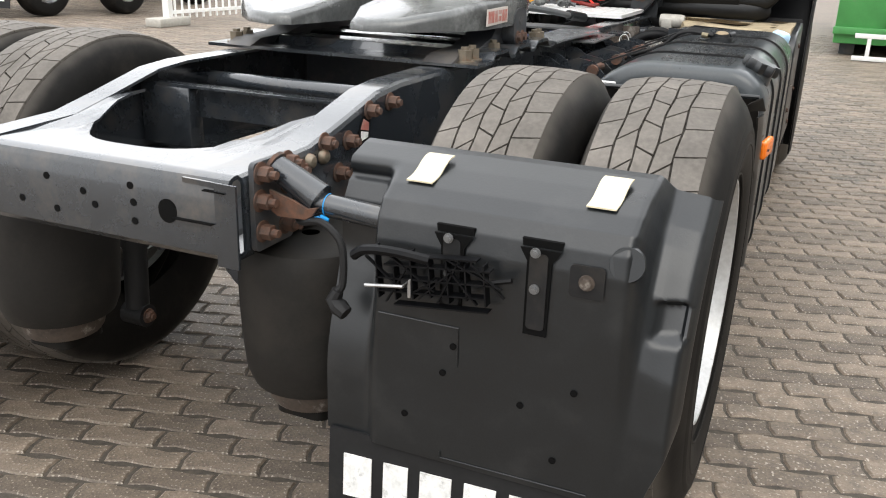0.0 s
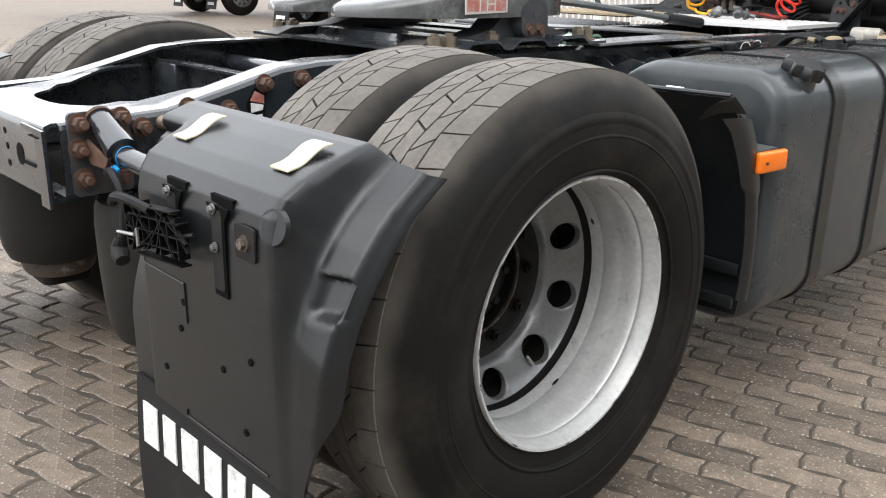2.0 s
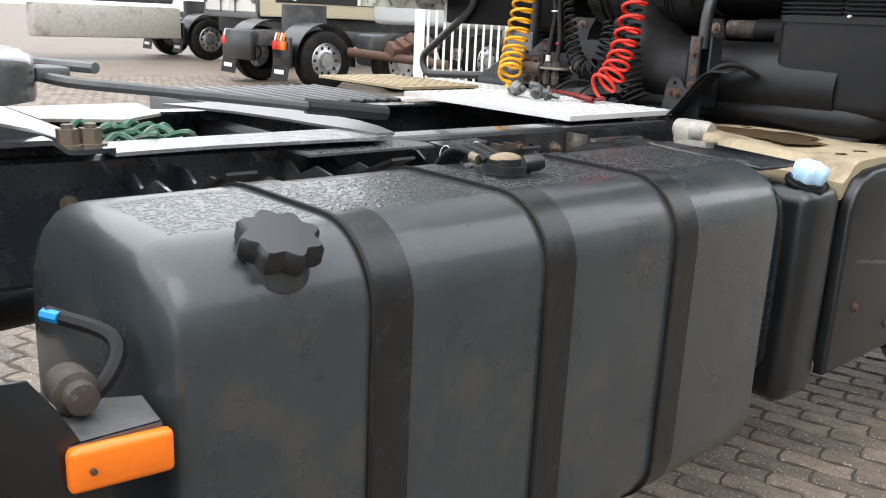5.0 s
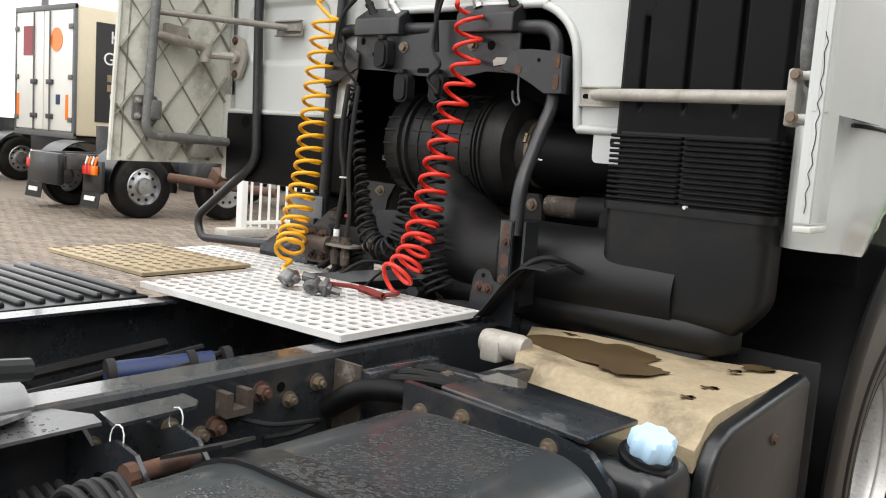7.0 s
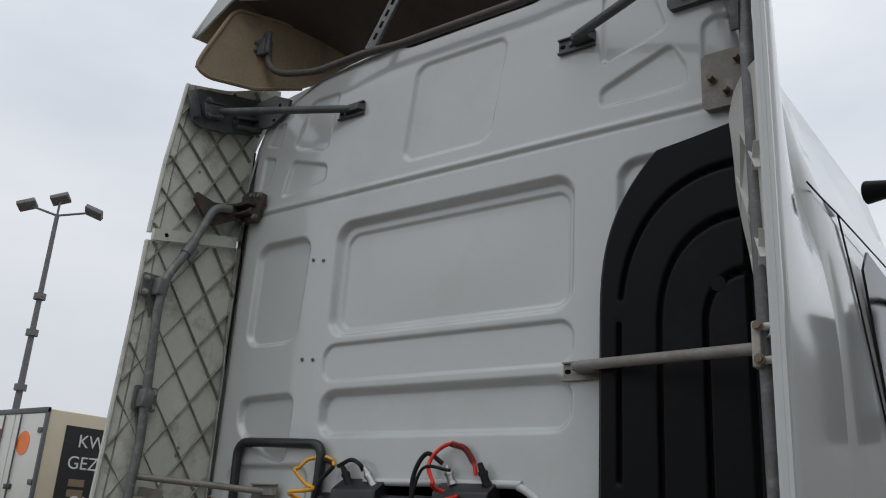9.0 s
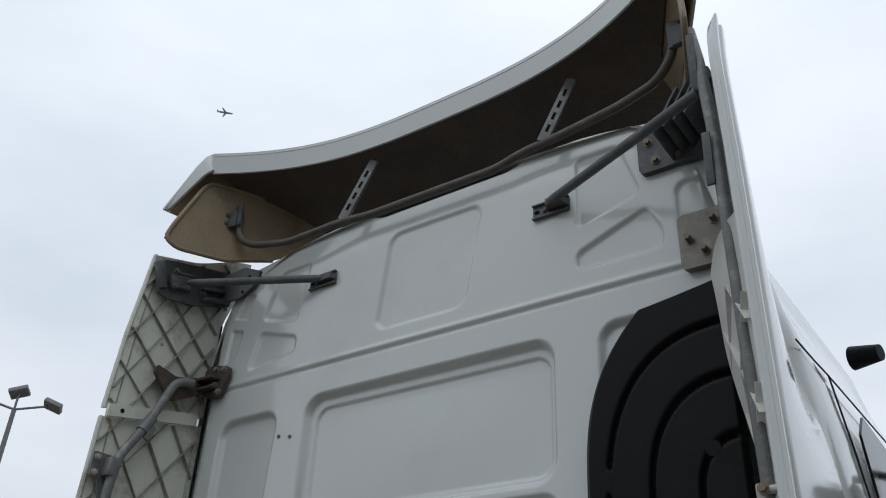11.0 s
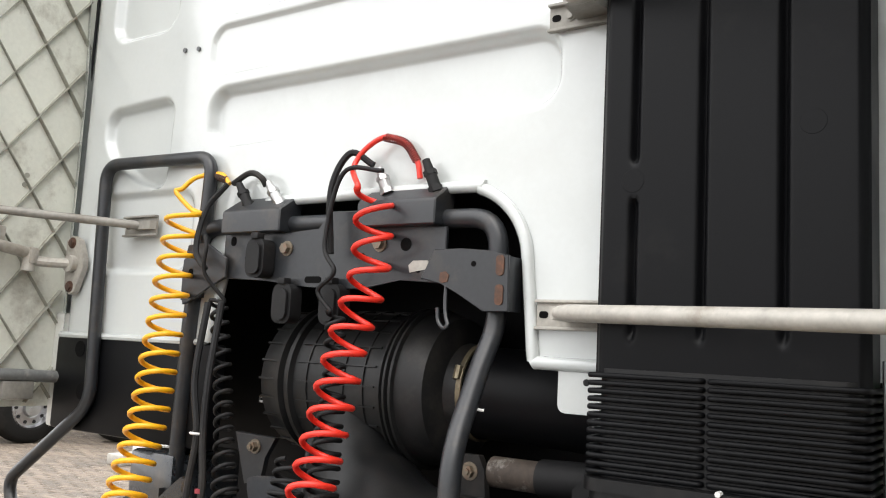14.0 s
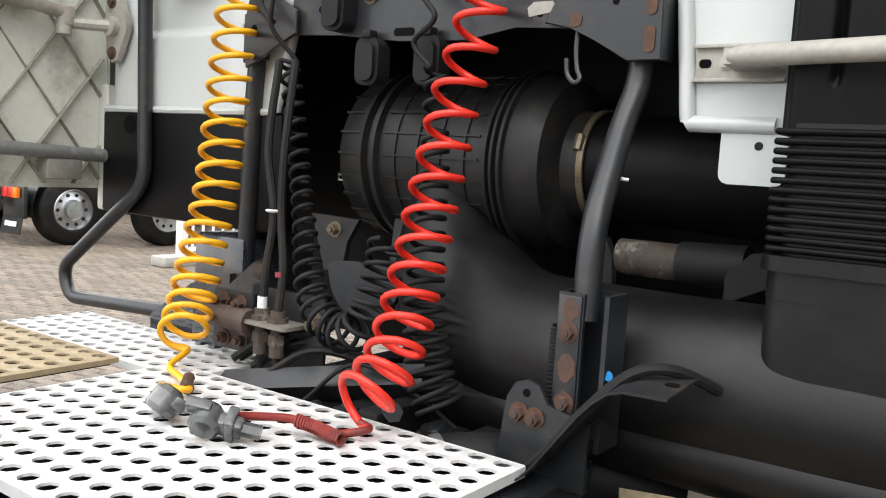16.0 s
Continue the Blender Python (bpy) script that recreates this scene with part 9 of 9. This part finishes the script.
# ---- light mast ----
mast = thing("light_mast", "tall grey yard light mast with three floodlights", "light mast", (-32.3, 18.0, 0))
bm = B()
cyl(bm, (-32.3, 18.0, 0), (-32.3, 18.0, 13.6), 0.17, 0.09, 14)
part("pole", bm, "mast", mast)
for z in (3.0, 6.2, 8.4, 9.9):
    bm = B()
    cyl(bm, (-32.3, 18.0, z), (-32.3, 18.0, z + 0.25), 0.24, seg=14)
    part("collar", bm, "mast", mast)
for dx, dy, dz in ((-0.75, -0.75, 0.35), (0.0, 0.0, 0.75), (0.85, 0.85, 0.30)):
    bm = B()
    tube(bm, [(-32.3, 18.0, 13.55), (-32.3 + dx, 18.0 + dy, 13.5 + dz)], 0.05, 8)
    obox(bm, pose(-32.3 + dx * 1.2, 18.0 + dy * 1.2, 13.55 + dz, -25, 20 * (1 if dx > 0 else -1), 45), 0.75, 0.5, 0.22, 0.04)
    part("floodlight", bm, "mast", mast, "dark floodlight")

# ---- green container and ladder ----
skip = thing("skip_container", "green painted steel container raised on runners", "container", (2.0, 13.5, 0))
bm = B()
box(bm, 1.35, 2.74, 11.6, 17.2, 0.17, 2.5, 0.02)
part("body", bm, "green", skip)
bm = B()
box(bm, 1.33, 2.76, 11.53, 11.6, 0.30, 0.40, 0.01)
part("rail", bm, "green", skip)
bm = B()
box(bm, 2.0, 2.10, 11.54, 11.6, 0.40, 2.45, 0.01)
part("rib", bm, "green", skip)
bm = B()
for x in (1.45, 2.45):
    box(bm, x, x + 0.2, 11.9, 17.0, 0, 0.17)
part("runner", bm, "frame_dark", skip)
lad = thing("ladder", "white aluminium ladder lying on its side", "ladder", (3, 11.1, 0))
for z in (0.035, 0.33):
    bm = B()
    box(bm, 1.62, 5.2, 11.08, 11.12, z - 0.03, z + 0.03, 0.006)
    part("stile", bm, "fence", lad)
for k in range(11):
    bm = B()
    box(bm, 1.78 + 0.3 * k, 1.83 + 0.3 * k, 11.085, 11.115, 0.05, 0.32)
    part("rung", bm, "fence", lad)

# ---- distant aircraft ----
jet = thing("aircraft", "tiny dark airliner far off in the grey sky", "aircraft", (-583, 409, 553))
jm = look((-583, 409, 553), (-523, 474, 553))
bm = B()
lathe(bm, [(0, -12), (1.2, -10), (1.5, -4), (1.5, 7), (0.6, 12), (0, 13)], (0, 0, 0), "z", 12)
prism(bm, [(-11, 3.5), (0, -3), (11, 3.5), (11, 4.8), (0, 1.5), (-11, 4.8)], "y", -0.3, 0.3)
prism(bm, [(-4, 12), (0, 9.5), (4, 12), (0, 11.5)], "y", 0.2, 0.5)
prism(bm, [(0, 9), (4, 12.5), (4, 13), (0, 12.5)], "x", -0.2, 0.2)
bmesh.ops.transform(bm, matrix=jm @ Matrix.Scale(0.65, 4), verts=bm.verts[:])
part("airframe", bm, "mast", jet)

# ---- plain unseen building that closes the yard on the near side ----
M["render_wall"] = shade("grey_render", (0.30, 0.295, 0.28), 0.85, scale=1.5, var=0.2, dirt=(0.21, 0.20, 0.18), dirt_amount=0.35, dirt_scale=0.8, bump=0.3)
wall = thing("wall_east", "plain grey rendered wall beside the yard, out of view, added for its reflection", "wall", (7.4, 16, 0), "", "structure")
bm = B()
box(bm, 7.2, 7.5, -9.0, 60.0, 0.5, 5.0)
# taller stretch, added for the grey reflection in the cab's side
box(bm, 7.25, 7.55, 16.0, 60.0, 5.0, 8.0)
part("wall_face", bm, "render_wall", wall)
bm = B()
box(bm, 7.16, 7.5, -9.0, 60.0, 0.0, 0.5)
part("plinth", bm, "galv", wall)


# ---- paving: interlocking stones with wavy edges ----
def stone_mesh():
    """One wavy-edged concrete stone, its top slightly domed at the rim."""
    L, Wd, g = 0.225, 0.092, 0.0042
    hx, hy, k = L / 2, Wd / 2, 0.010
    base = [(-hx, -hy), (-hx / 2, -hy + k), (0, -hy), (hx / 2, -hy - k), (hx, -hy), (hx - k * 0.7, 0), (hx, hy), (hx / 2, hy - k), (0, hy), (-hx / 2, hy + k), (-hx, hy), (-hx - k * 0.7, 0)]
    def ins(p, d):
        r = math.hypot(*p)
        return p[0] * (1 - d / hx), p[1] * (1 - d / hy)
    bm = B()
    low = [bm.verts.new((*ins(p, g), -0.02)) for p in base]
    mid = [bm.verts.new((*ins(p, g), -0.005)) for p in base]
    top = [bm.verts.new((*ins(p, g + 0.006), 0.0)) for p in base]
    for a, b in ((low, mid), (mid, top)):
        for i in range(12):
            bm.faces.new((a[i], a[(i + 1) % 12], b[(i + 1) % 12], b[i]))
    bm.faces.new(top)
    me = bpy.data.meshes.new("paver")
    bmesh.ops.recalc_face_normals(bm, faces=bm.faces[:])
    bm.to_mesh(me)
    bm.free()
    return me
stone = stone_mesh()
near = stone.copy()
near.materials.append(M["paver_piece"])
paving = thing("pavement", "worn grey-brown interlocking concrete pavers, damp and stained", "pavement", (0, 0, 0), "", "structure")
rnd = random.Random(3)
singles, places = 0, []
TURN_ROW = radians(17)
cr, sr = math.cos(TURN_ROW), math.sin(TURN_ROW)
for j in range(-110, 250):
    for i in range(-75, 75):
        u, v = i * 0.225 + (0.1125 if j % 2 else 0), j * 0.092
        x, y = u * cr - v * sr, u * sr + v * cr
        if not (-14.0 < x < 8.0 and -4.6 < y < 15.0):
            continue
        z, a = rnd.gauss(0, 0.0012), 17 + rnd.gauss(0, 0.6)
        tx, ty = rnd.gauss(0, 0.45), rnd.gauss(0, 0.35)
        if singles < 300 and ((-0.9 < x < 0.62 and -0.9 < y < -0.1) or (1.2 < x < 1.9 and 0.8 < y < 3.4)):
            ob = new("paver", near)
            ob.parent = paving
            ob.matrix_basis = pose(x, y, z - 0.001, tx, ty, a)
            singles += 1
        else:
            places.append((x, y, z - 0.001, a, tx, ty))
v0 = np.array([v.co[:] for v in stone.vertices])
faces0 = [list(p.vertices) for p in stone.polygons]
V, F = [], []
for x, y, z, a, tx, ty in places:
    o = len(V)
    ca, sa = math.cos(radians(a)), math.sin(radians(a))
    for p in v0:
        V.append((x + ca * p[0] - sa * p[1], y + sa * p[0] + ca * p[1], z + p[2] + radians(tx) * p[1] - radians(ty) * p[0]))
    F += [[o + q for q in f] for f in faces0]
me = bpy.data.meshes.new("pavers")
me.from_pydata(V, [], F)
me.materials.append(M["paver_rest"])
ob = new("pavers", me)
ob.parent = paving
ob["kind"] = "stuff"
# the yard beyond, as one sheet with the same colours
bm = B()
for x0, x1, y0, y1 in ((-150, -13.85, -150, 150), (7.85, 150, -150, 150), (-13.85, 7.85, 14.85, 150), (-13.85, 7.85, -150, -4.45)):
    box(bm, x0, x1, y0, y1, -0.02, -0.003)
part("far_paving", bm, "paver", paving, "distant pavement of the yard", smooth=0)
